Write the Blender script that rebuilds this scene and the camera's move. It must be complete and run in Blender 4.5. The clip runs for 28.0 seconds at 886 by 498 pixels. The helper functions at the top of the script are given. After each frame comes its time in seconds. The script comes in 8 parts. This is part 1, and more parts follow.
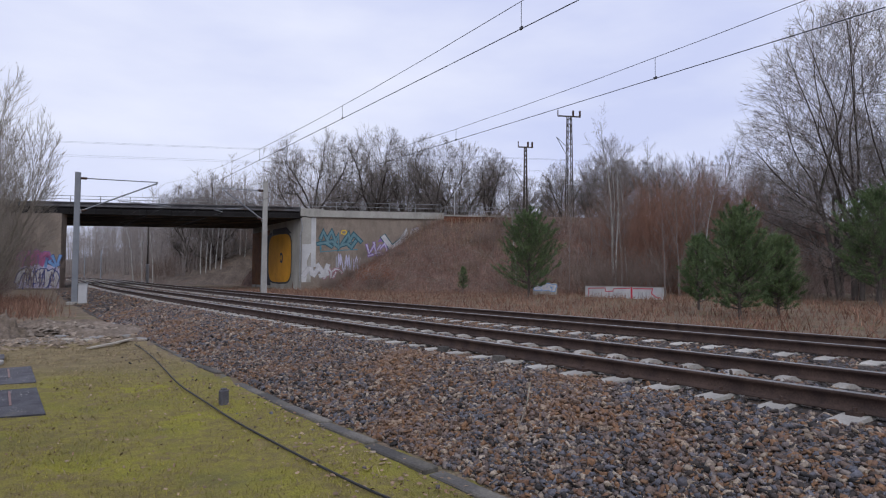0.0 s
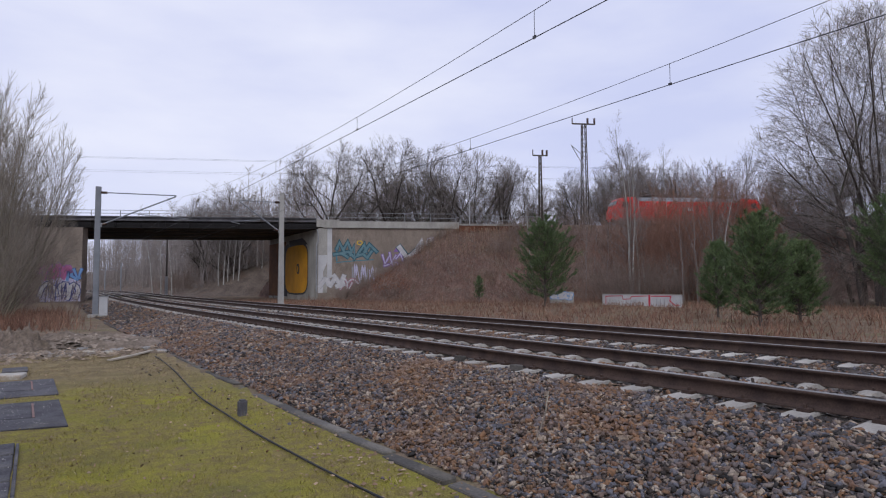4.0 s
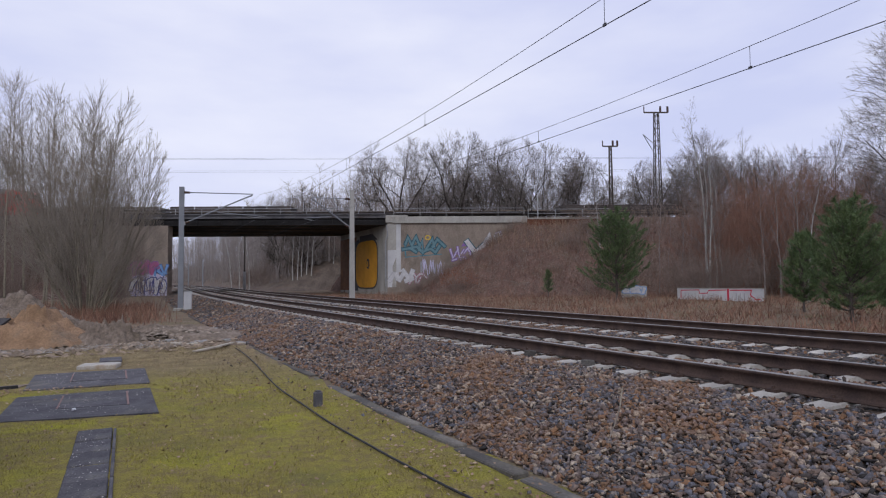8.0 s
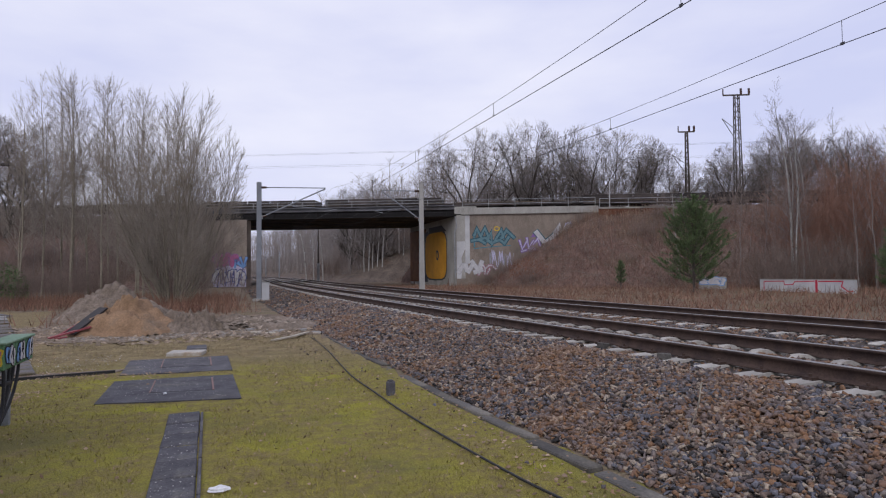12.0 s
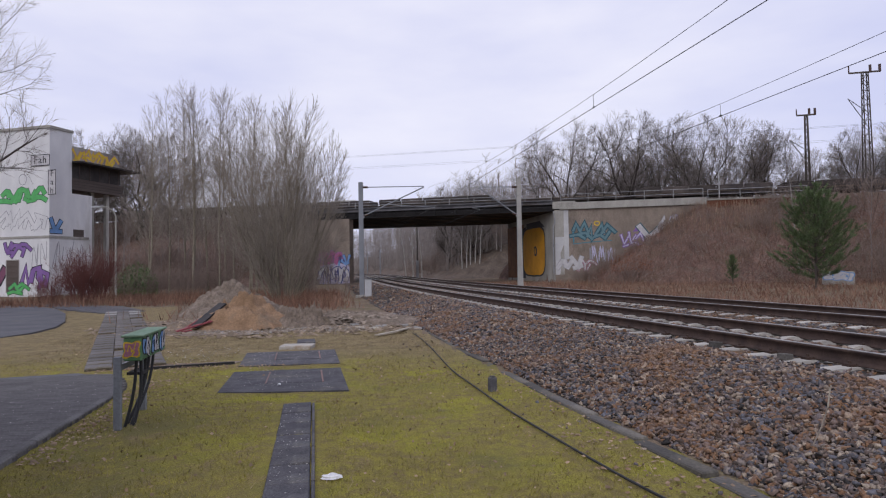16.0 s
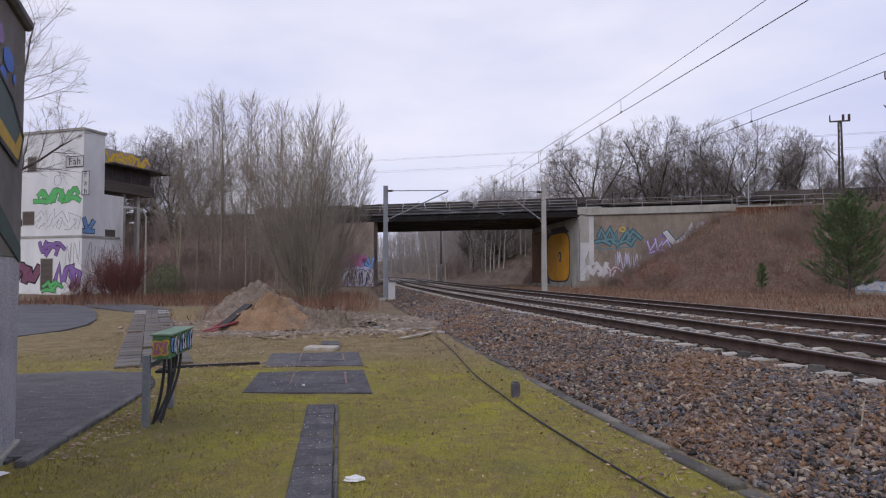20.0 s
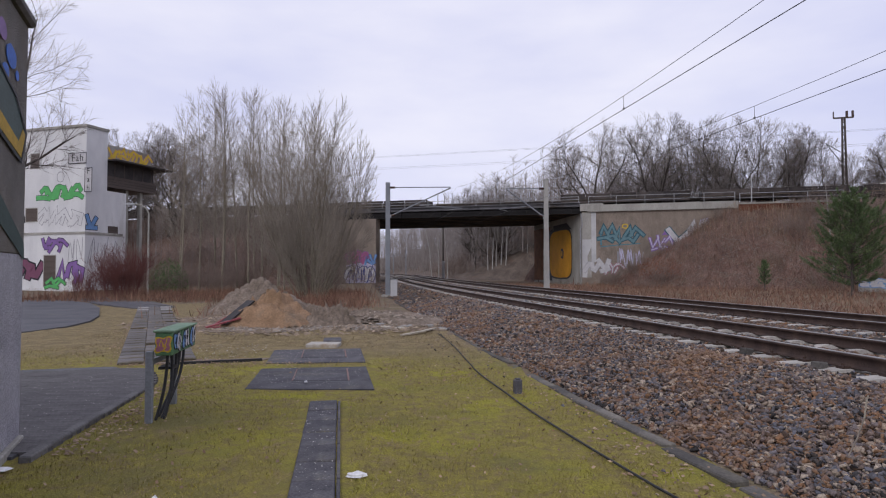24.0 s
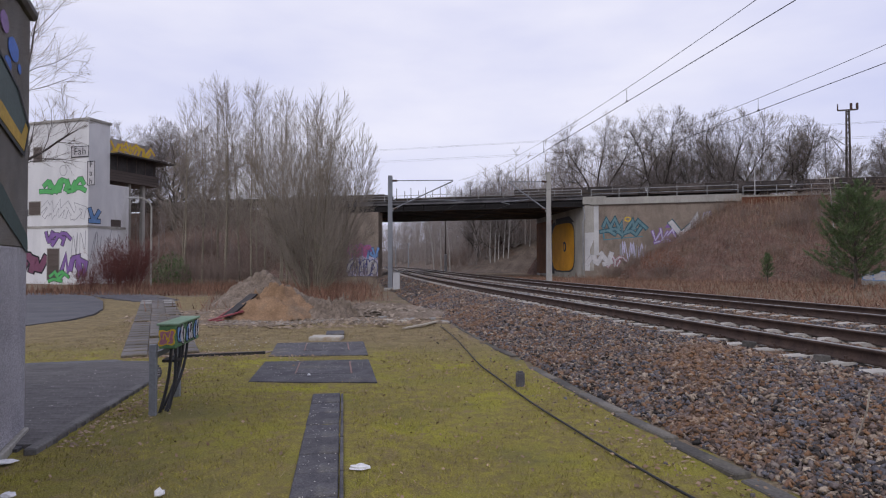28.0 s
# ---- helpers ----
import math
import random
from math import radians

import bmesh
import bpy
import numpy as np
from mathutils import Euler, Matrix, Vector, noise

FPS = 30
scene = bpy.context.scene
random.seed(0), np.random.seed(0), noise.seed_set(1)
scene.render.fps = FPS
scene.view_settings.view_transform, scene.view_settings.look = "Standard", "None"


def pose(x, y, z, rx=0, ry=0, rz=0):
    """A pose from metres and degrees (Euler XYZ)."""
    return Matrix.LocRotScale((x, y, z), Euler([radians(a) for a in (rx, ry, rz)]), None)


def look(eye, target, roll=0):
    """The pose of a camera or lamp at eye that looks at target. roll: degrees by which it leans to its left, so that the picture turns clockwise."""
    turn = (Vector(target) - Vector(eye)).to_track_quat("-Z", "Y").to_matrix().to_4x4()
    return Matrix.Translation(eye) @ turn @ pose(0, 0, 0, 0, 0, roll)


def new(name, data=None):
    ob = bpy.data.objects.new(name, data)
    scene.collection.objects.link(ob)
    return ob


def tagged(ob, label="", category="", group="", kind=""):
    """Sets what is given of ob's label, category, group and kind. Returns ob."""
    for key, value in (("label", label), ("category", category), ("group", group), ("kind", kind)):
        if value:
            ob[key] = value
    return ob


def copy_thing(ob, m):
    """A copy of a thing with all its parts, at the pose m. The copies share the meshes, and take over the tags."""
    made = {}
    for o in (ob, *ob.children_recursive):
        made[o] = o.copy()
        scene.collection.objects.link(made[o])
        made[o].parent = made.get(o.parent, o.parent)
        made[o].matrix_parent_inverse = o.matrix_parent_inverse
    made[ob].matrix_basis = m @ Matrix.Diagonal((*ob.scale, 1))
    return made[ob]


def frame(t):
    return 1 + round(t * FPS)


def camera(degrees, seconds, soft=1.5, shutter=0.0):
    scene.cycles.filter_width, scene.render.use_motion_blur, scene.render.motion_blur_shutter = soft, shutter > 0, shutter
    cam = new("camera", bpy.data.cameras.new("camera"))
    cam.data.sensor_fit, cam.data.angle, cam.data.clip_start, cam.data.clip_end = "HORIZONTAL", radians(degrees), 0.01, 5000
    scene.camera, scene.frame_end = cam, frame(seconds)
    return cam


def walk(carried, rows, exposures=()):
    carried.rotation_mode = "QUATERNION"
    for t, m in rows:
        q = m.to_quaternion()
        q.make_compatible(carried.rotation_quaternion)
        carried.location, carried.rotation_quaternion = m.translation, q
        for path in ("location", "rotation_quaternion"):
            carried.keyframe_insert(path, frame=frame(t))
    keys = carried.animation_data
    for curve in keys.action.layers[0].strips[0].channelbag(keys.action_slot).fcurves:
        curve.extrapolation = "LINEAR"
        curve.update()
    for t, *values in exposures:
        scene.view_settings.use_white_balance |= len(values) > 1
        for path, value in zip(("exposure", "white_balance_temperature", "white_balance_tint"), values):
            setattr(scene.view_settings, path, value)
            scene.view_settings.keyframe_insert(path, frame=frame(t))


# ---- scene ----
cam = camera(71.15, 28.0, soft=1.15)
# seconds, tilt, lean, heading, sidestep: the camera turns almost on the spot, held by hand
PATH = [
    (0, 92.43, -0.31, -25.11, 0.076), (0.5, 92.80, -0.15, -25.42, 0.076), (1, 93.14, 0.06, -25.27, 0.076), (1.5, 93.16, 0.08, -25.11, 0.076),
    (2, 93.16, 0.03, -24.99, 0.076), (2.5, 93.16, 0.30, -24.78, 0.076), (4.5, 93.32, 0.31, -22.89, 0.069), (5, 93.31, 0.51, -21.88, 0.067),
    (5.5, 93.37, 0.47, -20.93, 0.065), (6, 93.52, 0.46, -20.27, 0.062), (6.5, 93.41, 0.58, -19.53, 0.060), (7, 93.08, 0.65, -18.48, 0.057),
    (7.5, 92.84, 0.50, -17.95, 0.054), (8, 92.81, 0.43, -17.38, 0.051), (8.5, 92.90, 0.60, -16.56, 0.048), (9, 92.98, 0.42, -15.55, 0.045),
    (9.5, 92.72, 0.34, -14.90, 0.042), (10, 92.30, 0.46, -14.11, 0.041), (10.5, 91.87, 0.59, -13.42, 0.040), (11, 91.74, 0.70, -12.68, 0.039),
    (11.5, 91.98, 0.80, -11.71, 0.037), (12, 92.06, 0.55, -11.01, 0.036), (12.5, 92.08, 0.52, -10.24, 0.035), (14.5, 91.87, 0.94, -4.99, 0.016),
    (15, 91.88, 0.77, -3.97, 0.010), (15.5, 91.96, 0.83, -3.01, 0.004), (16, 91.84, 0.91, -2.01, -0.002), (16.5, 91.74, 0.85, -0.73, -0.005),
    (17, 91.74, 0.78, -0.03, -0.008), (17.5, 91.78, 0.50, 0.03, -0.011), (18, 91.79, 0.44, 0.00, -0.014), (18.5, 91.84, 0.36, 0.03, -0.014),
    (19, 91.93, 0.36, -0.06, -0.014), (19.5, 92.05, 0.21, 0.07, -0.015), (20, 92.24, 0.09, 0.15, -0.015), (20.5, 92.15, 0.12, 0.06, -0.015),
    (21, 92.09, 0.14, 0.09, -0.015), (21.5, 92.04, 0.07, 0.26, -0.015), (23.5, 91.99, 0.10, 0.35, -0.016), (24, 91.94, 0.05, 0.35, -0.016),
    (24.5, 91.86, 0.10, 0.48, -0.017), (25, 91.84, 0.04, 0.66, -0.017), (25.5, 91.81, -0.03, 0.66, -0.017), (26, 91.68, 0.07, 0.69, -0.017),
    (26.5, 91.50, 0.13, 0.58, -0.017), (27, 91.46, 0.21, 0.55, -0.018), (27.5, 91.41, 0.04, 0.58, -0.018), (28, 91.31, 0.08, 0.57, -0.018),
]
EYE = (0.0, 0.0, 1.6)
walk(cam, [(t, pose(EYE[0] + dx, EYE[1], EYE[2], rx, ry, rz)) for t, rx, ry, rz, dx in PATH],
     exposures=[(0.0, 0.05, 6380, 7), (2.0, 0.02, 6500, 9), (4.5, 0.02, 6450, 8), (10.0, 0.03, 6500, 9), (15.0, 0.05, 6630, 10), (28.0, 0.05, 6680, 10)])

# ---- sky and light: a bright, even overcast ----
SUN_ELEV, SUN_AZ = 38.0, 205.0
world = bpy.data.worlds.new("overcast")
scene.world = world
world.use_nodes = True
wn, wl = world.node_tree.nodes, world.node_tree.links
wn.clear()
w_out, w_bg = wn.new("ShaderNodeOutputWorld"), wn.new("ShaderNodeBackground")
w_sky = wn.new("ShaderNodeTexSky")
w_sky.sky_type, w_sky.sun_disc = "NISHITA", False
w_sky.sun_elevation, w_sky.sun_rotation = radians(SUN_ELEV), radians(SUN_AZ)
w_co, w_map, w_noise = wn.new("ShaderNodeTexCoord"), wn.new("ShaderNodeMapping"), wn.new("ShaderNodeTexNoise")
w_map.inputs["Scale"].default_value = (1.0, 1.0, 3.2)
w_noise.inputs["Scale"].default_value, w_noise.inputs["Detail"].default_value = 2.2, 5.0
w_ramp, w_mul, w_mix = wn.new("ShaderNodeValToRGB"), wn.new("ShaderNodeMixRGB"), wn.new("ShaderNodeMixRGB")
w_ramp.color_ramp.elements[0].position, w_ramp.color_ramp.elements[0].color = 0.30, (8.4, 8.85, 12.4, 1)
w_ramp.color_ramp.elements[1].position, w_ramp.color_ramp.elements[1].color = 0.70, (11.7, 11.8, 13.8, 1)
w_mix.inputs["Fac"].default_value = 0.93
wl.new(w_co.outputs["Generated"], w_map.inputs["Vector"])
wl.new(w_map.outputs["Vector"], w_noise.inputs["Vector"])
wl.new(w_noise.outputs["Fac"], w_ramp.inputs["Fac"])
wl.new(w_sky.outputs["Color"], w_mix.inputs["Color1"])
wl.new(w_ramp.outputs["Color"], w_mix.inputs["Color2"])
wl.new(w_mix.outputs["Color"], w_bg.inputs["Color"])
w_bg.inputs["Strength"].default_value = 0.075
wl.new(w_bg.outputs["Background"], w_out.inputs["Surface"])

sun_data = bpy.data.lights.new("sun", "SUN")
sun_data.energy, sun_data.angle, sun_data.color = 0.75, radians(30), (1.0, 0.97, 0.94)
sun = new("sun", sun_data)
sun.matrix_basis = look((0, 0, 60), (-math.sin(radians(SUN_AZ)) * math.cos(radians(SUN_ELEV)),
                                     -math.cos(radians(SUN_AZ)) * math.cos(radians(SUN_ELEV)),
                                     60 - math.sin(radians(SUN_ELEV))))
scene.view_settings.exposure = 0.0


# ---- mesh helpers ----
def finish(name, bm, material, parent=None, smooth=False):
    me = bpy.data.meshes.new(name)
    bm.normal_update()
    bm.to_mesh(me)
    bm.free()
    for m in (material if isinstance(material, (list, tuple)) else (material,)):
        me.materials.append(m)
    if smooth:
        me.polygons.foreach_set("use_smooth", [True] * len(me.polygons))
    ob = new(name, me)
    if parent is not None:
        ob.parent = parent
    return ob


def part(name, bm, material, parent, label="", smooth=False):
    ob = finish(name, bm, material, parent, smooth)
    return tagged(ob, label) if label else ob


def arrays(name, verts, faces, material, parent=None, smooth=False):
    me = bpy.data.meshes.new(name)
    if isinstance(faces, np.ndarray) and faces.ndim == 2:
        v, f = np.asarray(verts, dtype=np.float32), np.asarray(faces, dtype=np.int32)
        me.vertices.add(len(v))
        me.vertices.foreach_set("co", v.ravel())
        me.loops.add(f.size)
        me.loops.foreach_set("vertex_index", f.ravel())
        me.polygons.add(len(f))
        me.polygons.foreach_set("loop_start", np.arange(0, f.size, f.shape[1], dtype=np.int32))
        me.update(calc_edges=True)
    else:
        me.from_pydata([tuple(p) for p in verts], [], faces)
        me.update()
    me.materials.append(material)
    if smooth:
        me.polygons.foreach_set("use_smooth", [True] * len(me.polygons))
    ob = new(name, me)
    if parent is not None:
        ob.parent = parent
    return ob


def thing(name, m, label, category, group="", kind=""):
    ob = new(name)
    ob.empty_display_size = 0.2
    ob.matrix_basis = m
    return tagged(ob, label, category, group, kind)


def box(bm, x0, x1, y0, y1, z0, z1, bevel=0.0, mi=0):
    v = [bm.verts.new(p) for p in ((x0, y0, z0), (x1, y0, z0), (x1, y1, z0), (x0, y1, z0),
                                   (x0, y0, z1), (x1, y0, z1), (x1, y1, z1), (x0, y1, z1))]
    fs = [bm.faces.new([v[i] for i in q]) for q in ((0, 3, 2, 1), (4, 5, 6, 7), (0, 1, 5, 4), (1, 2, 6, 5), (2, 3, 7, 6), (3, 0, 4, 7))]
    for f in fs:
        f.material_index = mi
    if bevel:
        es = list({e for f in fs for e in f.edges})
        bmesh.ops.bevel(bm, geom=es, offset=bevel, segments=1, affect="EDGES")
    return bm


def bar(bm, p0, p1, w, h, up=(0, 0, 1)):
    """A straight bar of cross-section w by h from p0 to p1."""
    p0, p1 = Vector(p0), Vector(p1)
    d = (p1 - p0).normalized()
    u = Vector(up)
    side = d.cross(u)
    if side.length < 1e-4:
        side = d.cross(Vector((1, 0, 0)))
    side.normalize()
    u = side.cross(d)
    v = [bm.verts.new(p + side * a * w / 2 + u * b * h / 2) for p in (p0, p1) for a, b in ((-1, -1), (1, -1), (1, 1), (-1, 1))]
    for q in ((3, 2, 1, 0), (4, 5, 6, 7), (0, 1, 5, 4), (1, 2, 6, 5), (2, 3, 7, 6), (3, 0, 4, 7)):
        bm.faces.new([v[i] for i in q])
    return bm


def tube(bm, p0, p1, r0, r1=None, n=8, caps=True):
    r1 = r0 if r1 is None else r1
    p0, p1 = Vector(p0), Vector(p1)
    d = (p1 - p0).normalized()
    a = d.orthogonal().normalized()
    b = d.cross(a)
    ring = [[bm.verts.new(p + (a * math.cos(k * 2 * math.pi / n) + b * math.sin(k * 2 * math.pi / n)) * r) for k in range(n)]
            for p, r in ((p0, r0), (p1, r1))]
    for k in range(n):
        bm.faces.new((ring[0][k], ring[0][(k + 1) % n], ring[1][(k + 1) % n], ring[1][k]))
    if caps:
        bm.faces.new(ring[0][::-1])
        bm.faces.new(ring[1])
    return bm


def polytube(bm, pts, r, n=6):
    for p, q in zip(pts[:-1], pts[1:]):
        tube(bm, p, q, r, r, n)
    return bm


def prism(bm, outline, axis, a0, a1, mi=0):
    """Extrudes a closed outline (pairs) along an axis 'x', 'y' or 'z' from a0 to a1."""
    def at(p, a):
        return {"x": (a, p[0], p[1]), "y": (p[0], a, p[1]), "z": (p[0], p[1], a)}[axis]
    lo, hi = [bm.verts.new(at(p, a0)) for p in outline], [bm.verts.new(at(p, a1)) for p in outline]
    n = len(outline)
    fs = [bm.faces.new((lo[i], lo[(i + 1) % n], hi[(i + 1) % n], hi[i])) for i in range(n)]
    fs += [bm.faces.new(lo[::-1]), bm.faces.new(hi)]
    for f in fs:
        f.material_index = mi
    bmesh.ops.recalc_face_normals(bm, faces=fs)
    return bm


def tubes_mesh(segs, sides=3):
    """Vertices and faces of many thin tapered rods; segs: rows of x0 y0 z0 x1 y1 z1 r0 r1."""
    s = np.asarray(segs, dtype=float)
    p0, p1, r0, r1 = s[:, :3], s[:, 3:6], s[:, 6], s[:, 7]
    d = p1 - p0
    d /= np.maximum(np.linalg.norm(d, axis=1, keepdims=True), 1e-9)
    ref = np.where(np.abs(d[:, 2:3]) > 0.8, np.array([[1.0, 0, 0]]), np.array([[0, 0, 1.0]]))
    a = np.cross(d, ref)
    a /= np.linalg.norm(a, axis=1, keepdims=True)
    b = np.cross(d, a)
    n = len(s)
    verts = np.zeros((n, 2 * sides, 3))
    for k in range(sides):
        w = a * math.cos(2 * math.pi * k / sides) + b * math.sin(2 * math.pi * k / sides)
        verts[:, k] = p0 + w * r0[:, None]
        verts[:, sides + k] = p1 + w * r1[:, None]
    base = (np.arange(n) * 2 * sides)[:, None]
    faces = np.concatenate([base + np.array([[k, (k + 1) % sides, sides + (k + 1) % sides, sides + k]]) for k in range(sides)])
    return verts.reshape(-1, 3), faces


def branch_mesh(P, R, sides):
    """Tapered, connected rods: P (n, k, 3) points along n branches, R (n, k) radii."""
    n, k = R.shape
    mean = P[:, -1] - P[:, 0]
    mean /= np.maximum(np.linalg.norm(mean, axis=1, keepdims=True), 1e-9)
    ref = np.where(np.abs(mean[:, 2:3]) > 0.8, np.array([[1.0, 0, 0]]), np.array([[0, 0, 1.0]]))
    T = np.gradient(P, axis=1)
    T /= np.maximum(np.linalg.norm(T, axis=2, keepdims=True), 1e-9)
    a = np.cross(T, ref[:, None, :])
    a /= np.maximum(np.linalg.norm(a, axis=2, keepdims=True), 1e-9)
    b = np.cross(T, a)
    V = np.zeros((n, k, sides, 3))
    for j in range(sides):
        w = 2 * math.pi * j / sides
        V[:, :, j] = P + (a * math.cos(w) + b * math.sin(w)) * R[:, :, None]
    i = (np.arange(n)[:, None] * k + np.arange(k - 1)[None, :]).reshape(-1, 1) * sides
    F = np.concatenate([i + np.array([[j, (j + 1) % sides, sides + (j + 1) % sides, sides + j]]) for j in range(sides)])
    return V.reshape(-1, 3), F


# ---- materials ----
def surf(name, c1, c2, scale=2.0, rough=0.85, metal=0.0, bump=0.25, fine=60.0, grain=0.25, c3=None, c3_at=0.62, vary=0.0, dist=0.01,
         stretch=(1, 1, 1), spec=0.3, wet=0.0, island=0.0):
    """A procedural surface: two colours in broad patches, fine grain, an optional third colour in stains, relief."""
    m = bpy.data.materials.new(name)
    m.use_nodes = True
    n, l = m.node_tree.nodes, m.node_tree.links
    bsdf = n["Principled BSDF"]
    co, mp = n.new("ShaderNodeTexCoord"), n.new("ShaderNodeMapping")
    mp.inputs["Scale"].default_value = stretch
    l.new(co.outputs["Object"], mp.inputs["Vector"])
    big, small = n.new("ShaderNodeTexNoise"), n.new("ShaderNodeTexNoise")
    big.inputs["Scale"].default_value, big.inputs["Detail"].default_value, big.inputs["Roughness"].default_value = scale, 6, 0.62
    small.inputs["Scale"].default_value, small.inputs["Detail"].default_value = fine, 3
    ramp = n.new("ShaderNodeValToRGB")
    ramp.color_ramp.elements[0].position, ramp.color_ramp.elements[0].color = 0.36, (*c1, 1)
    ramp.color_ramp.elements[1].position, ramp.color_ramp.elements[1].color = 0.64, (*c2, 1)
    l.new(mp.outputs["Vector"], big.inputs["Vector"])
    l.new(mp.outputs["Vector"], small.inputs["Vector"])
    l.new(big.outputs["Fac"], ramp.inputs["Fac"])
    col = ramp.outputs["Color"]
    if c3:
        st, sr, mx = n.new("ShaderNodeTexNoise"), n.new("ShaderNodeValToRGB"), n.new("ShaderNodeMixRGB")
        st.inputs["Scale"].default_value, st.inputs["Detail"].default_value = scale * 0.37, 8
        st.inputs["Roughness"].default_value = 0.7
        l.new(mp.outputs["Vector"], st.inputs["Vector"])
        sr.color_ramp.elements[0].position, sr.color_ramp.elements[1].position = c3_at - 0.06, c3_at + 0.06
        l.new(st.outputs["Fac"], sr.inputs["Fac"])
        l.new(sr.outputs["Color"], mx.inputs["Fac"])
        l.new(col, mx.inputs["Color1"])
        mx.inputs["Color2"].default_value = (*c3, 1)
        col = mx.outputs["Color"]
    mr = n.new("ShaderNodeMapRange")
    mr.inputs["From Min"].default_value, mr.inputs["From Max"].default_value = 0.3, 0.7
    mr.inputs["To Min"].default_value, mr.inputs["To Max"].default_value = 1 - grain, 1 + grain
    l.new(small.outputs["Fac"], mr.inputs["Value"])
    val = mr.outputs["Result"]
    if vary or island:
        info = n.new("ShaderNodeNewGeometry" if island else "ShaderNodeObjectInfo")
        amount = island or vary
        vr, mm = n.new("ShaderNodeMapRange"), n.new("ShaderNodeMath")
        vr.inputs["To Min"].default_value, vr.inputs["To Max"].default_value = 1 - amount, 1 + amount
        l.new(info.outputs["Random Per Island" if island else "Random"], vr.inputs["Value"])
        mm.operation = "MULTIPLY"
        l.new(val, mm.inputs[0])
        l.new(vr.outputs["Result"], mm.inputs[1])
        val = mm.outputs["Value"]
    hsv = n.new("ShaderNodeHueSaturation")
    l.new(col, hsv.inputs["Color"])
    l.new(val, hsv.inputs["Value"])
    l.new(hsv.outputs["Color"], bsdf.inputs["Base Color"])
    bsdf.inputs["Roughness"].default_value = rough
    bsdf.inputs["Metallic"].default_value = metal
    bsdf.inputs["Specular IOR Level"].default_value = spec
    if bump:
        bp = n.new("ShaderNodeBump")
        bp.inputs["Strength"].default_value, bp.inputs["Distance"].default_value = bump, dist
        l.new(small.outputs["Fac"], bp.inputs["Height"])
        l.new(bp.outputs["Normal"], bsdf.inputs["Normal"])
    return m


def stones_mat(name, cols, rough=0.8, single=False):
    """Loose stones: each island takes one colour of the row, with fine grain."""
    m = bpy.data.materials.new(name)
    m.use_nodes = True
    n, l = m.node_tree.nodes, m.node_tree.links
    bsdf = n["Principled BSDF"]
    geo, ramp = n.new("ShaderNodeObjectInfo" if single else "ShaderNodeNewGeometry"), n.new("ShaderNodeValToRGB")
    cr = ramp.color_ramp
    cr.interpolation = "CONSTANT"
    while len(cr.elements) < len(cols):
        cr.elements.new(0.5)
    for i, c in enumerate(cols):
        cr.elements[i].position, cr.elements[i].color = i / len(cols), (*(0.88 * v for v in c), 1)
    l.new(geo.outputs["Random" if single else "Random Per Island"], ramp.inputs["Fac"])
    co, ns, mix = n.new("ShaderNodeTexCoord"), n.new("ShaderNodeTexNoise"), n.new("ShaderNodeMixRGB")
    ns.inputs["Scale"].default_value, ns.inputs["Detail"].default_value = 0.9, 5
    l.new(co.outputs["Object"], ns.inputs["Vector"])
    rr = n.new("ShaderNodeValToRGB")
    rr.color_ramp.elements[0].position, rr.color_ramp.elements[1].position = 0.50, 0.68
    l.new(ns.outputs["Fac"], rr.inputs["Fac"])
    rr.color_ramp.elements[1].color = (0.62, 0.62, 0.62, 1)
    l.new(rr.outputs["Color"], mix.inputs["Fac"])
    l.new(ramp.outputs["Color"], mix.inputs["Color1"])
    mix.inputs["Color2"].default_value = (0.225, 0.118, 0.056, 1)
    grain, span, hsv = n.new("ShaderNodeTexNoise"), n.new("ShaderNodeMapRange"), n.new("ShaderNodeHueSaturation")
    grain.inputs["Scale"].default_value, grain.inputs["Detail"].default_value, grain.inputs["Roughness"].default_value = (1.6 if single else 55.0), 5, 0.7
    l.new(co.outputs["Object"], grain.inputs["Vector"])
    span.inputs["From Min"].default_value, span.inputs["From Max"].default_value, span.inputs["To Min"].default_value, span.inputs["To Max"].default_value = 0.3, 0.7, 0.45, 1.75
    l.new(grain.outputs["Fac"], span.inputs["Value"])
    l.new(span.outputs["Result"], hsv.inputs["Value"])
    l.new(mix.outputs["Color"], hsv.inputs["Color"])
    l.new(hsv.outputs["Color"], bsdf.inputs["Base Color"])
    bsdf.inputs["Roughness"].default_value = rough
    return m


def plain(name, c, rough=0.5, metal=0.0, spec=0.4, grain=0.12, scale=3.0):
    return surf(name, tuple(v * 0.88 for v in c), tuple(min(1, v * 1.12) for v in c), scale, rough, metal, 0.05, 40, grain, spec=spec)


def glass_mat(name):
    m = bpy.data.materials.new(name)
    m.use_nodes = True
    b = m.node_tree.nodes["Principled BSDF"]
    b.inputs["Base Color"].default_value = (0.02, 0.025, 0.03, 1)
    b.inputs["Roughness"].default_value = 0.08
    return m


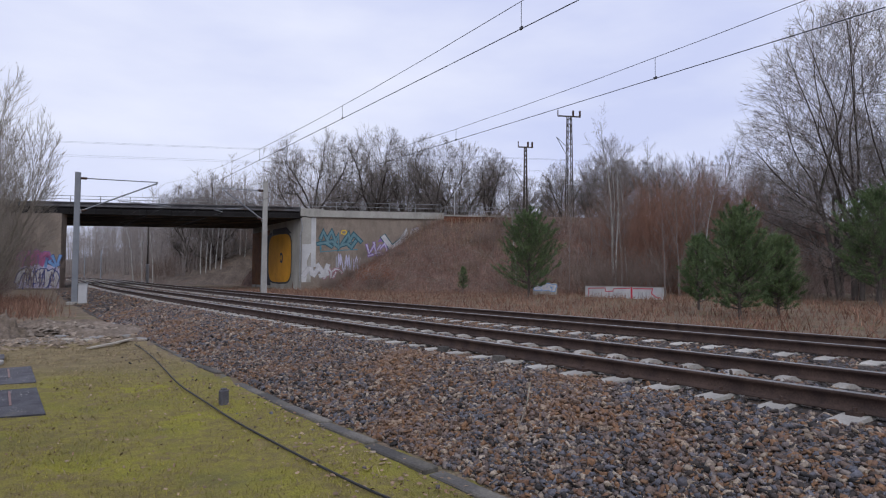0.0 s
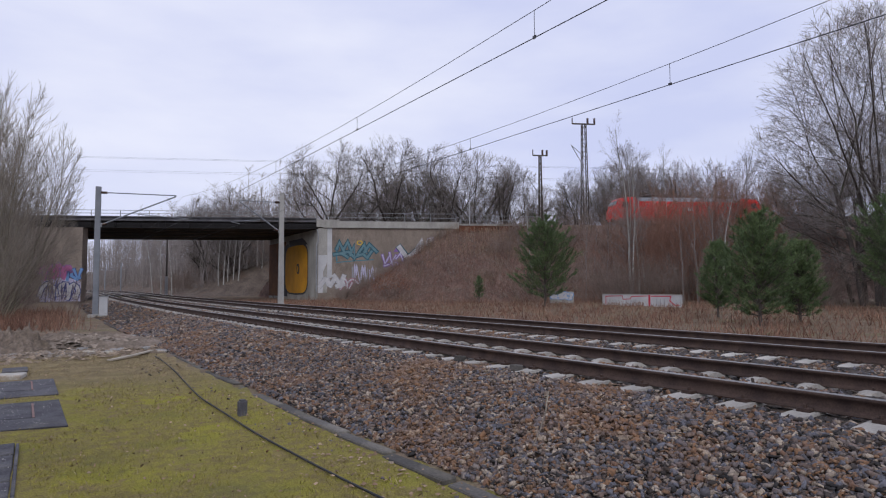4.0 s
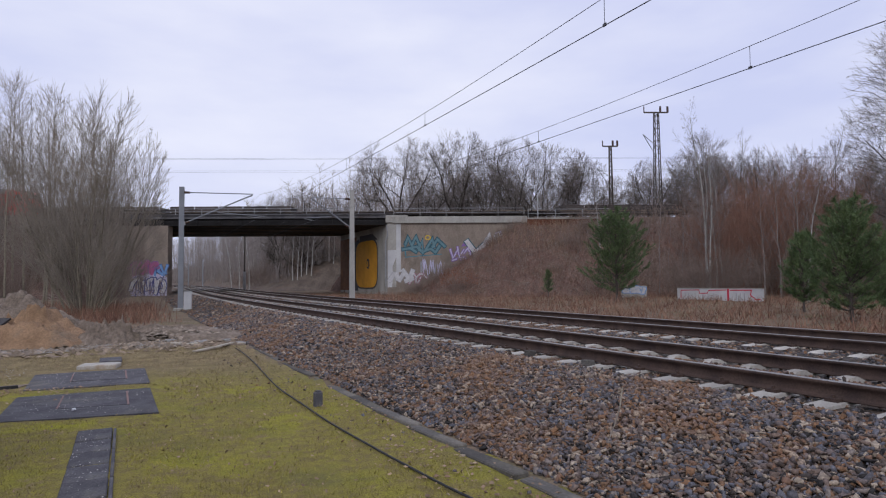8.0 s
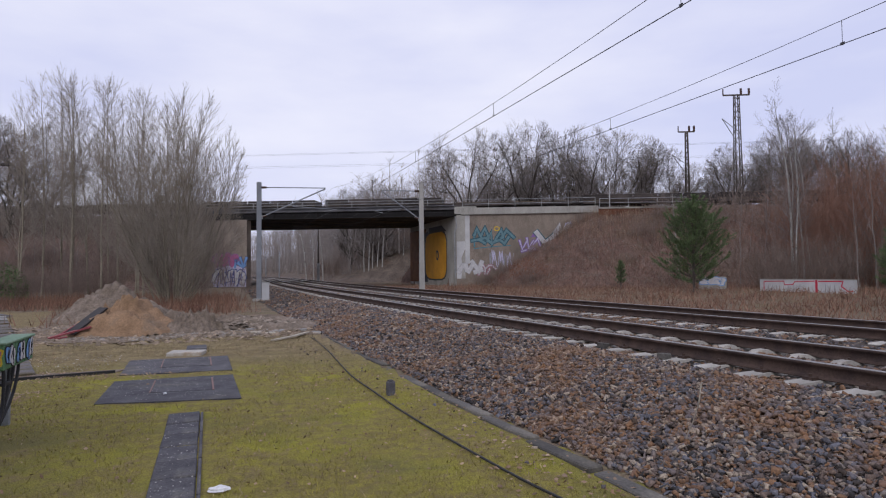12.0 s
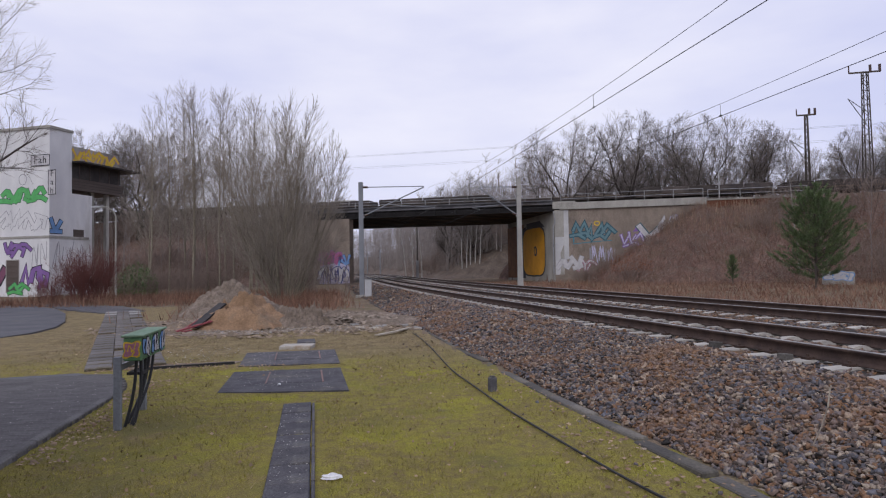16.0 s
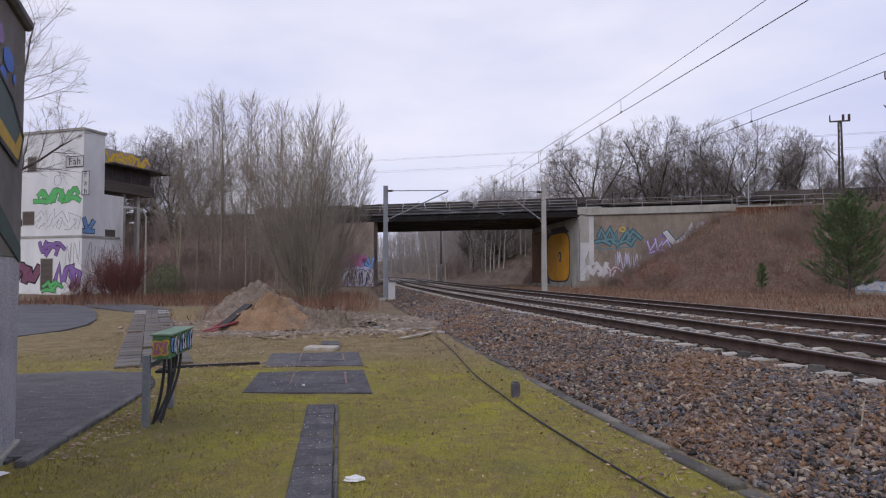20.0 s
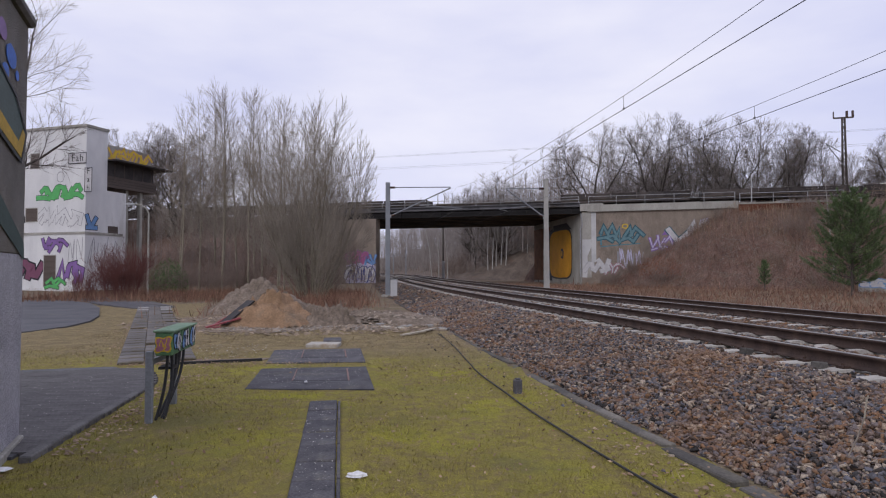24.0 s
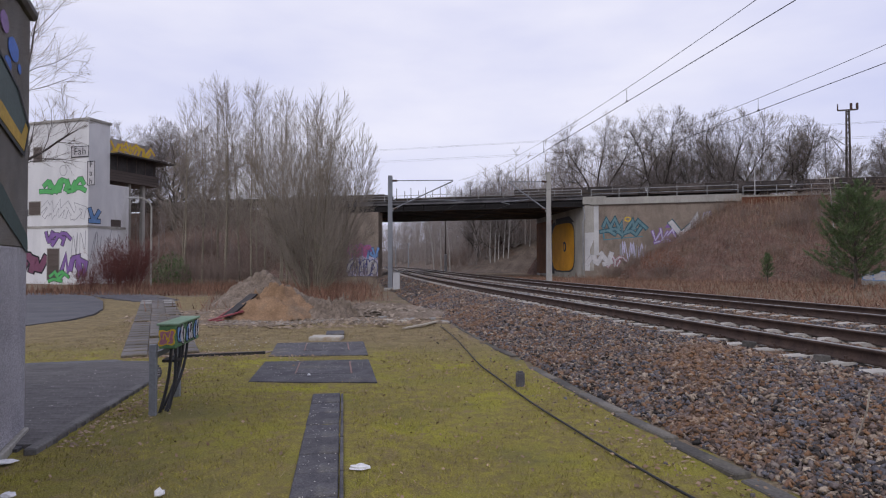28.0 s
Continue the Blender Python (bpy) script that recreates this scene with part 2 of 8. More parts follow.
M_ground = surf("verge_soil", (0.12, 0.088, 0.06), (0.215, 0.16, 0.108), 1.4, 0.95, bump=0.6, fine=34, grain=0.4, c3=(0.15, 0.13, 0.06), c3_at=0.58, dist=0.03)
def lawn_mat():
    """Moss and short grass: bright moss, dull green and straw in patches of several sizes; drier and browner away from the track hut."""
    m = bpy.data.materials.new("mossy_lawn")
    m.use_nodes = True
    n, l = m.node_tree.nodes, m.node_tree.links
    bsdf = n["Principled BSDF"]
    co, sep = n.new("ShaderNodeTexCoord"), n.new("ShaderNodeSeparateXYZ")
    l.new(co.outputs["Object"], sep.inputs["Vector"])

    def noise(scale, detail, rough_by=0.6):
        q = n.new("ShaderNodeTexNoise")
        q.inputs["Scale"].default_value, q.inputs["Detail"].default_value, q.inputs["Roughness"].default_value = scale, detail, rough_by
        l.new(co.outputs["Object"], q.inputs["Vector"])
        return q.outputs["Fac"]

    def ramp(fac, lo, hi):
        q = n.new("ShaderNodeMapRange")
        q.inputs["From Min"].default_value, q.inputs["From Max"].default_value = lo, hi
        l.new(fac, q.inputs["Value"])
        return q.outputs["Result"]

    def mix(fac, a, b):
        q = n.new("ShaderNodeMixRGB")
        l.new(fac, q.inputs["Fac"])
        for k, v in (("Color1", a), ("Color2", b)):
            if isinstance(v, tuple):
                q.inputs[k].default_value = (*v, 1)
            else:
                l.new(v, q.inputs[k])
        return q.outputs["Color"]

    def add(a, b):
        q = n.new("ShaderNodeMath")
        q.operation = "ADD"
        l.new(a, q.inputs[0])
        l.new(b, q.inputs[1])
        return q.outputs["Value"]
    col = mix(ramp(noise(7.0, 7, 0.7), 0.38, 0.62), (0.195, 0.152, 0.064), (0.275, 0.242, 0.052))
    col = mix(ramp(noise(1.1, 6, 0.65), 0.50, 0.64), col, (0.32, 0.31, 0.025))
    col = mix(ramp(noise(0.55, 5, 0.7), 0.50, 0.62), col, (0.178, 0.155, 0.056))
    col = mix(ramp(noise(2.3, 6, 0.75), 0.56, 0.68), col, (0.245, 0.185, 0.095))
    dry = ramp(add(ramp(sep.outputs["Y"], 9.6, 14.5), noise(0.9, 6, 0.7)), 0.62, 1.15)
    col = mix(dry, col, mix(ramp(noise(3.0, 6, 0.7), 0.4, 0.6), (0.18, 0.138, 0.075), (0.27, 0.212, 0.11)))
    hsv, fine = n.new("ShaderNodeHueSaturation"), noise(85.0, 4, 0.7)
    mr = n.new("ShaderNodeMapRange")
    mr.inputs["From Min"].default_value, mr.inputs["From Max"].default_value, mr.inputs["To Min"].default_value, mr.inputs["To Max"].default_value = 0.3, 0.7, 0.45, 1.5
    l.new(fine, mr.inputs["Value"])
    l.new(mr.outputs["Result"], hsv.inputs["Value"])
    l.new(col, hsv.inputs["Color"])
    l.new(hsv.outputs["Color"], bsdf.inputs["Base Color"])
    bsdf.inputs["Roughness"].default_value, bsdf.inputs["Specular IOR Level"].default_value = 0.95, 0.2
    bp = n.new("ShaderNodeBump")
    bp.inputs["Strength"].default_value, bp.inputs["Distance"].default_value = 0.9, 0.014
    l.new(fine, bp.inputs["Height"])
    l.new(bp.outputs["Normal"], bsdf.inputs["Normal"])
    return m


M_lawn = lawn_mat()
M_bank = surf("leaf_litter", (0.115, 0.075, 0.060), (0.205, 0.135, 0.108), 0.9, 0.95, bump=0.8, fine=9, grain=0.45, c3=(0.15, 0.105, 0.07), c3_at=0.58, dist=0.12)
M_woodfloor = surf("woodland_floor", (0.095, 0.075, 0.062), (0.165, 0.13, 0.105), 0.6, 0.95, bump=0.8, fine=7, grain=0.45, c3=(0.13, 0.085, 0.06), c3_at=0.57, dist=0.12)
# coloured darker than the stones: stands in for shade in their gaps
M_bed = surf("shaded_ballast_bed", (0.04, 0.036, 0.034), (0.085, 0.068, 0.056), 1.0, 0.9, bump=1.0, fine=19, grain=0.6, c3=(0.15, 0.095, 0.055), c3_at=0.55, dist=0.06)
STONE_COLOURS = [(0.085, 0.08, 0.088), (0.20, 0.165, 0.145), (0.27, 0.215, 0.165), (0.022, 0.019, 0.018), (0.215, 0.115, 0.06), (0.13, 0.128, 0.148), (0.17, 0.095, 0.06),
                 (0.11, 0.08, 0.068), (0.20, 0.115, 0.065), (0.37, 0.30, 0.23), (0.145, 0.115, 0.108), (0.10, 0.10, 0.118), (0.045, 0.035, 0.03), (0.165, 0.118, 0.095)]
M_stones = stones_mat("ballast_stones", STONE_COLOURS)
M_stone_one = stones_mat("ballast_stone", STONE_COLOURS, single=True)
M_concrete = surf("weathered_concrete", (0.27, 0.26, 0.235), (0.40, 0.385, 0.35), 0.55, 0.9, bump=0.2, fine=30, grain=0.15, c3=(0.17, 0.155, 0.135), c3_at=0.6, stretch=(1, 1, 0.35))
M_roughcast = surf("brown_roughcast", (0.205, 0.168, 0.138), (0.29, 0.24, 0.197), 0.7, 0.95, bump=0.4, fine=25, grain=0.22, c3=(0.15, 0.125, 0.105), c3_at=0.58, stretch=(1, 1, 0.5))
M_pale = surf("pale_repair_render", (0.42, 0.42, 0.43), (0.54, 0.54, 0.54), 0.8, 0.9, bump=0.1, fine=40, grain=0.1)
M_sleeper = surf("sleeper_concrete", (0.32, 0.302, 0.272), (0.47, 0.445, 0.405), 3, 0.9, bump=0.2, fine=50, grain=0.16, vary=0.18, c3=(0.30, 0.24, 0.17), c3_at=0.58)
M_rust = surf("rail_rust", (0.045, 0.030, 0.026), (0.085, 0.055, 0.043), 4, 0.75, 0.15, 0.2, 60, 0.25)
M_railtop = surf("rail_running_surface", (0.24, 0.23, 0.22), (0.36, 0.35, 0.33), 6, 0.35, 0.8, 0.05, 90, 0.15)
M_steel = surf("dark_girder_paint", (0.011, 0.010, 0.011), (0.021, 0.019, 0.020), 0.9, 0.7, 0.0, 0.1, 20, 0.2, c3=(0.05, 0.034, 0.026), c3_at=0.66)
M_deckedge = surf("grey_edge_beam", (0.10, 0.10, 0.11), (0.17, 0.17, 0.18), 0.8, 0.8, 0, 0.15, 30, 0.2, c3=(0.07, 0.055, 0.045), c3_at=0.6)
M_galv = surf("galvanised_steel", (0.26, 0.27, 0.28), (0.38, 0.385, 0.39), 2.5, 0.55, 0.4, 0.05, 60, 0.12)
M_mast = surf("spun_concrete_mast", (0.30, 0.29, 0.27), (0.41, 0.40, 0.375), 1.3, 0.9, bump=0.15, fine=30, grain=0.12, stretch=(1, 1, 0.3))
M_greymast = surf("grey_painted_steel", (0.20, 0.215, 0.24), (0.27, 0.285, 0.31), 1.0, 0.6, 0.2, 0.05, 40, 0.12)
M_lattice = surf("rusty_lattice_steel", (0.075, 0.066, 0.06), (0.125, 0.105, 0.09), 2, 0.8, 0.2, 0.1, 40, 0.2)
M_wire = plain("wire_copper", (0.06, 0.06, 0.066), 0.5, 0.6)
M_rubber = plain("black_cable_sheath", (0.022, 0.022, 0.024), 0.6)
M_insul = plain("brown_porcelain", (0.06, 0.03, 0.022), 0.25)
M_slab = surf("mossy_paving", (0.092, 0.087, 0.089), (0.142, 0.135, 0.136), 2.2, 0.9, bump=0.25, fine=50, grain=0.22, c3=(0.16, 0.16, 0.16), c3_at=0.62, vary=0.14)
M_asphalt = surf("wet_asphalt", (0.075, 0.075, 0.085), (0.115, 0.115, 0.125), 0.8, 0.75, bump=0.3, fine=80, grain=0.25, c3=(0.15, 0.14, 0.12), c3_at=0.64)
M_kerb = surf("kerb_concrete", (0.078, 0.073, 0.068), (0.13, 0.121, 0.108), 1.6, 0.9, bump=0.3, fine=40, grain=0.25, vary=0.3, c3=(0.155, 0.14, 0.115), c3_at=0.58)
M_cover = surf("cable_cover_concrete", (0.062, 0.060, 0.070), (0.115, 0.112, 0.122), 3.2, 0.88, bump=0.4, fine=70, grain=0.35, c3=(0.15, 0.14, 0.125), c3_at=0.62, vary=0.14)
M_sand = surf("sand_heap", (0.22, 0.138, 0.08), (0.335, 0.215, 0.13), 1.6, 0.95, bump=0.7, fine=22, grain=0.2, c3=(0.20, 0.15, 0.105), c3_at=0.60, dist=0.05)
M_sandgrey = surf("spoil_heap", (0.14, 0.11, 0.085), (0.25, 0.20, 0.16), 1.4, 0.95, bump=0.6, fine=14, grain=0.3, c3=(0.14, 0.11, 0.08), c3_at=0.58, dist=0.06)

# ---- the plan ----
SKEW = 16.0                                   # the upper line crosses at this angle
BR = pose(0, 0, 0, 0, 0, -SKEW)               # its own axes: s along the upper line, d away, z up
S_L, S_R, D_N, D_F = -27.6, -4.3, 66.5, 84.0  # abutments, near and far edge of the deck
UP_RAIL, UP_D = 8.0, 70.0                     # rail level and centre line of the upper track
RAIL_TOP = 0.60


def bridge_xy(s, d):
    a = radians(SKEW)
    return s * math.cos(a) + d * math.sin(a), -s * math.sin(a) + d * math.cos(a)


def rail_x(y):
    """The near rail of the first track."""
    y = np.asarray(y, dtype=float)
    yc, far, tail = np.minimum(y, 88.0), np.clip(y - 88.0, 0, 110), np.maximum(0, y - 198.0)
    return 6.38 - 0.2115 * yc + 0.00062 * yc ** 2 - 0.1024 * far - 0.0008 * far ** 2 - 0.2784 * tail


def rail_slope(y):
    y = np.asarray(y, dtype=float)
    return -0.2115 + 0.00124 * np.minimum(y, 88.0) - 0.0016 * np.clip(y - 88.0, 0, 110)


def beside(y, off):
    """The point off metres to the right of the near rail, square to the track."""
    s = rail_slope(y)
    q = 1 / np.sqrt(1 + s * s)
    return rail_x(y) + off * q, np.asarray(y, dtype=float) - off * s * q


TRACKS = (0.75, 4.95)          # centre lines, as offsets from the near rail
KERB_OFF = -3.10


def rough(x, y, s, a):
    return a * (np.sin(x * 1.7 * s + 1.3) * np.cos(y * 1.3 * s + 0.4) + 0.6 * np.sin(x * 3.9 * s + y * 2.7 * s) + 0.4 * np.cos(x * 7.3 * s - y * 6.1 * s))


# ---- ground: one sheet to the horizon ----
def steps(parts):
    out = []
    for a, b, n in parts:
        out += list(np.linspace(a, b, n, endpoint=False))
    return np.array(out + [parts[-1][1]])


def ground_z(x, y):
    z = rough(x, y, 0.35, 0.025)
    return z - 0.02


def build_ground():
    xs = steps(((-2500, -300, 8), (-300, -60, 16), (-60, -14, 46), (-14, 4, 90), (4, 70, 60), (70, 300, 20), (300, 2500, 8)))
    ys = steps(((-2500, -200, 8), (-200, -20, 12), (-20, 2, 22), (2, 24, 110), (24, 110, 80), (110, 400, 24), (400, 2500, 8)))
    X, Y = np.meshgrid(xs, ys)
    Z = ground_z(X, Y)
    near = (X > -7.5) & (X < 3.5) & (Y > 1) & (Y < 26)
    Z = np.where(near, rough(X, Y, 1.2, 0.008) - 0.012, Z)
    off = X - rail_x(Y)
    Z = np.where((off > -2.6) & (off < 8.5), -0.12, Z)            # below the track bed
    V = np.stack([X, Y, Z], -1).reshape(-1, 3)
    n, m = len(ys), len(xs)
    i = (np.arange(n - 1)[:, None] * m + np.arange(m - 1)[None, :]).reshape(-1)
    F = np.stack([i, i + 1, i + 1 + m, i + m], -1)
    ob = arrays("ground", V, F, M_ground, smooth=True)
    ob.data.materials.append(M_lawn)
    cx, cy = V[F].mean(1)[:, 0], V[F].mean(1)[:, 1]
    edge = rail_x(cy) + KERB_OFF * 1.02
    lawn = (cx < edge) & (cx > edge - 9.5) & (cy < 17.5 + 0.8 * np.sin(cx * 1.3)) & (cy > -30)
    lawn |= (cx < -4) & (cx > -16) & (cy > 9) & (cy < 30) & (cx < -4.5 - (cy - 10) * 0.36)
    ob.data.polygons.foreach_set("material_index", lawn.astype(np.int32))
    return tagged(ob, "flat mossy lawn passing into brown weedy soil", "ground", kind="structure")


build_ground()


# ---- embankment of the upper line ----
def bank_z(s, d):
    s, d = np.asarray(s, float), np.asarray(d, float)
    crest, fall = 7.75, 0.66
    shear = s + 0.433 * np.maximum(0, d - 66.5)          # the opening follows the lower line
    front, back = np.maximum(0, 66.9 - d), np.maximum(0, d - 84.5)
    run = np.maximum(front, back)
    z_r = crest - fall * np.hypot(np.where(d < 66.9, np.maximum(0, 10.6 - s), np.where(d > 84.5, np.maximum(0, 4.0 - shear), 0)), run)
    z_r = np.where((d < 66.9) & (s < 10.6), z_r + 0.15, z_r)
    z_l = crest - fall * np.hypot(np.where(d < 66.9, np.maximum(0, s + 43.5), np.where(d > 84.5, np.maximum(0, shear + 36.0), 0)), run)
    z = np.maximum(np.where((shear > S_R + 1.3) | (d < 66.9), z_r, -9), np.where((shear < S_L - 1.3) | ((d < 66.9) & (s < S_L - 0.2)), z_l, -9))
    z = z + np.where(z > 7.5, 0.55 * np.exp(-((d - 67.4) / 0.45) ** 2), 0)       # low lip along the crest
    z = z + np.where(z < 7.3, rough(s, d, 0.5, 0.10), 0)
    return np.maximum(z, -0.5)


def build_bank():
    ss = steps(((-620, -100, 26), (-100, -45, 40), (-45, -29, 16), (-29, -4, 50), (-4.0, 30, 48), (30, 90, 50), (90, 780, 32)))
    dd = steps(((48, 66.2, 30), (66.2, 68.6, 12), (68.6, 84, 6), (84, 100, 16)))
    S, D = np.meshgrid(ss, dd)
    V = np.stack([S, D, bank_z(S, D)], -1).reshape(-1, 3)
    n, m = len(dd), len(ss)
    i = (np.arange(n - 1)[:, None] * m + np.arange(m - 1)[None, :]).reshape(-1)
    F = np.stack([i, i + 1, i + 1 + m, i + m], -1)
    ob = arrays("embankment", V, F, M_bank, smooth=True)
    ob.matrix_basis = BR
    return tagged(ob, "tall railway embankment under dead leaves and dry grass", "embankment", kind="structure")


build_bank()


# ---- track bed of the lower line ----
BED = ((-3.02, -0.02), (-2.2, 0.16), (-1.35, 0.34), (-1.0, 0.378), (-0.40, 0.388), (-0.05, 0.388), (0.22, 0.38), (0.40, 0.425), (1.10, 0.425), (1.28, 0.39), (1.75, 0.375), (2.3, 0.372), (2.85, 0.31), (3.4, 0.365),
       (3.9, 0.398), (4.42, 0.398), (4.60, 0.425), (5.30, 0.425), (5.48, 0.39), (5.7, 0.372), (6.6, 0.365), (7.0, 0.34), (7.9, 0.10), (8.8, -0.15))


def bed_z(off):
    return np.interp(off, [b[0] for b in BED], [b[1] for b in BED])


def build_bed():
    ys = steps(((-120, -10, 40), (-10, 40, 160), (40, 110, 60), (110, 600, 60)))
    offs = steps(((-3.02, -1.0, 18), (-1.0, 7.0, 34), (7.0, 8.8, 8)))
    Y, O = np.meshgrid(ys, offs, indexing="ij")
    X, YY = beside(Y, O)
    Z = bed_z(O) + np.where(Y < 60, np.random.RandomState(3).normal(0, 0.010, O.shape), 0)
    V = np.stack([X, YY, Z], -1).reshape(-1, 3)
    n, m = len(ys), len(offs)
    i = (np.arange(n - 1)[:, None] * m + np.arange(m - 1)[None, :]).reshape(-1)
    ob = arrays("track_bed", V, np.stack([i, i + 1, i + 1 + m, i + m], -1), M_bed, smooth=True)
    return tagged(ob, "raised bed of grey and rust-stained ballast, darkened for shade between stones", "track bed", kind="structure")


build_bed()

RAIL_HALF = ((0.0, 0.0), (0.07, 0.0), (0.07, 0.012), (0.022, 0.028), (0.009, 0.045), (0.009, 0.122), (0.034, 0.134), (0.036, 0.150), (0.034, 0.166), (0.024, 0.172))


def rail_mesh(name, off, parent):
    prof = list(RAIL_HALF) + [(-a, b) for a, b in RAIL_HALF[:0:-1]]
    prof = [(a, b + RAIL_TOP - 0.172) for a, b in prof]
    ys = steps(((-110, 60, 85), (60, 600, 70)))
    V = []
    for a, z in prof:
        x, y = beside(ys, off + a)
        V.append(np.stack([x, y, np.full_like(x, z)], -1))
    V = np.stack(V, 1)
    n, m = V.shape[:2]
    F, top = [], []
    for j in range(m):
        i = np.arange(n - 1) * m
        k = (j + 1) % m
        F.append(np.stack([i + j, i + k, i + m + k, i + m + j], -1))
        top += [prof[j][1] > RAIL_TOP - 0.001 and prof[k][1] > RAIL_TOP - 0.001 or (prof[j][1] > RAIL_TOP - 0.008 and prof[k][1] > RAIL_TOP - 0.008)] * (n - 1)
    ob = arrays(name, V.reshape(-1, 3), np.concatenate(F), M_rust, parent)
    ob.data.materials.append(M_railtop)
    ob.data.polygons.foreach_set("material_index", [int(t) for t in top])
    return ob


track_obs = []
for off in TRACKS:
    tr = thing("railway_track", pose(0, 0, 0), "rusty steel rails on pale concrete sleepers in ballast", "railway track", "tracks of the lower line", "structure")
    rail_mesh("rail", off - 0.753, tr)
    rail_mesh("rail", off + 0.753, tr)
    track_obs.append((tr, off))


# ---- bridge ----
def build_bridge():
    br = thing("railway_bridge", BR, "dark steel girder railway bridge with a grey edge beam and handrail", "bridge", kind="structure")
    L, R = S_L - 10.5, S_R + 1.2
    bm = box(bmesh.new(), L, R - 1.4, D_N, D_N + 0.5, 8.25, 8.62, 0.02)
    box(bm, L, R - 1.4, D_N - 0.25, D_N + 0.7, 8.62, 8.70)
    part("edge_beam", bm, M_deckedge, br, "weathered grey edge beam")
    bm = box(bmesh.new(), R - 1.38, R + 1.0, D_N - 0.05, D_N + 0.55, 7.75, 8.55, 0.02)
    part("end_block", bm, M_concrete, br, "pale concrete end block")
    for k, d in enumerate(np.linspace(D_N + 0.35, D_F - 0.35, 9)):
        bm = box(bmesh.new(), L, R, d - 0.02, d + 0.02, 7.58, 8.30)
        box(bm, L, R, d - 0.2, d + 0.2, 7.55, 7.585)
        for s in np.arange(L + 1.5, R, 2.4):
            box(bm, s - 0.012, s + 0.012, d - 0.16, d + 0.16, 7.585, 8.28)
        part("girder", bm, M_steel, br)
    bm = box(bmesh.new(), L, R, D_N + 0.1, D_F - 0.1, 8.30, 8.5)
    part("deck_plate", bm, M_steel, br)
    for s in np.arange(L + 1.5, R, 2.4):
        part("cross_beam", box(bmesh.new(), s - 0.1, s + 0.1, D_N + 0.4, D_F - 0.4, 7.75, 8.29), M_steel, br)
    part("bracket_strip", box(bmesh.new(), L, R - 1.4, D_N - 0.02, D_N + 0.03, 7.95, 8.02), M_steel, br)
    return br


build_bridge()


def build_upper_bed():
    """Ballast and rails of the upper line."""
    bm = bmesh.new()
    prism(bm, [(67.4, 7.6), (84, 7.6), (84, 7.72), (82.5, 7.86), (68.6, 7.86)], "x", -620, 780)
    ob = tagged(finish("upper_track_bed", bm, M_bed), "ballast bed along the top of the embankment", "track bed", kind="structure")
    ob.matrix_basis = BR
    tr = thing("railway_track", BR, "rusty rails along the top of the embankment and bridge", "railway track", "tracks of the upper line", "structure")
    for d in (UP_D - 0.75, UP_D + 0.75):
        bm = box(bmesh.new(), -620, 780, d - 0.035, d + 0.035, 7.95, UP_RAIL)
        box(bm, -620, 780, d - 0.07, d + 0.07, 7.85, 7.87)
        box(bm, -620, 780, d - 0.01, d + 0.01, 7.87, 7.95)
        part("rail", bm, M_rust, tr)


build_upper_bed()


def wall_block(name, outline, d0, d1, mat, label, cat="wall"):
    bm = prism(bmesh.new(), outline, "y", d0, d1)
    ob = finish(name, bm, mat)
    ob.matrix_basis = BR
    return tagged(ob, label, cat, kind="structure")


# right abutment: front face with roughcast, capping beam; side face along the lower line
abut_r = wall_block("abutment_wall_right", [(S_R, -0.6), (10.7, -0.6), (10.7, 7.66), (S_R, 7.66)], D_N, D_N + 1.2, M_roughcast,
                    "brown roughcast concrete abutment wall covered in faded graffiti", "abutment")
cap = wall_block("abutment_cap", [(S_R + 0.55, 7.664), (10.75, 7.664), (10.75, 8.38), (S_R + 0.55, 8.38)], D_N - 0.22, D_N + 1.0, M_concrete,
                 "long pale concrete capping beam stained by water", "capping beam")


def track_dir_in_bridge():
    """Direction of the lower line, in the bridge's axes."""
    v = Vector((-0.13, 1, 0)).normalized()
    return (pose(0, 0, 0, 0, 0, SKEW) @ v).normalized()


TD = track_dir_in_bridge()


def side_wall(name, s0, d0, length, z0, z1, thick, mat, label):
    a, b = Vector((s0, d0, 0)), Vector((s0, d0, 0)) + TD * length
    n = Vector((TD.y, -TD.x, 0)) * thick if thick > 0 else Vector((thick, 0, 0))
    bm = prism(bmesh.new(), [(a.x, a.y), (b.x, b.y), (b.x + n.x, b.y + n.y), (a.x + n.x, a.y + n.y)], "z", z0, z1)
    ob = finish(name, bm, mat)
    ob.matrix_basis = BR
    return tagged(ob, label, "abutment", kind="structure")


inner_r = side_wall("abutment_side_right", S_R - 0.004, D_N + 0.004, 18.6, -0.6, 7.54, 2.2, M_concrete, "pale rendered side of the abutment under the bridge")
side_wall("abutment_side_left", S_L, D_N + 0.01, 17.5, -0.6, 7.54, -2.2, M_roughcast, "dark side of the abutment under the bridge")
abut_l = wall_block("abutment_wall_left", [(-42.0, -0.6), (S_L, -0.6), (S_L, 7.5), (-42.0, 7.5)], D_N, D_N + 1.2, M_roughcast,
                    "brown roughcast abutment wall with a large colourful graffiti", "abutment")


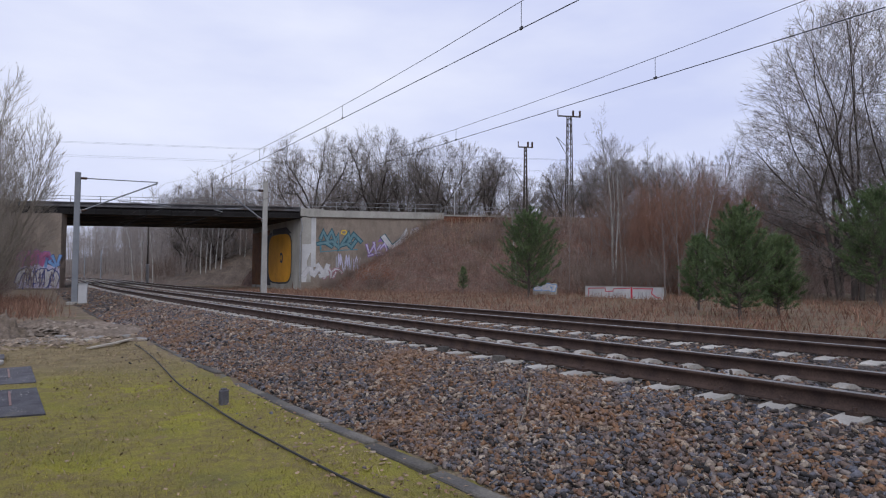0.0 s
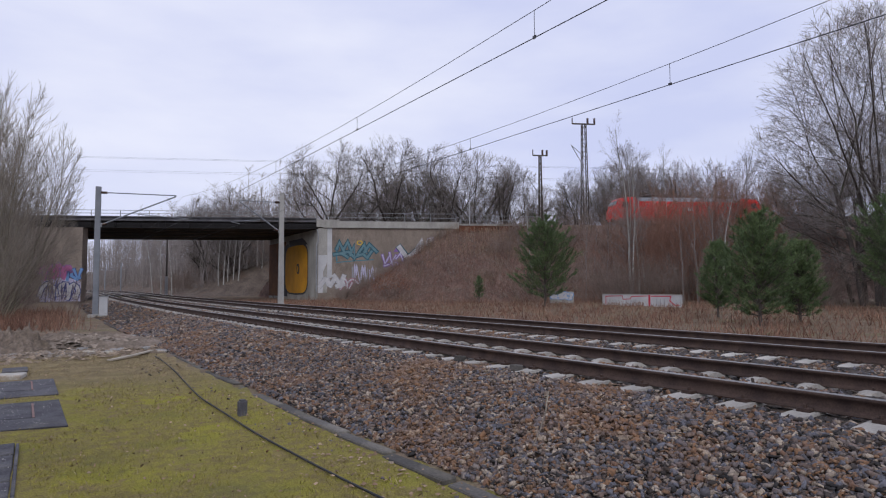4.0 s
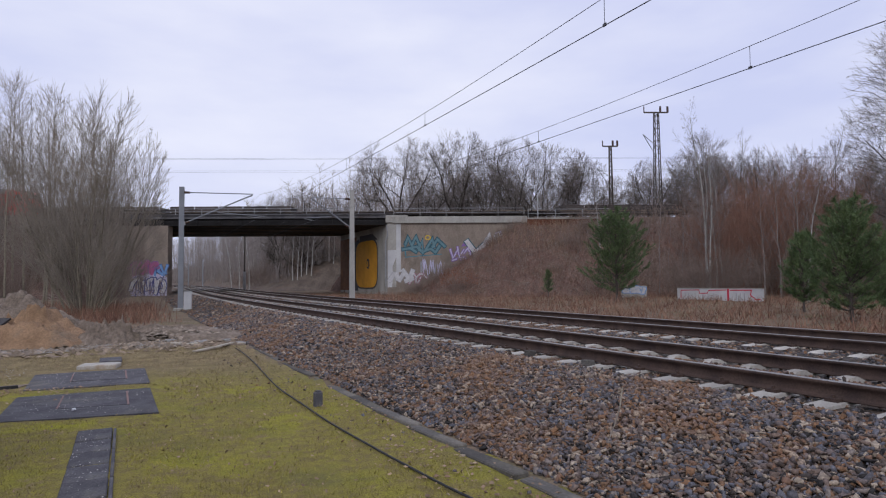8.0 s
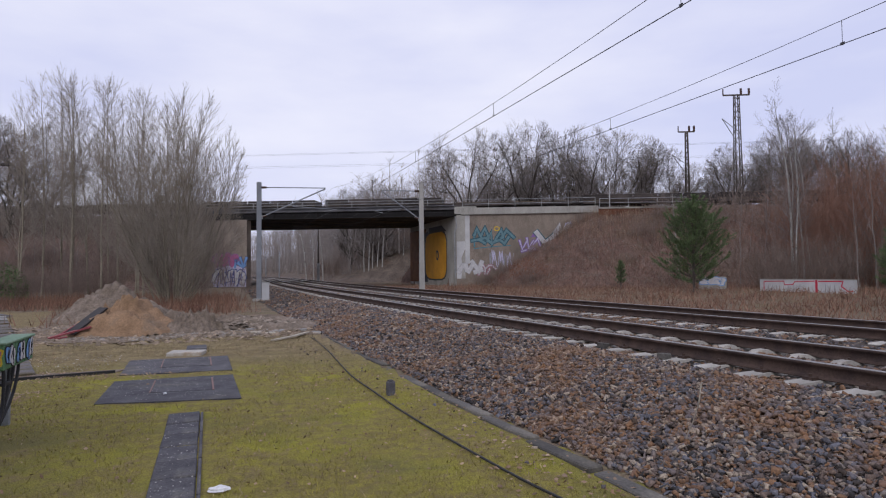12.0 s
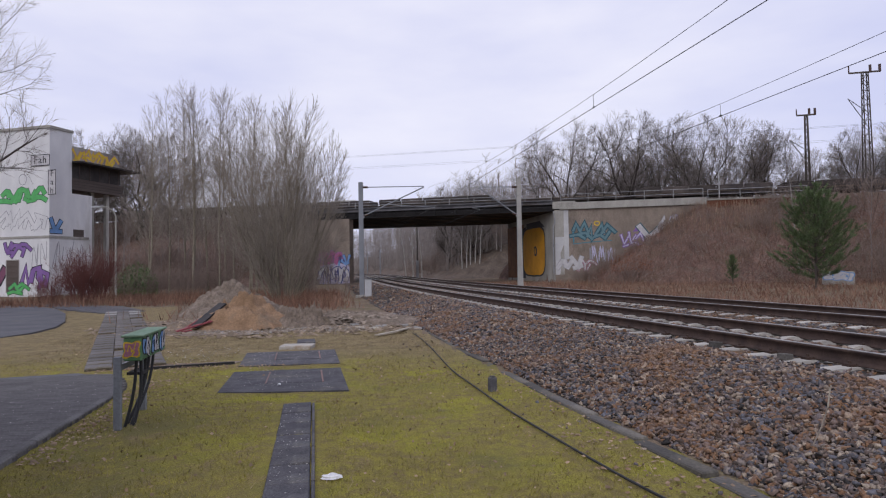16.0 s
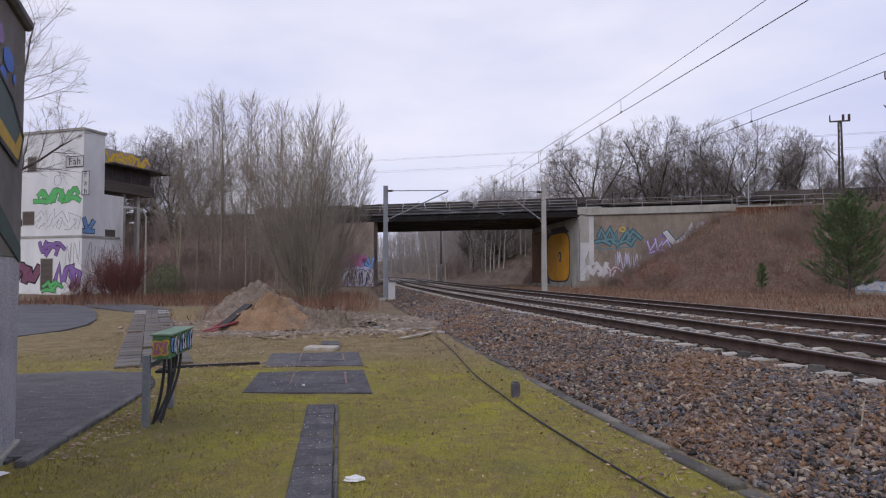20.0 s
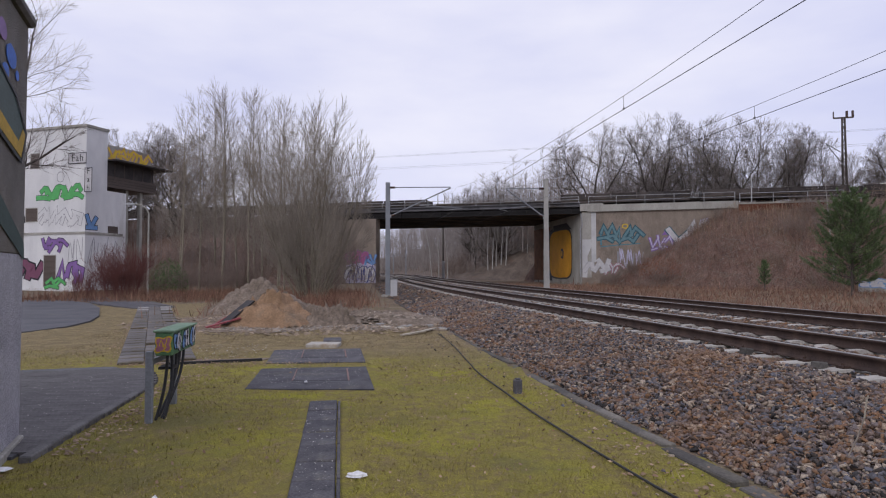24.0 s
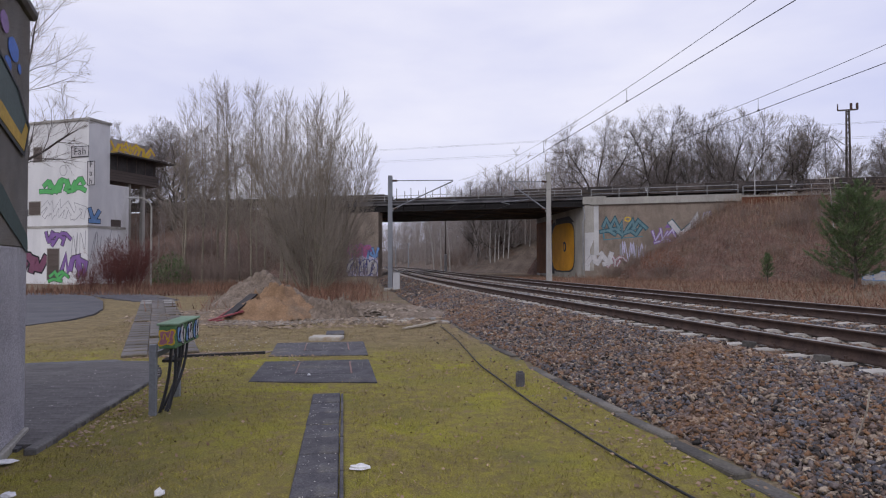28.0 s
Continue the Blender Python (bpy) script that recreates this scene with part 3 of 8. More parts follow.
def build_abut_parts():
    bm = box(bmesh.new(), S_R + 0.02, S_R + 0.95, D_N - 0.012, D_N, 4.8, 7.64)
    part("upper_render_patch", bm, M_concrete, abut_r, "smooth grey render patch")
    bm = box(bmesh.new(), S_R + 0.96, S_R + 1.45, D_N - 0.03, D_N, 2.4, 7.62, 0.01)
    part("pilaster_strip", bm, M_pale, abut_r, "pale vertical strip")
    bm = prism(bmesh.new(), [(S_R + 0.02, 0.8), (S_R + 0.5, 0.8), (S_R + 0.62, 1.9), (S_R + 0.55, 3.0), (S_R + 0.95, 4.0), (S_R + 0.95, 4.79), (S_R + 0.02, 4.79)], "y", D_N - 0.010, D_N)
    part("pale_paint_patch", bm, M_pale, abut_r, "pale overpainted patch")
    bm = prism(bmesh.new(), [(S_R + 0.52, 0.8), (S_R + 0.95, 0.8), (S_R + 0.95, 3.9), (S_R + 0.6, 3.0), (S_R + 0.66, 1.9)], "y", D_N - 0.014, D_N)
    part("grey_paint_patch", bm, M_concrete, abut_r, "grey overpainted patch")
    bm = polytube(bmesh.new(), [(S_R - 0.1, D_N - 0.18, 7.5), (S_R + 0.02, D_N - 0.2, 6.9), (S_R + 0.05, D_N - 0.16, 6.3), (S_R - 0.15, D_N - 0.16, 5.9), (S_R - 0.15, D_N - 0.16, 0.9)], 0.06, 7)
    part("rain_pipe", bm, M_galv, abut_r, "pale crooked rain pipe")
    # rusty sheet piles that carry the crest past the wall
    sp = thing("sheet_pile_wall", BR, "rust-brown steel sheet piles along the embankment crest", "sheet piling", kind="structure")
    for k in range(23):
        s = 10.8 + k * 0.4
        o = 0.0 if k % 2 else 0.07
        part("sheet_pile", box(bmesh.new(), s, s + 0.39, D_N - 0.14 - o, D_N - 0.06 - o, 5.6, 8.02), M_pile, sp)
    part("top_beam", box(bmesh.new(), 10.8, 20.0, D_N - 0.25, D_N - 0.02, 8.02, 8.18, 0.01), M_concrete, sp, "grey concrete coping")


M_pile = surf("rusted_sheet_pile", (0.115, 0.045, 0.028), (0.185, 0.075, 0.042), 1.2, 0.9, 0.1, 0.3, 25, 0.25, c3=(0.08, 0.045, 0.035), c3_at=0.58)
build_abut_parts()


def build_handrail(s0, s1, gap, d, z0, z1, label):
    hr = thing("handrail", BR, label, "handrail", "handrails of the bridge")
    n = int(round((s1 - s0) / gap))
    for k in range(n + 1):
        s = s0 + (s1 - s0) * k / n
        part("post", bar(bmesh.new(), (s, d, z0), (s, d, z1), 0.06, 0.06), M_galv, hr)
    for z in (z1, z0 + (z1 - z0) * 0.5):
        part("rail_tube", tube(bmesh.new(), (s0, d, z), (s1, d, z), 0.028, n=6), M_galv, hr)


build_handrail(S_L - 10.4, S_R - 0.3, 2.75, D_N + 0.05, 8.69, 9.32, "slim grey steel handrail along the bridge edge")
build_handrail(S_R + 0.7, 10.5, 2.75, D_N + 0.2, 8.37, 9.3, "slim grey steel handrail on the capping beam")
build_handrail(10.9, 19.8, 2.9, D_N - 0.12, 8.17, 9.1, "slim rusty handrail above the sheet piles")
po = thing("marker_pole", BR @ pose(12.0, D_N + 0.15, 8.0), "thin pale steel pole beside the upper track", "pole")
part("pole", tube(bmesh.new(), (0, 0, -0.5), (0, 0, 3.0), 0.05, 0.045, 8), M_pale, po)


# ---- overhead line: masts, arms and wires ----
SAG_MID = 15.0        # lowest point of the carrying wires between two masts


def cat_h(y, wire):
    """Height of the contact (0) or carrying wire (1): supports every 45 m."""
    u = (y - SAG_MID + 22.5) % 45.0 - 22.5
    return 5.25 if wire == 0 else 5.55 + 0.0021 * u * u


def wire_x(y, off):
    """The wires run straight from mast to mast while the track bends."""
    if off < 2:
        near = 6.05 - 0.1455 * y
    else:
        near = 9.71 - 0.1542 * y
    if y < 37.5:
        return near
    far = float(beside(y, off)[0])
    w = min(1.0, (y - 37.5) / 45.0)
    at = 6.05 - 0.1455 * 37.5 if off < 2 else 9.71 - 0.1542 * 37.5
    return far + (at - float(beside(37.5, off)[0])) * (1 - w)


def build_wires():
    for off in TRACKS:
        cat = thing("contact_line", pose(0, 0, 0), "thin black contact and carrying wires with droppers", "overhead wire", "contact lines of the lower line")
        ys = np.concatenate([np.arange(-60, 60, 2.5), np.arange(60, 330, 7.5)])
        for wire, r in ((0, 0.0074), (1, 0.0054)):
            P = np.array([[(wire_x(y, off), y, cat_h(y, wire)) for y in ys]])
            v, f = branch_mesh(P, np.full((1, len(ys)), r), 6)
            arrays("contact_wire" if wire == 0 else "carrying_wire", v, f, M_wire, cat)
        first = 7.68 if off < 2 else 8.56
        for k in range(-2, 10):
            y = first + 6.32 * k
            x = wire_x(y, off)
            part("dropper", tube(bmesh.new(), (x, y, cat_h(y, 0)), (x, y, cat_h(y, 1)), 0.005, n=5), M_wire, cat)
            part("clamp", box(bmesh.new(), x - 0.012, x + 0.012, y - 0.035, y + 0.035, cat_h(y, 0) - 0.012, cat_h(y, 0) + 0.03), M_wire, cat)


build_wires()


def build_mast(x, y, h, side, off, lean_mat, square, label):
    """A mast with a swivelling arm; side +1: the arm points to +x."""
    ms = thing("catenary_mast", pose(x, y, 0), label, "catenary mast", "masts of the lower line")
    bm = bmesh.new()
    if square:
        v0, v1 = 0.17, 0.115
        vs = [bm.verts.new((a * w, b * w, z)) for z, w in ((-0.6, v0), (h, v1)) for a, b in ((-1, -1), (1, -1), (1, 1), (-1, 1))]
        for q in ((3, 2, 1, 0), (4, 5, 6, 7), (0, 1, 5, 4), (1, 2, 6, 5), (2, 3, 7, 6), (3, 0, 4, 7)):
            bm.faces.new([vs[i] for i in q])
    else:
        w = 0.13
        box(bm, -w, w, -w, -w + 0.02, -0.6, h)
        box(bm, -w, w, w - 0.02, w, -0.6, h)
        box(bm, -0.012, 0.012, -w + 0.02, w - 0.02, -0.6, h)
    part("mast_post", bm, lean_mat, ms)
    part("mast_foot", box(bmesh.new(), -0.35, 0.35, -0.35, 0.35, -0.6, 0.12, 0.03), M_concrete, ms, "concrete foundation block")
    reach = 3.8 * side if square is False else 2.45 * side
    lo, hi = 4.85, 6.55
    tipz = 6.62
    part("top_tube", tube(bmesh.new(), (0.1 * side, 0, hi + 0.05), (reach, 0, tipz), 0.03, n=7), M_greymast, ms)
    part("stay_tube", tube(bmesh.new(), (0.12 * side, 0, lo), (reach, 0, tipz - 0.05), 0.04, n=7), M_greymast, ms)
    part("registration_tube", tube(bmesh.new(), (reach * 0.5, 0, 5.50), (reach * 1.18, 0, 5.34), 0.022, n=6), M_greymast, ms)
    part("steady_arm", tube(bmesh.new(), (reach * 1.18, 0.05, 5.33), (reach * 0.98, 0.05, 5.23), 0.02, n=6), M_galv, ms)
    for z in (lo, hi + 0.05):
        part("insulator", tube(bmesh.new(), (0.12 * side, 0, z), (0.42 * side, 0, z + (0.1 if z < 6 else 0)), 0.065, n=8), M_insul, ms)
    part("bracket", box(bmesh.new(), min(0, 0.2 * side), max(0, 0.2 * side), -0.06, 0.06, lo - 0.1, lo + 0.1), M_galv, ms)
    return ms


build_mast(-3.58, 37.4, 6.90, 1, 0.75, M_greymast, False, "slim grey steel overhead-line mast with a tubular arm")
build_mast(6.09, 38.0, 7.17, -1, 4.95, M_mast, True, "square tapered concrete overhead-line mast with a tubular arm")
for mx, my, sd in ((-10.9, 165.0, -1), (-17.6, 204.0, -1), (-27.6, 158.0, 1)):
    m = build_mast(mx, my, 7.0, sd, 0.75, M_greymast, sd > 0, "distant grey overhead-line mast under bare trees")
mg = thing("mast_guard", pose(-0.55, 92.0, 0), "white-painted guard at the foot of a dark mast", "mast guard")
part("guard_plate", box(bmesh.new(), -0.2, 0.2, -0.17, 0.17, 0.2, 2.9, 0.02), M_pale, mg)
part("mast_post", tube(bmesh.new(), (0, 0, -0.5), (0, 0, 8.2), 0.12, 0.1, 8), M_lattice, mg)

sg = thing("signal_cabinet", pose(-3.05, 35.6, 0), "narrow white trackside cabinet on a short stand", "trackside cabinet")
part("cabinet_body", box(bmesh.new(), -0.19, 0.19, -0.15, 0.15, 0.12, 1.07, 0.015), M_pale, sg)
part("cabinet_base", box(bmesh.new(), -0.15, 0.15, -0.12, 0.12, -0.3, 0.12), M_concrete, sg)
part("cabinet_roof", box(bmesh.new(), -0.22, 0.22, -0.18, 0.18, 1.071, 1.10), M_galv, sg)


def build_lattice(s, d, h, base, wid, label, arms):
    lt = thing("lattice_mast", BR @ pose(s, d, base), label, "lattice mast", "masts of the upper line")
    w0, w1 = wid, wid * 0.55
    for a, b in ((-1, -1), (1, -1), (1, 1), (-1, 1)):
        part("corner_angle", bar(bmesh.new(), (a * w0, b * w0, -0.6), (a * w1, b * w1, h), 0.09, 0.09), M_lattice, lt)
    n = int(h / 0.75)
    bm = bmesh.new()
    for k in range(n):
        z0, z1 = h * k / n, h * (k + 1) / n
        f0, f1 = w0 + (w1 - w0) * z0 / h, w0 + (w1 - w0) * z1 / h
        sgn = 1 if k % 2 else -1
        for b in (-1, 1):
            bar(bm, (-f0 * sgn, b * f0, z0), (f1 * sgn, b * f1, z1), 0.045, 0.045)
            bar(bm, (b * f0, -f0 * sgn, z0), (b * f1, f1 * sgn, z1), 0.045, 0.045)
    part("lattice_bracing", bm, M_lattice, lt)
    part("crossarm", bar(bmesh.new(), (-arms, 0, h), (arms, 0, h), 0.14, 0.16), M_lattice, lt)
    for x in (-arms, arms * 0.35, arms * 0.95):
        part("insulator", tube(bmesh.new(), (x, 0, h), (x, 0, h + 0.75), 0.14 if x > 0 else 0.07, n=8), M_insul, lt)
    part("swivel_arm", tube(bmesh.new(), (0, 0, h - 4.2), (-2.4, -2.0, h - 3.2), 0.045, n=6), M_galv, lt)
    part("stay_tube", tube(bmesh.new(), (0, 0, h - 5.6), (-2.4, -2.0, h - 3.2), 0.045, n=6), M_galv, lt)
    return lt


build_lattice(28.2, 74.6, 14.2, 7.7, 0.42, "rusty lattice overhead-line mast with a crossarm and insulators", 1.5)
build_lattice(24.2, 80.5, 11.3, 7.7, 0.24, "slim lattice overhead-line mast behind the upper track", 1.0)
up = thing("contact_line", BR, "thin wires strung above the upper track", "overhead wire", "contact lines of the upper line")
for dd, zz in ((UP_D, 14.0), (UP_D, 15.3), (76.0, 16.6), (79.0, 15.4)):
    row = np.array([[(s, dd, zz + 0.15 * ((s / 70.0) ** 2 % 1.0)) for s in range(-300, 301, 20)]], float)
    arrays("wire", *branch_mesh(row, np.full(row.shape[:2], 0.008), 5), M_wire, up)


# ---- the train on the upper line ----
M_red = surf("traffic_red_paint", (0.66, 0.014, 0.013), (0.76, 0.020, 0.016), 0.4, 0.5, 0, 0.02, 30, 0.06, c3=(0.52, 0.022, 0.02), c3_at=0.66, spec=0.22)
M_dustred = surf("dusty_red_paint", (0.30, 0.075, 0.065), (0.40, 0.11, 0.095), 1.2, 0.8, 0, 0.02, 30, 0.2)
M_roof = surf("loco_roof_grey", (0.20, 0.24, 0.27), (0.27, 0.31, 0.34), 0.8, 0.6, 0.1, 0.05, 30, 0.12)
M_skirt = surf("dusty_underframe_grey", (0.13, 0.125, 0.12), (0.19, 0.18, 0.17), 1.0, 0.8, 0.1, 0.1, 30, 0.2)
M_bogie = surf("bogie_dirt", (0.035, 0.03, 0.028), (0.06, 0.05, 0.045), 2, 0.85, 0.2, 0.2, 30, 0.25)
M_glass = glass_mat("cab_glass")
M_white = plain("white_paint", (0.74, 0.74, 0.73), 0.5)
M_yellowline = plain("pale_stripe", (0.62, 0.58, 0.50), 0.5)
M_wagon = surf("weathered_wagon_brown", (0.058, 0.048, 0.045), (0.098, 0.082, 0.074), 0.8, 0.85, 0.1, 0.2, 20, 0.25, vary=0.3, c3=(0.05, 0.045, 0.045), c3_at=0.56)
M_timber = surf("wagon_floor_timber", (0.12, 0.095, 0.07), (0.20, 0.16, 0.12), 3, 0.9, 0, 0.3, 30, 0.3, stretch=(0.3, 3, 1), vary=0.25)
M_lamp = bpy.data.materials.new("headlight_glow")
M_lamp.use_nodes = True
M_lamp.node_tree.nodes["Principled BSDF"].inputs["Emission Color"].default_value = (1.0, 0.93, 0.75, 1)
M_lamp.node_tree.nodes["Principled BSDF"].inputs["Emission Strength"].default_value = 3.0


def loft(bm, rings, mi=0, caps=True):
    vr = [[bm.verts.new(p) for p in r] for r in rings]
    n = len(rings[0])
    fs = []
    for a, b in zip(vr[:-1], vr[1:]):
        for k in range(n):
            fs.append(bm.faces.new((a[k], a[(k + 1) % n], b[(k + 1) % n], b[k])))
    if caps:
        fs += [bm.faces.new(vr[0][::-1]), bm.faces.new(vr[-1])]
    for f in fs:
        f.material_index = mi
    bmesh.ops.recalc_face_normals(bm, faces=fs)
    return bm


def wheelset(parent, x, r=0.55, gauge=0.75):
    for y in (-gauge, gauge):
        w = part("wheel", tube(bmesh.new(), (x, y - 0.06, r), (x, y + 0.06, r), r, n=20), M_bogie, parent)
        part("tread", tube(bmesh.new(), (x, y - 0.068, r), (x, y + 0.068, r), r * 0.86, n=20), M_railtop, w)
    part("axle", tube(bmesh.new(), (x, -gauge, r), (x, gauge, r), 0.08, n=8), M_bogie, parent)


def build_loco():
    """An electric locomotive 19.1 m long, front towards -x, origin on the rails under its middle."""
    lo = thing("electric_locomotive", pose(0, 0, 0), "red electric locomotive with grey roof and raked cab fronts", "locomotive")

    def ring(x, w, z0, z1, ch):
        return [(x, -w, z0), (x, w, z0), (x, w, z1 - ch), (x, w - ch * 0.8, z1), (x, -w + ch * 0.8, z1), (x, -w, z1 - ch)]
    stations = []
    for sg in (-1, 1):
        row = [(9.38 * sg, 1.18, 1.06, 1.75, 0.15), (9.30 * sg, 1.32, 1.0, 2.30, 0.2), (9.12 * sg, 1.42, 1.0, 2.85, 0.25), (8.78 * sg, 1.46, 1.0, 3.48, 0.3),
               (8.45 * sg, 1.475, 1.0, 3.70, 0.3), (6.75 * sg, 1.475, 1.0, 3.78, 0.3), (6.45 * sg, 1.475, 1.0, 3.30, 0.12)]
        stations += row if sg < 0 else row[::-1]
    body = part("body", loft(bmesh.new(), [ring(*s) for s in stations]), M_red, lo, "glossy red body shell")
    bm = bmesh.new()
    for z in (1.35, 1.55):
        box(bm, -8.9, 8.9, -1.479, -1.476, z, z + 0.012)
    part("seam", bm, M_skirt, body)
    for x in (-7.2, -6.5, 6.5, 7.2):
        part("door_post", box(bmesh.new(), x - 0.015, x + 0.015, -1.492, -1.476, 1.25, 3.2), M_skirt, body)
    part("dusty_band", box(bmesh.new(), -8.9, 8.9, -1.479, -1.4755, 1.01, 1.28), M_dustred, body, "dusty lower edge")
    bm = loft(bmesh.new(), [[(x, -1.42, 3.302), (x, 1.42, 3.302), (x, 1.22, 3.66), (x, 0.95, 3.80), (x, -0.95, 3.80), (x, -1.22, 3.66)] for x in (-6.42, 6.42)])
    roof = part("roof", bm, M_roof, lo, "grey roof panels")
    for x in (-3.4, -0.6, 2.2):
        part("roof_hatch", box(bmesh.new(), x - 0.9, x + 0.9, -0.7, 0.7, 3.801, 3.87, 0.02), M_roof, roof)
    part("roof_busbar", tube(bmesh.new(), (-5, 0.5, 4.05), (5, 0.5, 4.05), 0.03, n=6), M_wire, roof)
    part("underframe", box(bmesh.new(), -9.15, 9.15, -1.44, 1.44, 0.55, 0.995, 0.04), M_skirt, lo, "grey underframe skirt")
    part("transformer_box", box(bmesh.new(), -1.9, 1.9, -1.3, 1.3, 0.3, 0.548, 0.04), M_skirt, lo)
    for x in (-4.95, 4.95):
        bo = part("bogie", box(bmesh.new(), x - 1.9, x + 1.9, -1.15, 1.15, 0.42, 0.54, 0.02), M_bogie, lo)
        for dx in (-1.3, 1.3):
            wheelset(bo, x + dx, 0.60)
        for y in (-1.2, 1.2):
            part("axle_box", box(bmesh.new(), x - 1.55, x - 1.05, y - 0.1, y + 0.1, 0.4, 0.8), M_bogie, bo)
            part("axle_box", box(bmesh.new(), x + 1.05, x + 1.55, y - 0.1, y + 0.1, 0.4, 0.8), M_bogie, bo)
    for sg in (-1, 1):
        bm = prism(bmesh.new(), [(9.10 * sg, 2.86), (8.80 * sg, 3.42), (8.86 * sg, 3.44), (9.16 * sg, 2.88)], "y", -1.05, 1.05)
        part("windscreen", bm, M_glass, lo, "dark raked windscreen")
        for y in (-1, 1):
            bm = prism(bmesh.new(), [(7.75 * sg, 2.55), (8.55 * sg, 2.55), (8.38 * sg, 3.2), (7.75 * sg, 3.2)], "y", min(1.462 * y, 1.482 * y), max(1.462 * y, 1.482 * y))
            part("cab_window", bm, M_glass, lo, "dark cab side window")
            bm = box(bmesh.new(), 6.62 * sg - 0.02, 6.62 * sg + 0.02, min(1.474 * y, 1.48 * y), max(1.474 * y, 1.48 * y), 1.15, 3.25)
            box(bm, 7.32 * sg - 0.02, 7.32 * sg + 0.02, min(1.474 * y, 1.48 * y), max(1.474 * y, 1.48 * y), 1.15, 3.25)
            part("door_edge", bm, M_skirt, lo)
            part("handrail", tube(bmesh.new(), (6.5 * sg, 1.53 * y, 1.2), (6.5 * sg, 1.53 * y, 2.6), 0.02, n=6), M_galv, lo)
            part("buffer", tube(bmesh.new(), (9.1 * sg, 0.87 * y, 1.05), (9.55 * sg, 0.87 * y, 1.05), 0.11, n=10), M_bogie, lo)
            part("buffer_plate", tube(bmesh.new(), (9.5 * sg, 0.87 * y, 1.05), (9.55 * sg, 0.87 * y, 1.05), 0.26, n=14), M_bogie, lo)
            part("headlight", tube(bmesh.new(), (9.2 * sg, 0.85 * y, 1.6), (9.29 * sg, 0.85 * y, 1.6), 0.12, n=10), M_lamp if sg < 0 else M_glass, lo)
        part("ploughed_skirt", prism(bmesh.new(), [(9.0 * sg, 0.2), (9.3 * sg, 0.35), (9.2 * sg, 0.99), (8.9 * sg, 0.99)], "y", -1.3, 1.3), M_skirt, lo)
    for y in (-1.4785, 1.4785):
        part("maker_plate", box(bmesh.new(), -0.05 - 0.32, -0.05 + 0.32, min(y, y * 1.003), max(y, y * 1.003), 2.22, 2.62), M_white, lo, "small pale emblem plate")
        part("grille", box(bmesh.new(), 3.6, 5.6, min(y, y * 1.002), max(y, y * 1.002), 2.9, 3.3), M_red, lo)
    for x, raised in ((-4.9, False), (4.9, True)):
        pg = part("pantograph_frame", box(bmesh.new(), x - 0.9, x + 0.9, -0.6, 0.6, 3.95, 4.02), M_bogie, lo, "black pantograph")
        top = 5.55 if raised else 4.3
        kx = x + (1.15 if raised else 1.2)
        kz = 4.85 if raised else 4.2
        for y in (-0.35, 0.35):
            part("lower_arm", tube(bmesh.new(), (x - 0.5, y, 4.05), (kx, y, kz), 0.04, n=6), M_bogie, pg)
            part("upper_arm", tube(bmesh.new(), (kx, y, kz), (x - 0.2, y * 1.2, top), 0.03, n=6), M_bogie, pg)
        part("collector_head", box(bmesh.new(), x - 0.4, x - 0.3, -0.9, 0.9, top, top + 0.05), M_bogie, pg)
        part("collector_head", box(bmesh.new(), x - 0.1, x, -0.9, 0.9, top, top + 0.05), M_bogie, pg)
    return lo


WAGON = 14.4


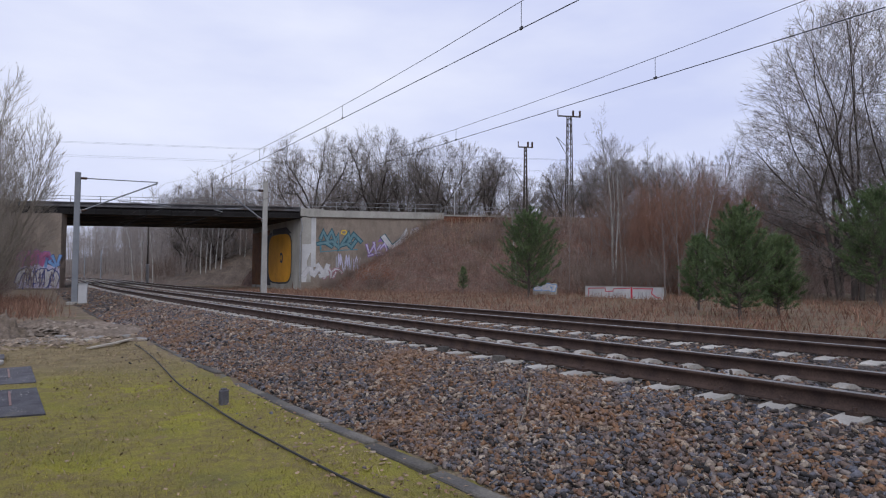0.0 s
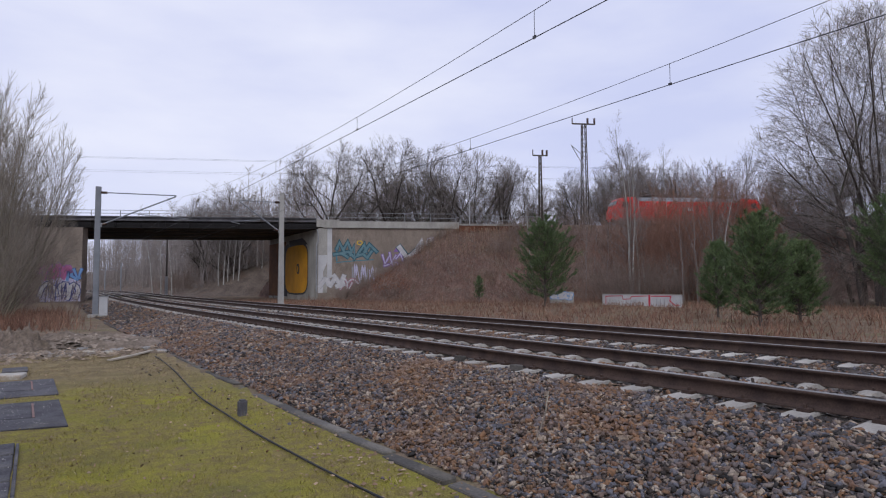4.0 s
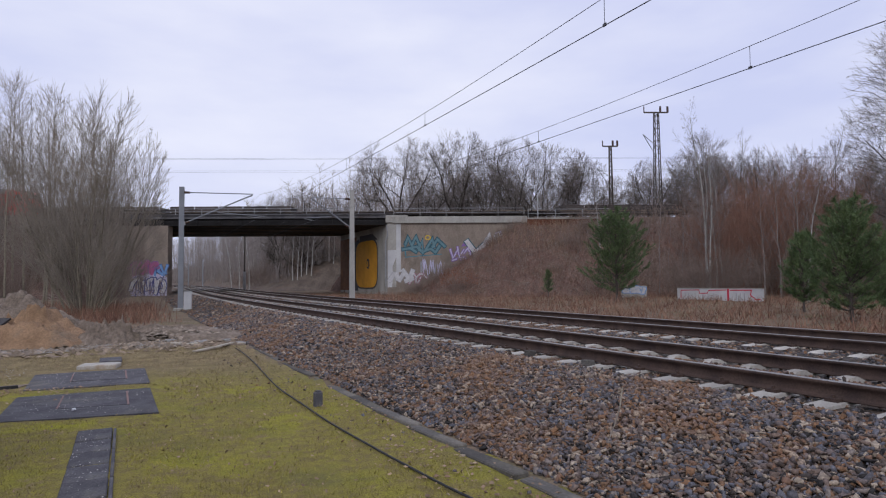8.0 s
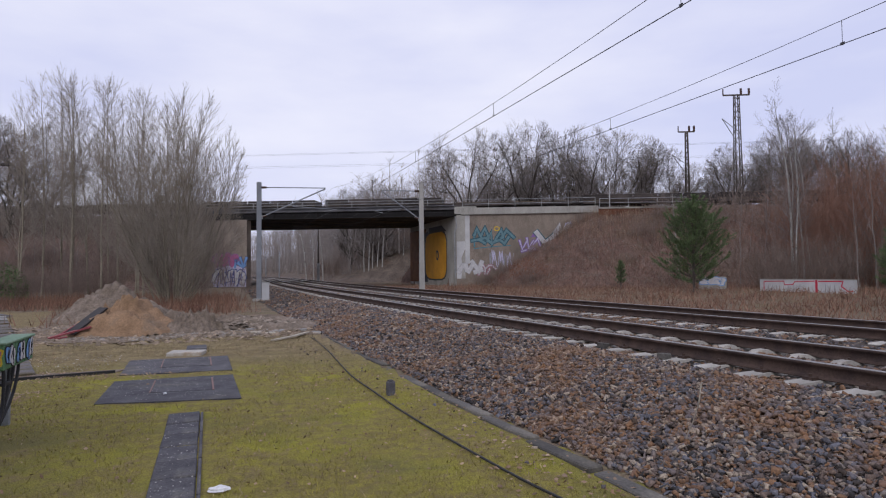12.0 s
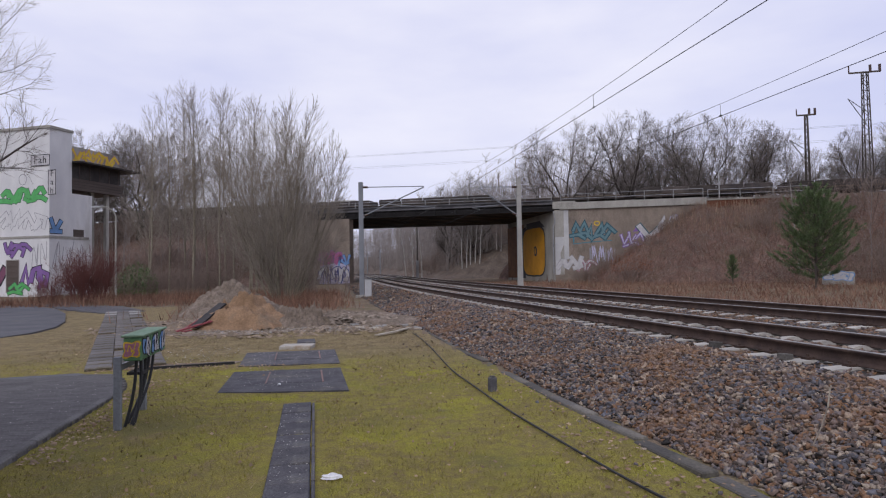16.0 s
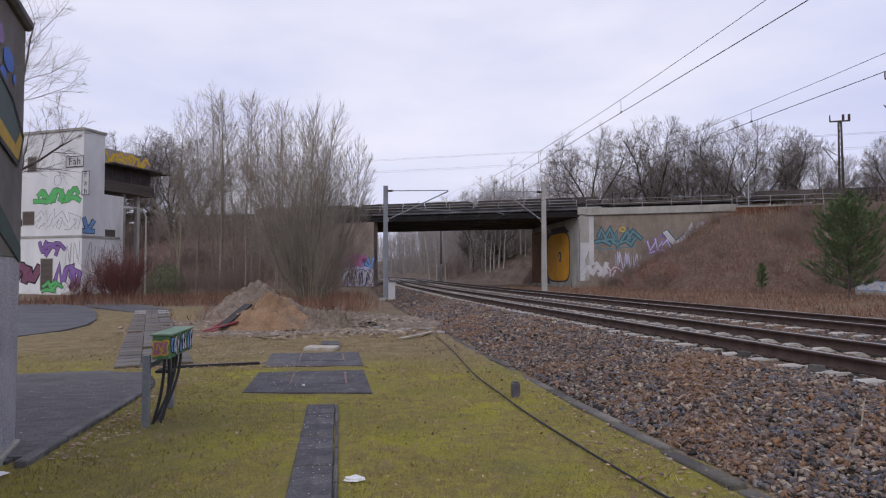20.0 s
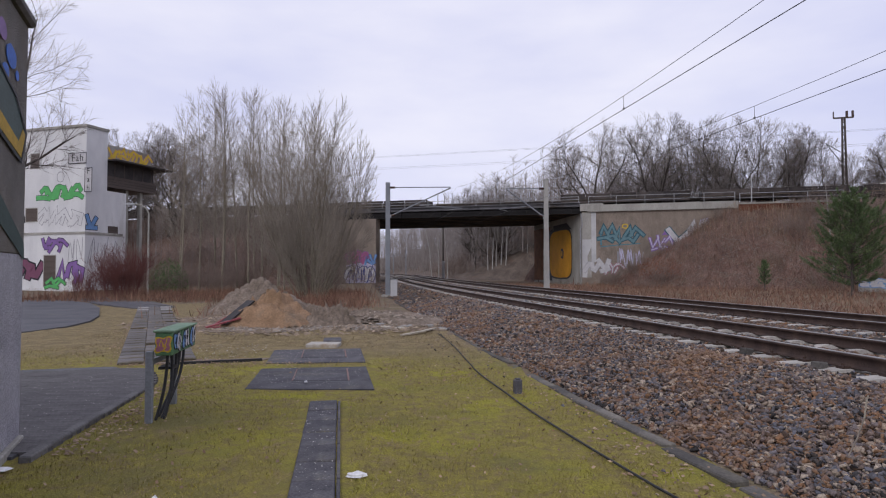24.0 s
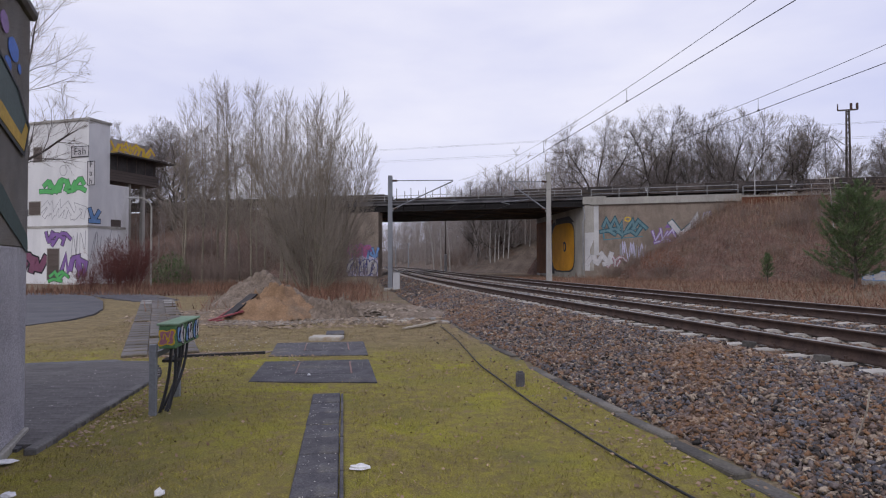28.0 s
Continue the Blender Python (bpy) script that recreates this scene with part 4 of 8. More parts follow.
def build_wagon(kind):
    """A two-axle flat wagon 14.4 m over its buffers; kind: 'sides', 'flat' or 'load'."""
    text = {"sides": "empty brown flat wagon with low drop sides", "flat": "empty brown flat wagon with thin side stakes",
            "load": "brown flat wagon with low sides and a pale load"}[kind]
    wg = thing("flat_wagon", pose(0, 0, 0), text, "freight wagon", "wagons of the train")
    fr = part("underframe", box(bmesh.new(), -6.6, 6.6, -1.2, 1.2, 0.92, 1.16), M_wagon, wg)
    for y in (-1.22, 1.22):
        part("solebar", box(bmesh.new(), -6.6, 6.6, y - 0.04, y + 0.04, 0.86, 1.2), M_wagon, fr)
    part("floor", box(bmesh.new(), -6.6, 6.6, -1.36, 1.36, 1.161, 1.23), M_timber, wg, "grey timber floor")
    if kind != "flat":
        for y in (-1.38, 1.38):
            for k in range(5):
                x = -6.6 + k * 2.64
                part("side_board", box(bmesh.new(), x + 0.04, x + 2.60, y - 0.03, y + 0.03, 1.22, 1.82, 0.01), M_wagon, wg)
        for x in (-6.62, 6.62):
            part("end_board", box(bmesh.new(), x - 0.03, x + 0.03, -1.36, 1.36, 1.22, 1.78), M_wagon, wg)
    else:
        for x in np.arange(-6.3, 6.4, 1.8):
            for y in (-1.4, 1.4):
                part("stake_pocket", box(bmesh.new(), x - 0.06, x + 0.06, y - 0.06, y + 0.06, 0.95, 1.34), M_wagon, wg)
                part("stake", box(bmesh.new(), x - 0.025, x + 0.025, y - 0.03, y + 0.03, 1.341, 2.45), M_wagon, wg)
    if kind == "load":
        part("pale_panel", box(bmesh.new(), 1.5, 4.6, -1.0, 1.0, 1.3, 2.02, 0.03), M_white, wg, "pale covered panels")
        part("pale_panel", box(bmesh.new(), -4.9, -3.4, -0.9, 0.9, 1.3, 1.95, 0.03), M_yellowline, wg)
    for x in (-4.4, 4.4):
        wheelset(wg, x, 0.46)
        for y in (-1.0, 1.0):
            part("axle_guard", box(bmesh.new(), x - 0.45, x + 0.45, y - 0.05, y + 0.05, 0.3, 0.9), M_bogie, wg)
    for sg in (-1, 1):
        for y in (-0.87, 0.87):
            part("buffer", tube(bmesh.new(), (6.6 * sg, y, 1.05), (7.18 * sg, y, 1.05), 0.14, n=8), M_bogie, wg)
    part("brake_tank", tube(bmesh.new(), (-1.2, 0.4, 0.72), (0.6, 0.4, 0.72), 0.2, n=10), M_bogie, wg)
    return wg


TRAIN_V, N_WAGONS = 22.95, 38
# where the middle of the locomotive is at 5 s, along the upper line
LOCO_S5 = 16.0
loco = build_loco()
loco_row = [(loco, 0.0)]
patterns = [build_wagon(k) for k in ("sides", "flat", "load")]
ORDER = "ssffsslssfssslsfssfslsfssssfsslssfsslssf"
used = {"s": 0, "f": 0, "l": 0}
for k in range(N_WAGONS):
    c = ORDER[k]
    base = patterns["sfl".index(c)]
    wg = base if used[c] == 0 else copy_thing(base, pose(0, 0, 0))
    used[c] += 1
    loco_row.append((wg, 9.6 + WAGON * (k + 0.5)))


def motions():
    """The train runs along the upper line at a steady speed."""
    ticks = [0.0, 0.2, 0.5] + [float(t) for t in range(1, 28)] + [27.5, 27.8, 28.0]
    for ob, behind in loco_row:
        rows = []
        for t in ticks:
            x, y = bridge_xy(LOCO_S5 - TRAIN_V * (t - 5.0) + behind, UP_D)
            rows.append((t, pose(x, y, UP_RAIL, 0, 0, -SKEW)))
        walk(ob, rows)


# ---- bare winter trees ----
def twig_mat(name, c1, c2, rough=0.9):
    return surf(name, c1, c2, 1.2, rough, 0, 0.0, 14, 0.25, vary=0.12)


M_bark = surf("dark_bark", (0.075, 0.063, 0.056), (0.125, 0.106, 0.094), 2.0, 0.95, 0, 0.5, 18, 0.3, vary=0.15, c3=(0.10, 0.115, 0.06), c3_at=0.62, stretch=(1, 1, 0.3))
M_twig = twig_mat("grey_brown_twigs", (0.205, 0.178, 0.163), (0.29, 0.256, 0.238))
M_twig_pale = twig_mat("pale_twigs", (0.25, 0.215, 0.178), (0.35, 0.305, 0.258))
M_willow = surf("olive_grey_bark", (0.20, 0.175, 0.13), (0.30, 0.265, 0.205), 2.0, 0.95, 0, 0.3, 18, 0.25, vary=0.12)
M_birch = surf("birch_bark", (0.31, 0.30, 0.28), (0.45, 0.435, 0.41), 1.4, 0.85, 0, 0.2, 14, 0.2, c3=(0.07, 0.06, 0.055), c3_at=0.60, stretch=(1, 1, 1.6))
M_redtwig = twig_mat("russet_twigs", (0.24, 0.13, 0.092), (0.34, 0.195, 0.145))
M_winetwig = twig_mat("dark_red_twigs", (0.12, 0.045, 0.042), (0.18, 0.072, 0.06))
M_brush = twig_mat("brown_brushwood", (0.19, 0.145, 0.122), (0.29, 0.225, 0.19))
M_needle = surf("pine_needles", (0.082, 0.13, 0.056), (0.15, 0.205, 0.085), 1.5, 0.7, 0, 0.0, 9, 0.35, island=0.35)
M_dry = surf("dry_grass", (0.13, 0.066, 0.047), (0.30, 0.178, 0.122), 0.5, 0.9, 0, 0.0, 6, 0.3, island=0.35)
M_reed = surf("tan_reeds", (0.24, 0.165, 0.115), (0.36, 0.26, 0.18), 0.6, 0.9, 0, 0.0, 6, 0.3, island=0.4)
M_bramble = surf("bramble_stalks", (0.20, 0.115, 0.09), (0.31, 0.195, 0.155), 0.4, 0.9, 0, 0.0, 6, 0.3, island=0.4)
M_straw = surf("straw_blades", (0.19, 0.15, 0.08), (0.33, 0.265, 0.15), 1.1, 0.9, 0, 0.0, 9, 0.3, island=0.4)
M_blade = surf("lawn_blades", (0.19, 0.165, 0.04), (0.34, 0.29, 0.065), 1.6, 0.9, 0, 0.0, 9, 0.3, island=0.35)
M_leaf = surf("dead_leaves", (0.21, 0.13, 0.08), (0.36, 0.27, 0.19), 2.0, 0.9, 0, 0.0, 9, 0.2, island=0.45)
M_rustleaf = surf("rusty_oak_leaves", (0.19, 0.075, 0.042), (0.27, 0.12, 0.07), 2.0, 0.9, 0, 0.0, 9, 0.2, island=0.35)


def unit(v):
    return v / max(1e-9, math.sqrt(v[0] * v[0] + v[1] * v[1] + v[2] * v[2]))


def past_edge(P, env, slack):
    """Which points lie past the edge of the crown; env: centre height, half width, half height, lumpiness, phase."""
    u = (P - np.array([0, 0, env[0]])) / np.array([env[1], env[1], env[2]])
    n = np.maximum(np.linalg.norm(u, axis=-1), 1e-6)
    az, el = np.arctan2(u[..., 1], u[..., 0]), u[..., 2] / n
    return n > (1 + env[3] * (np.sin(3 * az + env[4] + 2 * el) + 0.8 * np.sin(5 * az + 5 * el + 2 * env[4]) + 0.6 * np.sin(9 * az - 7 * el))) * slack


def room_of(p, d, env):
    """How far from p along d the edge of the crown lies."""
    sc = np.array([env[1], env[1], env[2]])
    q, e = (p - np.array([0, 0, env[0]])) / sc, d / sc
    a, b, c = (e * e).sum(1), (q * e).sum(1), (q * q).sum(1) - 1
    disc = b * b - a * c
    return np.where(disc > 0, np.maximum((-b + np.sqrt(np.maximum(disc, 0))) / a, 0), 0)


def grow(seed, spec, p, d, length, r, env=None):
    """Grows all branches level by level. Returns the points and radii of the wood, and of the twigs."""
    rng = np.random.RandomState(seed)
    wood, fine = [], []
    levels = len(spec["segs"])
    for lv in range(levels):
        n, k = len(p), spec["segs"][lv]
        last = lv == levels - 1
        if env is not None and lv == 1 and spec.get("reach"):
            length = room_of(p, d, env) * rng.uniform(0.8, 1.1, n)
        tip = spec.get("tips", (0.5,) * 9)[lv] if not last else 0.45
        P, D = np.zeros((n, k + 1, 3)), np.zeros((n, k + 1, 3))
        P[:, 0], D[:, 0] = p, d
        for i in range(k):
            d = d + rng.normal(0, spec["wobble"][lv], (n, 3))
            d[:, 2] += spec["up"][lv]
            d /= np.linalg.norm(d, axis=1, keepdims=True)
            P[:, i + 1], D[:, i + 1] = P[:, i] + d * (length / k)[:, None], d
        if env is not None and not last:
            slack = rng.uniform(0.93, 1.03, n)
            for _ in range(9):
                out = past_edge(P[:, -1], env, slack)
                P[out] = P[out, :1] + (P[out] - P[out, :1]) * 0.8
                length = np.where(out, length * 0.8, length)
        R = np.maximum(r[:, None] * np.linspace(1, tip, k + 1)[None, :], spec["rmin"] * (0.6 if last else 1))
        (wood if lv < spec["wood"] else fine).append((P, R))
        if last:
            break
        m, lo = spec["kids"][lv], spec["bare"][lv]
        f = lo + (1 - lo) * (np.arange(m)[None, :] + rng.uniform(0.05, 0.95, (n, m))) / m
        f[:, -1] = 1.0 if lv < spec.get("forks", 9) else f[:, -1]
        x = np.minimum(f * k, k - 1e-6)
        i = x.astype(int)
        w = (x - i)[..., None]
        row = np.arange(n)[:, None]
        base = P[row, i] * (1 - w) + P[row, i + 1] * w
        ax = D[row, i + 1]
        turn = rng.uniform(0, 6.283, (n, 1)) + 2.4 * np.arange(m)[None, :] + rng.normal(0, 0.4, (n, m))
        e1 = np.cross(ax, np.array([0.31, 0.17, 0.93]))
        e1 /= np.maximum(np.linalg.norm(e1, axis=2, keepdims=True), 1e-9)
        e2 = np.cross(ax, e1)
        ang = spec["angle"][lv] * rng.uniform(0.65, 1.35, (n, m))
        ang = np.where(f >= 0.999, ang * 0.5, ang)
        if lv == 0 and "cap" in spec:                      # main limbs spread evenly, the widest lowest
            j = (np.arange(m)[None, :] + rng.uniform(0.2, 0.8, (n, m))) / m
            ang = np.arccos(1 - j * (1 - math.cos(spec["cap"])))
            f = 1 - (1 - lo) * j
            x = np.minimum(f * k, k - 1e-6)
            i = x.astype(int)
            w = (x - i)[..., None]
            base, ax = P[row, i] * (1 - w) + P[row, i + 1] * w, D[row, i + 1]
        ang = ang[..., None]
        nd = ax * np.cos(ang) + (e1 * np.cos(turn)[..., None] + e2 * np.sin(turn)[..., None]) * np.sin(ang)
        ln = length[:, None] * spec["ratio"][lv] * rng.uniform(0.65, 1.2, (n, m)) * (1 - spec["taper"][lv] * (f - lo) / (1 - lo))
        rr = np.minimum(r[:, None] * (1 + (tip - 1) * f) * spec["thin"][lv] * rng.uniform(0.75, 1.2, (n, m)), 0.06 * ln + 0.004)
        p, d, length, r = base.reshape(-1, 3), nd.reshape(-1, 3), ln.reshape(-1), rr.reshape(-1)
    return wood, fine


def spikes(P, R):
    """Twigs that run out to a point, three faces each."""
    n = len(P)
    d = P[:, 1] - P[:, 0]
    a = np.cross(d, np.array([0.31, 0.17, 0.93]))
    a /= np.maximum(np.linalg.norm(a, axis=1, keepdims=True), 1e-9)
    b = np.cross(d, a)
    b /= np.maximum(np.linalg.norm(b, axis=1, keepdims=True), 1e-9)
    r = R[:, :1] * 1.2
    V = np.stack([P[:, 0] + a * r, P[:, 0] + (b * 0.87 - a * 0.5) * r, P[:, 0] - (b * 0.87 + a * 0.5) * r, P[:, -1]], 1)
    F = (np.arange(n) * 4)[:, None, None] + np.array([[0, 1, 3], [1, 2, 3], [2, 0, 3]])[None]
    return V.reshape(-1, 3), F.reshape(-1, 3)


def join_rods(rows, sides):
    V, F, at = [], [], 0
    for P, R in rows:
        if P.shape[1] == 2:
            v, f = spikes(P, R)
        else:
            v, f = branch_mesh(P, R, sides)
            f = np.concatenate([f[:, :3], f[:, [0, 2, 3]]])
        V.append(v)
        F.append(f + at)
        at += len(v)
    return np.concatenate(V), np.concatenate(F)


def stems_of(seed, height, r, stems, fan, foot):
    rng = np.random.RandomState(seed + 999)
    if stems == 1:
        return np.array([[0, 0, -0.3]]), np.array([[0, 0, 1.0]]), np.array([height + 0.3]), np.array([r])
    a = 2.4 * np.arange(stems) + rng.normal(0, 0.4, stems)
    u = np.sqrt((np.arange(stems) + rng.uniform(0.1, 0.9, stems)) / stems)
    d = np.stack([np.cos(a) * fan * u, np.sin(a) * fan * u, np.ones(stems)], -1)
    d /= np.linalg.norm(d, axis=1, keepdims=True)
    p = np.stack([np.cos(a) * foot * u, np.sin(a) * foot * u, np.full(stems, -0.25)], -1)
    return p, d, height * rng.uniform(0.75, 1.0, stems) * (1 - 0.12 * u), r * rng.uniform(0.6, 1.0, stems)


OAK = dict(segs=(4, 9, 6, 4, 2, 1), kids=(14, 13, 8, 6, 3), cap=1.75, ratio=(1.0, 0.50, 0.52, 0.65, 0.9), angle=(1.05, 0.75, 0.65, 0.55, 0.45), wobble=(0.05, 0.12, 0.13, 0.10, 0.06, 0.04),
           up=(0.02, 0.01, 0.015, 0.02, 0.02, 0.01), bare=(0.35, 0.28, 0.20, 0.15, 0.1), taper=(0.1, 0.2, 0.25, 0.3, 0.3), thin=(0.50, 0.42, 0.44, 0.5, 0.6), tips=(0.75, 0.25, 0.35, 0.4, 0.5, 0.5),
           wood=4, rmin=0.0090, reach=True)
ELM = dict(OAK, kids=(12, 11, 8, 6, 3), cap=1.2, angle=(0.70, 0.60, 0.58, 0.52, 0.45), up=(0.02, 0.02, 0.03, 0.03, 0.03, 0.02))
TALL = dict(OAK, segs=(7, 9, 6, 4, 2, 1), kids=(9, 10, 7, 5, 3), cap=1.35, ratio=(0.8, 0.50, 0.52, 0.65, 0.9), rmin=0.0078, angle=(0.75, 0.70, 0.62, 0.55, 0.45), bare=(0.2, 0.25, 0.15, 0.12, 0.1),
            wobble=(0.04, 0.08, 0.10, 0.08, 0.05, 0.04))
POPLAR = dict(tips=(0.12, 0.3, 0.5, 0.5), segs=(10, 5, 2, 1), kids=(44, 8, 4), ratio=(0.26, 0.50, 0.8), angle=(0.70, 0.45, 0.35), wobble=(0.02, 0.025, 0.02, 0.02),
              up=(0.03, 0.09, 0.03, 0.02), bare=(0.20, 0.12, 0.15), taper=(0.65, 0.4, 0.3), thin=(0.26, 0.45, 0.6), wood=1, rmin=0.0070)
WILLOW = dict(tips=(0.16, 0.25, 0.4, 0.5, 0.5), segs=(8, 6, 4, 2, 1), kids=(8, 8, 5, 3), ratio=(0.60, 0.45, 0.55, 0.85), angle=(0.36, 0.40, 0.42, 0.35), wobble=(0.03, 0.025, 0.025, 0.02, 0.02),
              up=(0.02, 0.05, 0.03, 0.02, 0.01), bare=(0.10, 0.15, 0.12, 0.1), taper=(0.35, 0.4, 0.3, 0.3), thin=(0.5, 0.42, 0.5, 0.6), wood=2, rmin=0.0058)
BIRCH = dict(tips=(0.15, 0.3, 0.4, 0.5), segs=(10, 5, 4, 2), kids=(26, 8, 6), ratio=(0.27, 0.45, 0.5), angle=(0.75, 0.7, 0.6), wobble=(0.04, 0.09, 0.14, 0.16),
             up=(0.03, 0.07, 0.0, -0.04), bare=(0.28, 0.15, 0.15), taper=(0.65, 0.5, 0.3), thin=(0.34, 0.5, 0.5), wood=1, rmin=0.0055)
SAPLING = dict(tips=(0.2, 0.4, 0.5), segs=(7, 3, 1), kids=(18, 6), ratio=(0.32, 0.45), angle=(0.65, 0.55), wobble=(0.06, 0.12, 0.14), up=(0.05, 0.10, 0.08), bare=(0.25, 0.15), taper=(0.7, 0.5),
               thin=(0.4, 0.5), wood=1, rmin=0.006)
SHRUB = dict(segs=(4, 3, 1), kids=(7, 5), ratio=(0.48, 0.5), angle=(0.55, 0.6), wobble=(0.12, 0.16, 0.18), up=(0.04, 0.06, 0.05), bare=(0.15, 0.15), taper=(0.4, 0.3),
             thin=(0.5, 0.55), wood=1, rmin=0.0055)
FINE_SHRUB = dict(SHRUB, segs=(5, 3, 2, 1), kids=(8, 5, 3), ratio=(0.42, 0.45, 0.5), angle=(0.42, 0.5, 0.55), wobble=(0.07, 0.12, 0.15, 0.15), up=(0.04, 0.07, 0.06, 0.04), bare=(0.2, 0.15, 0.15),
                  taper=(0.4, 0.3, 0.3), thin=(0.5, 0.55, 0.6), rmin=0.0048)


def tree_thing(name, seed, label, category, group, spec, height, r, bark, twig, m, stems=1, fan=0.0, sides=6, foot=0.25, env=None):
    wood, fine = grow(seed, spec, *stems_of(seed, height, r, stems, fan, foot), env)
    ob = thing(name, m, label, category, group)
    for k in range(stems if stems <= 4 else 1):
        rows = []
        for P, R in wood:
            n = len(P) // stems
            rows.append((P[k * n:(k + 1) * n], R[k * n:(k + 1) * n]) if stems <= 4 else (P, R))
        arrays("trunk" if stems <= 4 else "stem_clump", *join_rods(rows, sides), bark, ob, smooth=True)
    arrays("crown", *join_rods(fine, 3), twig, ob)
    return ob


def cut_z(off):
    """Height of the wooded side of the cutting beyond the bridge, off metres right of the near rail."""
    return np.interp(off, (9.0, 12.0, 20.0, 32.0, 60.0), (0.0, 0.4, 4.2, 8.2, 9.5))


def on_bank(s, d):
    x, y = bridge_xy(s, d)
    return x, y, max(0.0, float(bank_z(s, d)) if -600 < s < 700 and 48 < d < 100 else 0.0) - 0.05


def spread(proto, spots, rng, lo=0.85, hi=1.15):
    """Places a first tree and then its copies at spots (x, y, z, scale)."""
    for i, (x, y, z, sc) in enumerate(spots):
        m = pose(x, y, z, rng.uniform(-2, 2), rng.uniform(-2, 2), rng.uniform(0, 360))
        if i == 0:
            proto.matrix_basis = m
            proto.scale = (sc, sc, sc)
            obj = proto
        else:
            obj = copy_thing(proto, m)
            obj.scale = (sc, sc, sc)


rng_t = random.Random(11)
# broad oaks on the far shoulder of the upper line
oaks = [tree_thing("oak_tree", 100 + i, "large bare oak with crooked dark limbs and fine twigs", "tree", "trees behind the upper line", OAK, 4.2, 0.42, M_bark, M_twig, pose(0, 0, 0),
                   sides=5, env=(8.6, 7.3, 7.0, 0.035, 1.3 + i)) for i in range(2)]
elms = [tree_thing("broad_tree", 110 + i, "bare tree with steep dark limbs and a rounded top", "tree", "trees behind the upper line", ELM, 4.2, 0.36, M_bark, M_twig, pose(0, 0, 0),
                   sides=5, env=(8.6, 5.5, 7.0, 0.03, 0.4 + i)) for i in range(2)]
oak_spots, elm_spots = [[], []], [[], []]
for i, (s, d, sc) in enumerate(((-3.9, 87.0, 1.04), (3.4, 88.0, 1.14), (-44.5, 87.0, 0.62), (-54.0, 64.0, 0.86), (-61.0, 63.0, 0.92), (-69.0, 63.0, 0.95), (-83.0, 62.0, 0.95), (42.0, 90.0, 1.02), (53.0, 90.0, 1.08), (66.0, 90.0, 1.0))):
    oak_spots[i % 2].append((*on_bank(s, d), sc))
for i, (s, d, sc) in enumerate(((8.6, 88.0, 1.02), (12.6, 87.5, 1.06), (16.8, 88.0, 1.02), (20.4, 88.0, 0.96), (23.8, 88.5, 0.86), (5.5, 92.0, 0.95), (10.5, 93.0, 1.0), (15.0, 94.0, 1.0), (19.0, 94.0, 0.95), (1.0, 94.0, 0.95), (28.0, 89.0, 0.76), (32.0, 87.0, 0.82), (36.5, 88.0, 0.92), (34.0, 92.0, 0.95), (39.5, 86.0, 1.0), (44.5, 90.0, 1.05), (50.0, 93.0, 1.1),
                                (47.5, 87.0, 0.92), (59.0, 87.0, 0.98), (73.0, 87.0, 1.05), (-50.0, 64.5, 0.80), (-57.5, 65.0, 0.9), (-74.0, 63.0, 0.95))):
    elm_spots[i % 2].append((*on_bank(s, d), sc))
# more distant ones, past the bridge opening
for i, (x, y, sc) in enumerate(((8.6, 107.0, 1.06), (5.2, 112.0, 1.0), (12.2, 112.0, 1.02), (16.5, 108.0, 0.9))):
    elm_spots[i % 2].append((x, y, 1.5, sc))
for o, sp in zip(oaks + elms, oak_spots + elm_spots):
    spread(o, sp, rng_t)

# tall trees beside the line, with dark forked trunks
bigs = [tree_thing("tall_tree", 140 + i, "tall bare tree with dark trunks and a wide crown", "tree", "trees beside the lower line", TALL, 11.0, 0.25, M_bark, M_twig, pose(0, 0, 0), sides=6,
                   stems=4, fan=0.20, foot=1.7, env=(11.6, 7.9, 9.7, 0.035, 2.0 + i)) for i in range(2)]
spread(bigs[0], [(43.8, 26.6, 0, 1.0), (56.0, 23.0, 0, 1.05)], rng_t)
spread(bigs[1], [(47.5, 20.5, 0, 1.05), (53.0, 33.0, 0, 0.78), (47.0, 12.0, 0, 1.0)], rng_t)

# slim birches
birches = [tree_thing("birch_tree", 160 + i, "slender birch with pale bark and fine twigs", "tree", "birches by the embankment", BIRCH, 16.2, 0.12, M_birch, M_twig, pose(0, 0, 0)) for i in range(2)]
spread(birches[0], [(36.5, 42.5, 0, 0.92), (37.2, 43.6, 0, 0.80), (33.4, 30.2, 0, 0.53), (41.0, 46.0, 1.5, 0.75), (47.0, 42.0, 1.0, 0.85), (6.9, 104.0, 0.6, 0.9), (8.3, 104.4, 0.8, 0.9), (9.8, 103.6, 1.0, 0.95), (-2.6, 106.0, 0, 0.8), (0.1, 106.2, 0, 0.75)], rng_t)
spread(birches[1], [(38.6, 44.0, 0.5, 0.80), (35.9, 41.7, 0, 0.76), (30.5, 49.0, 1.0, 0.55), (45.0, 47.0, 2.0, 0.8), (7.6, 103.6, 0.7, 0.9), (9.1, 104.2, 0.9, 0.95), (-1.4, 106.6, 0, 0.8), (13.6, 105.0, 1.2, 0.9)], rng_t)

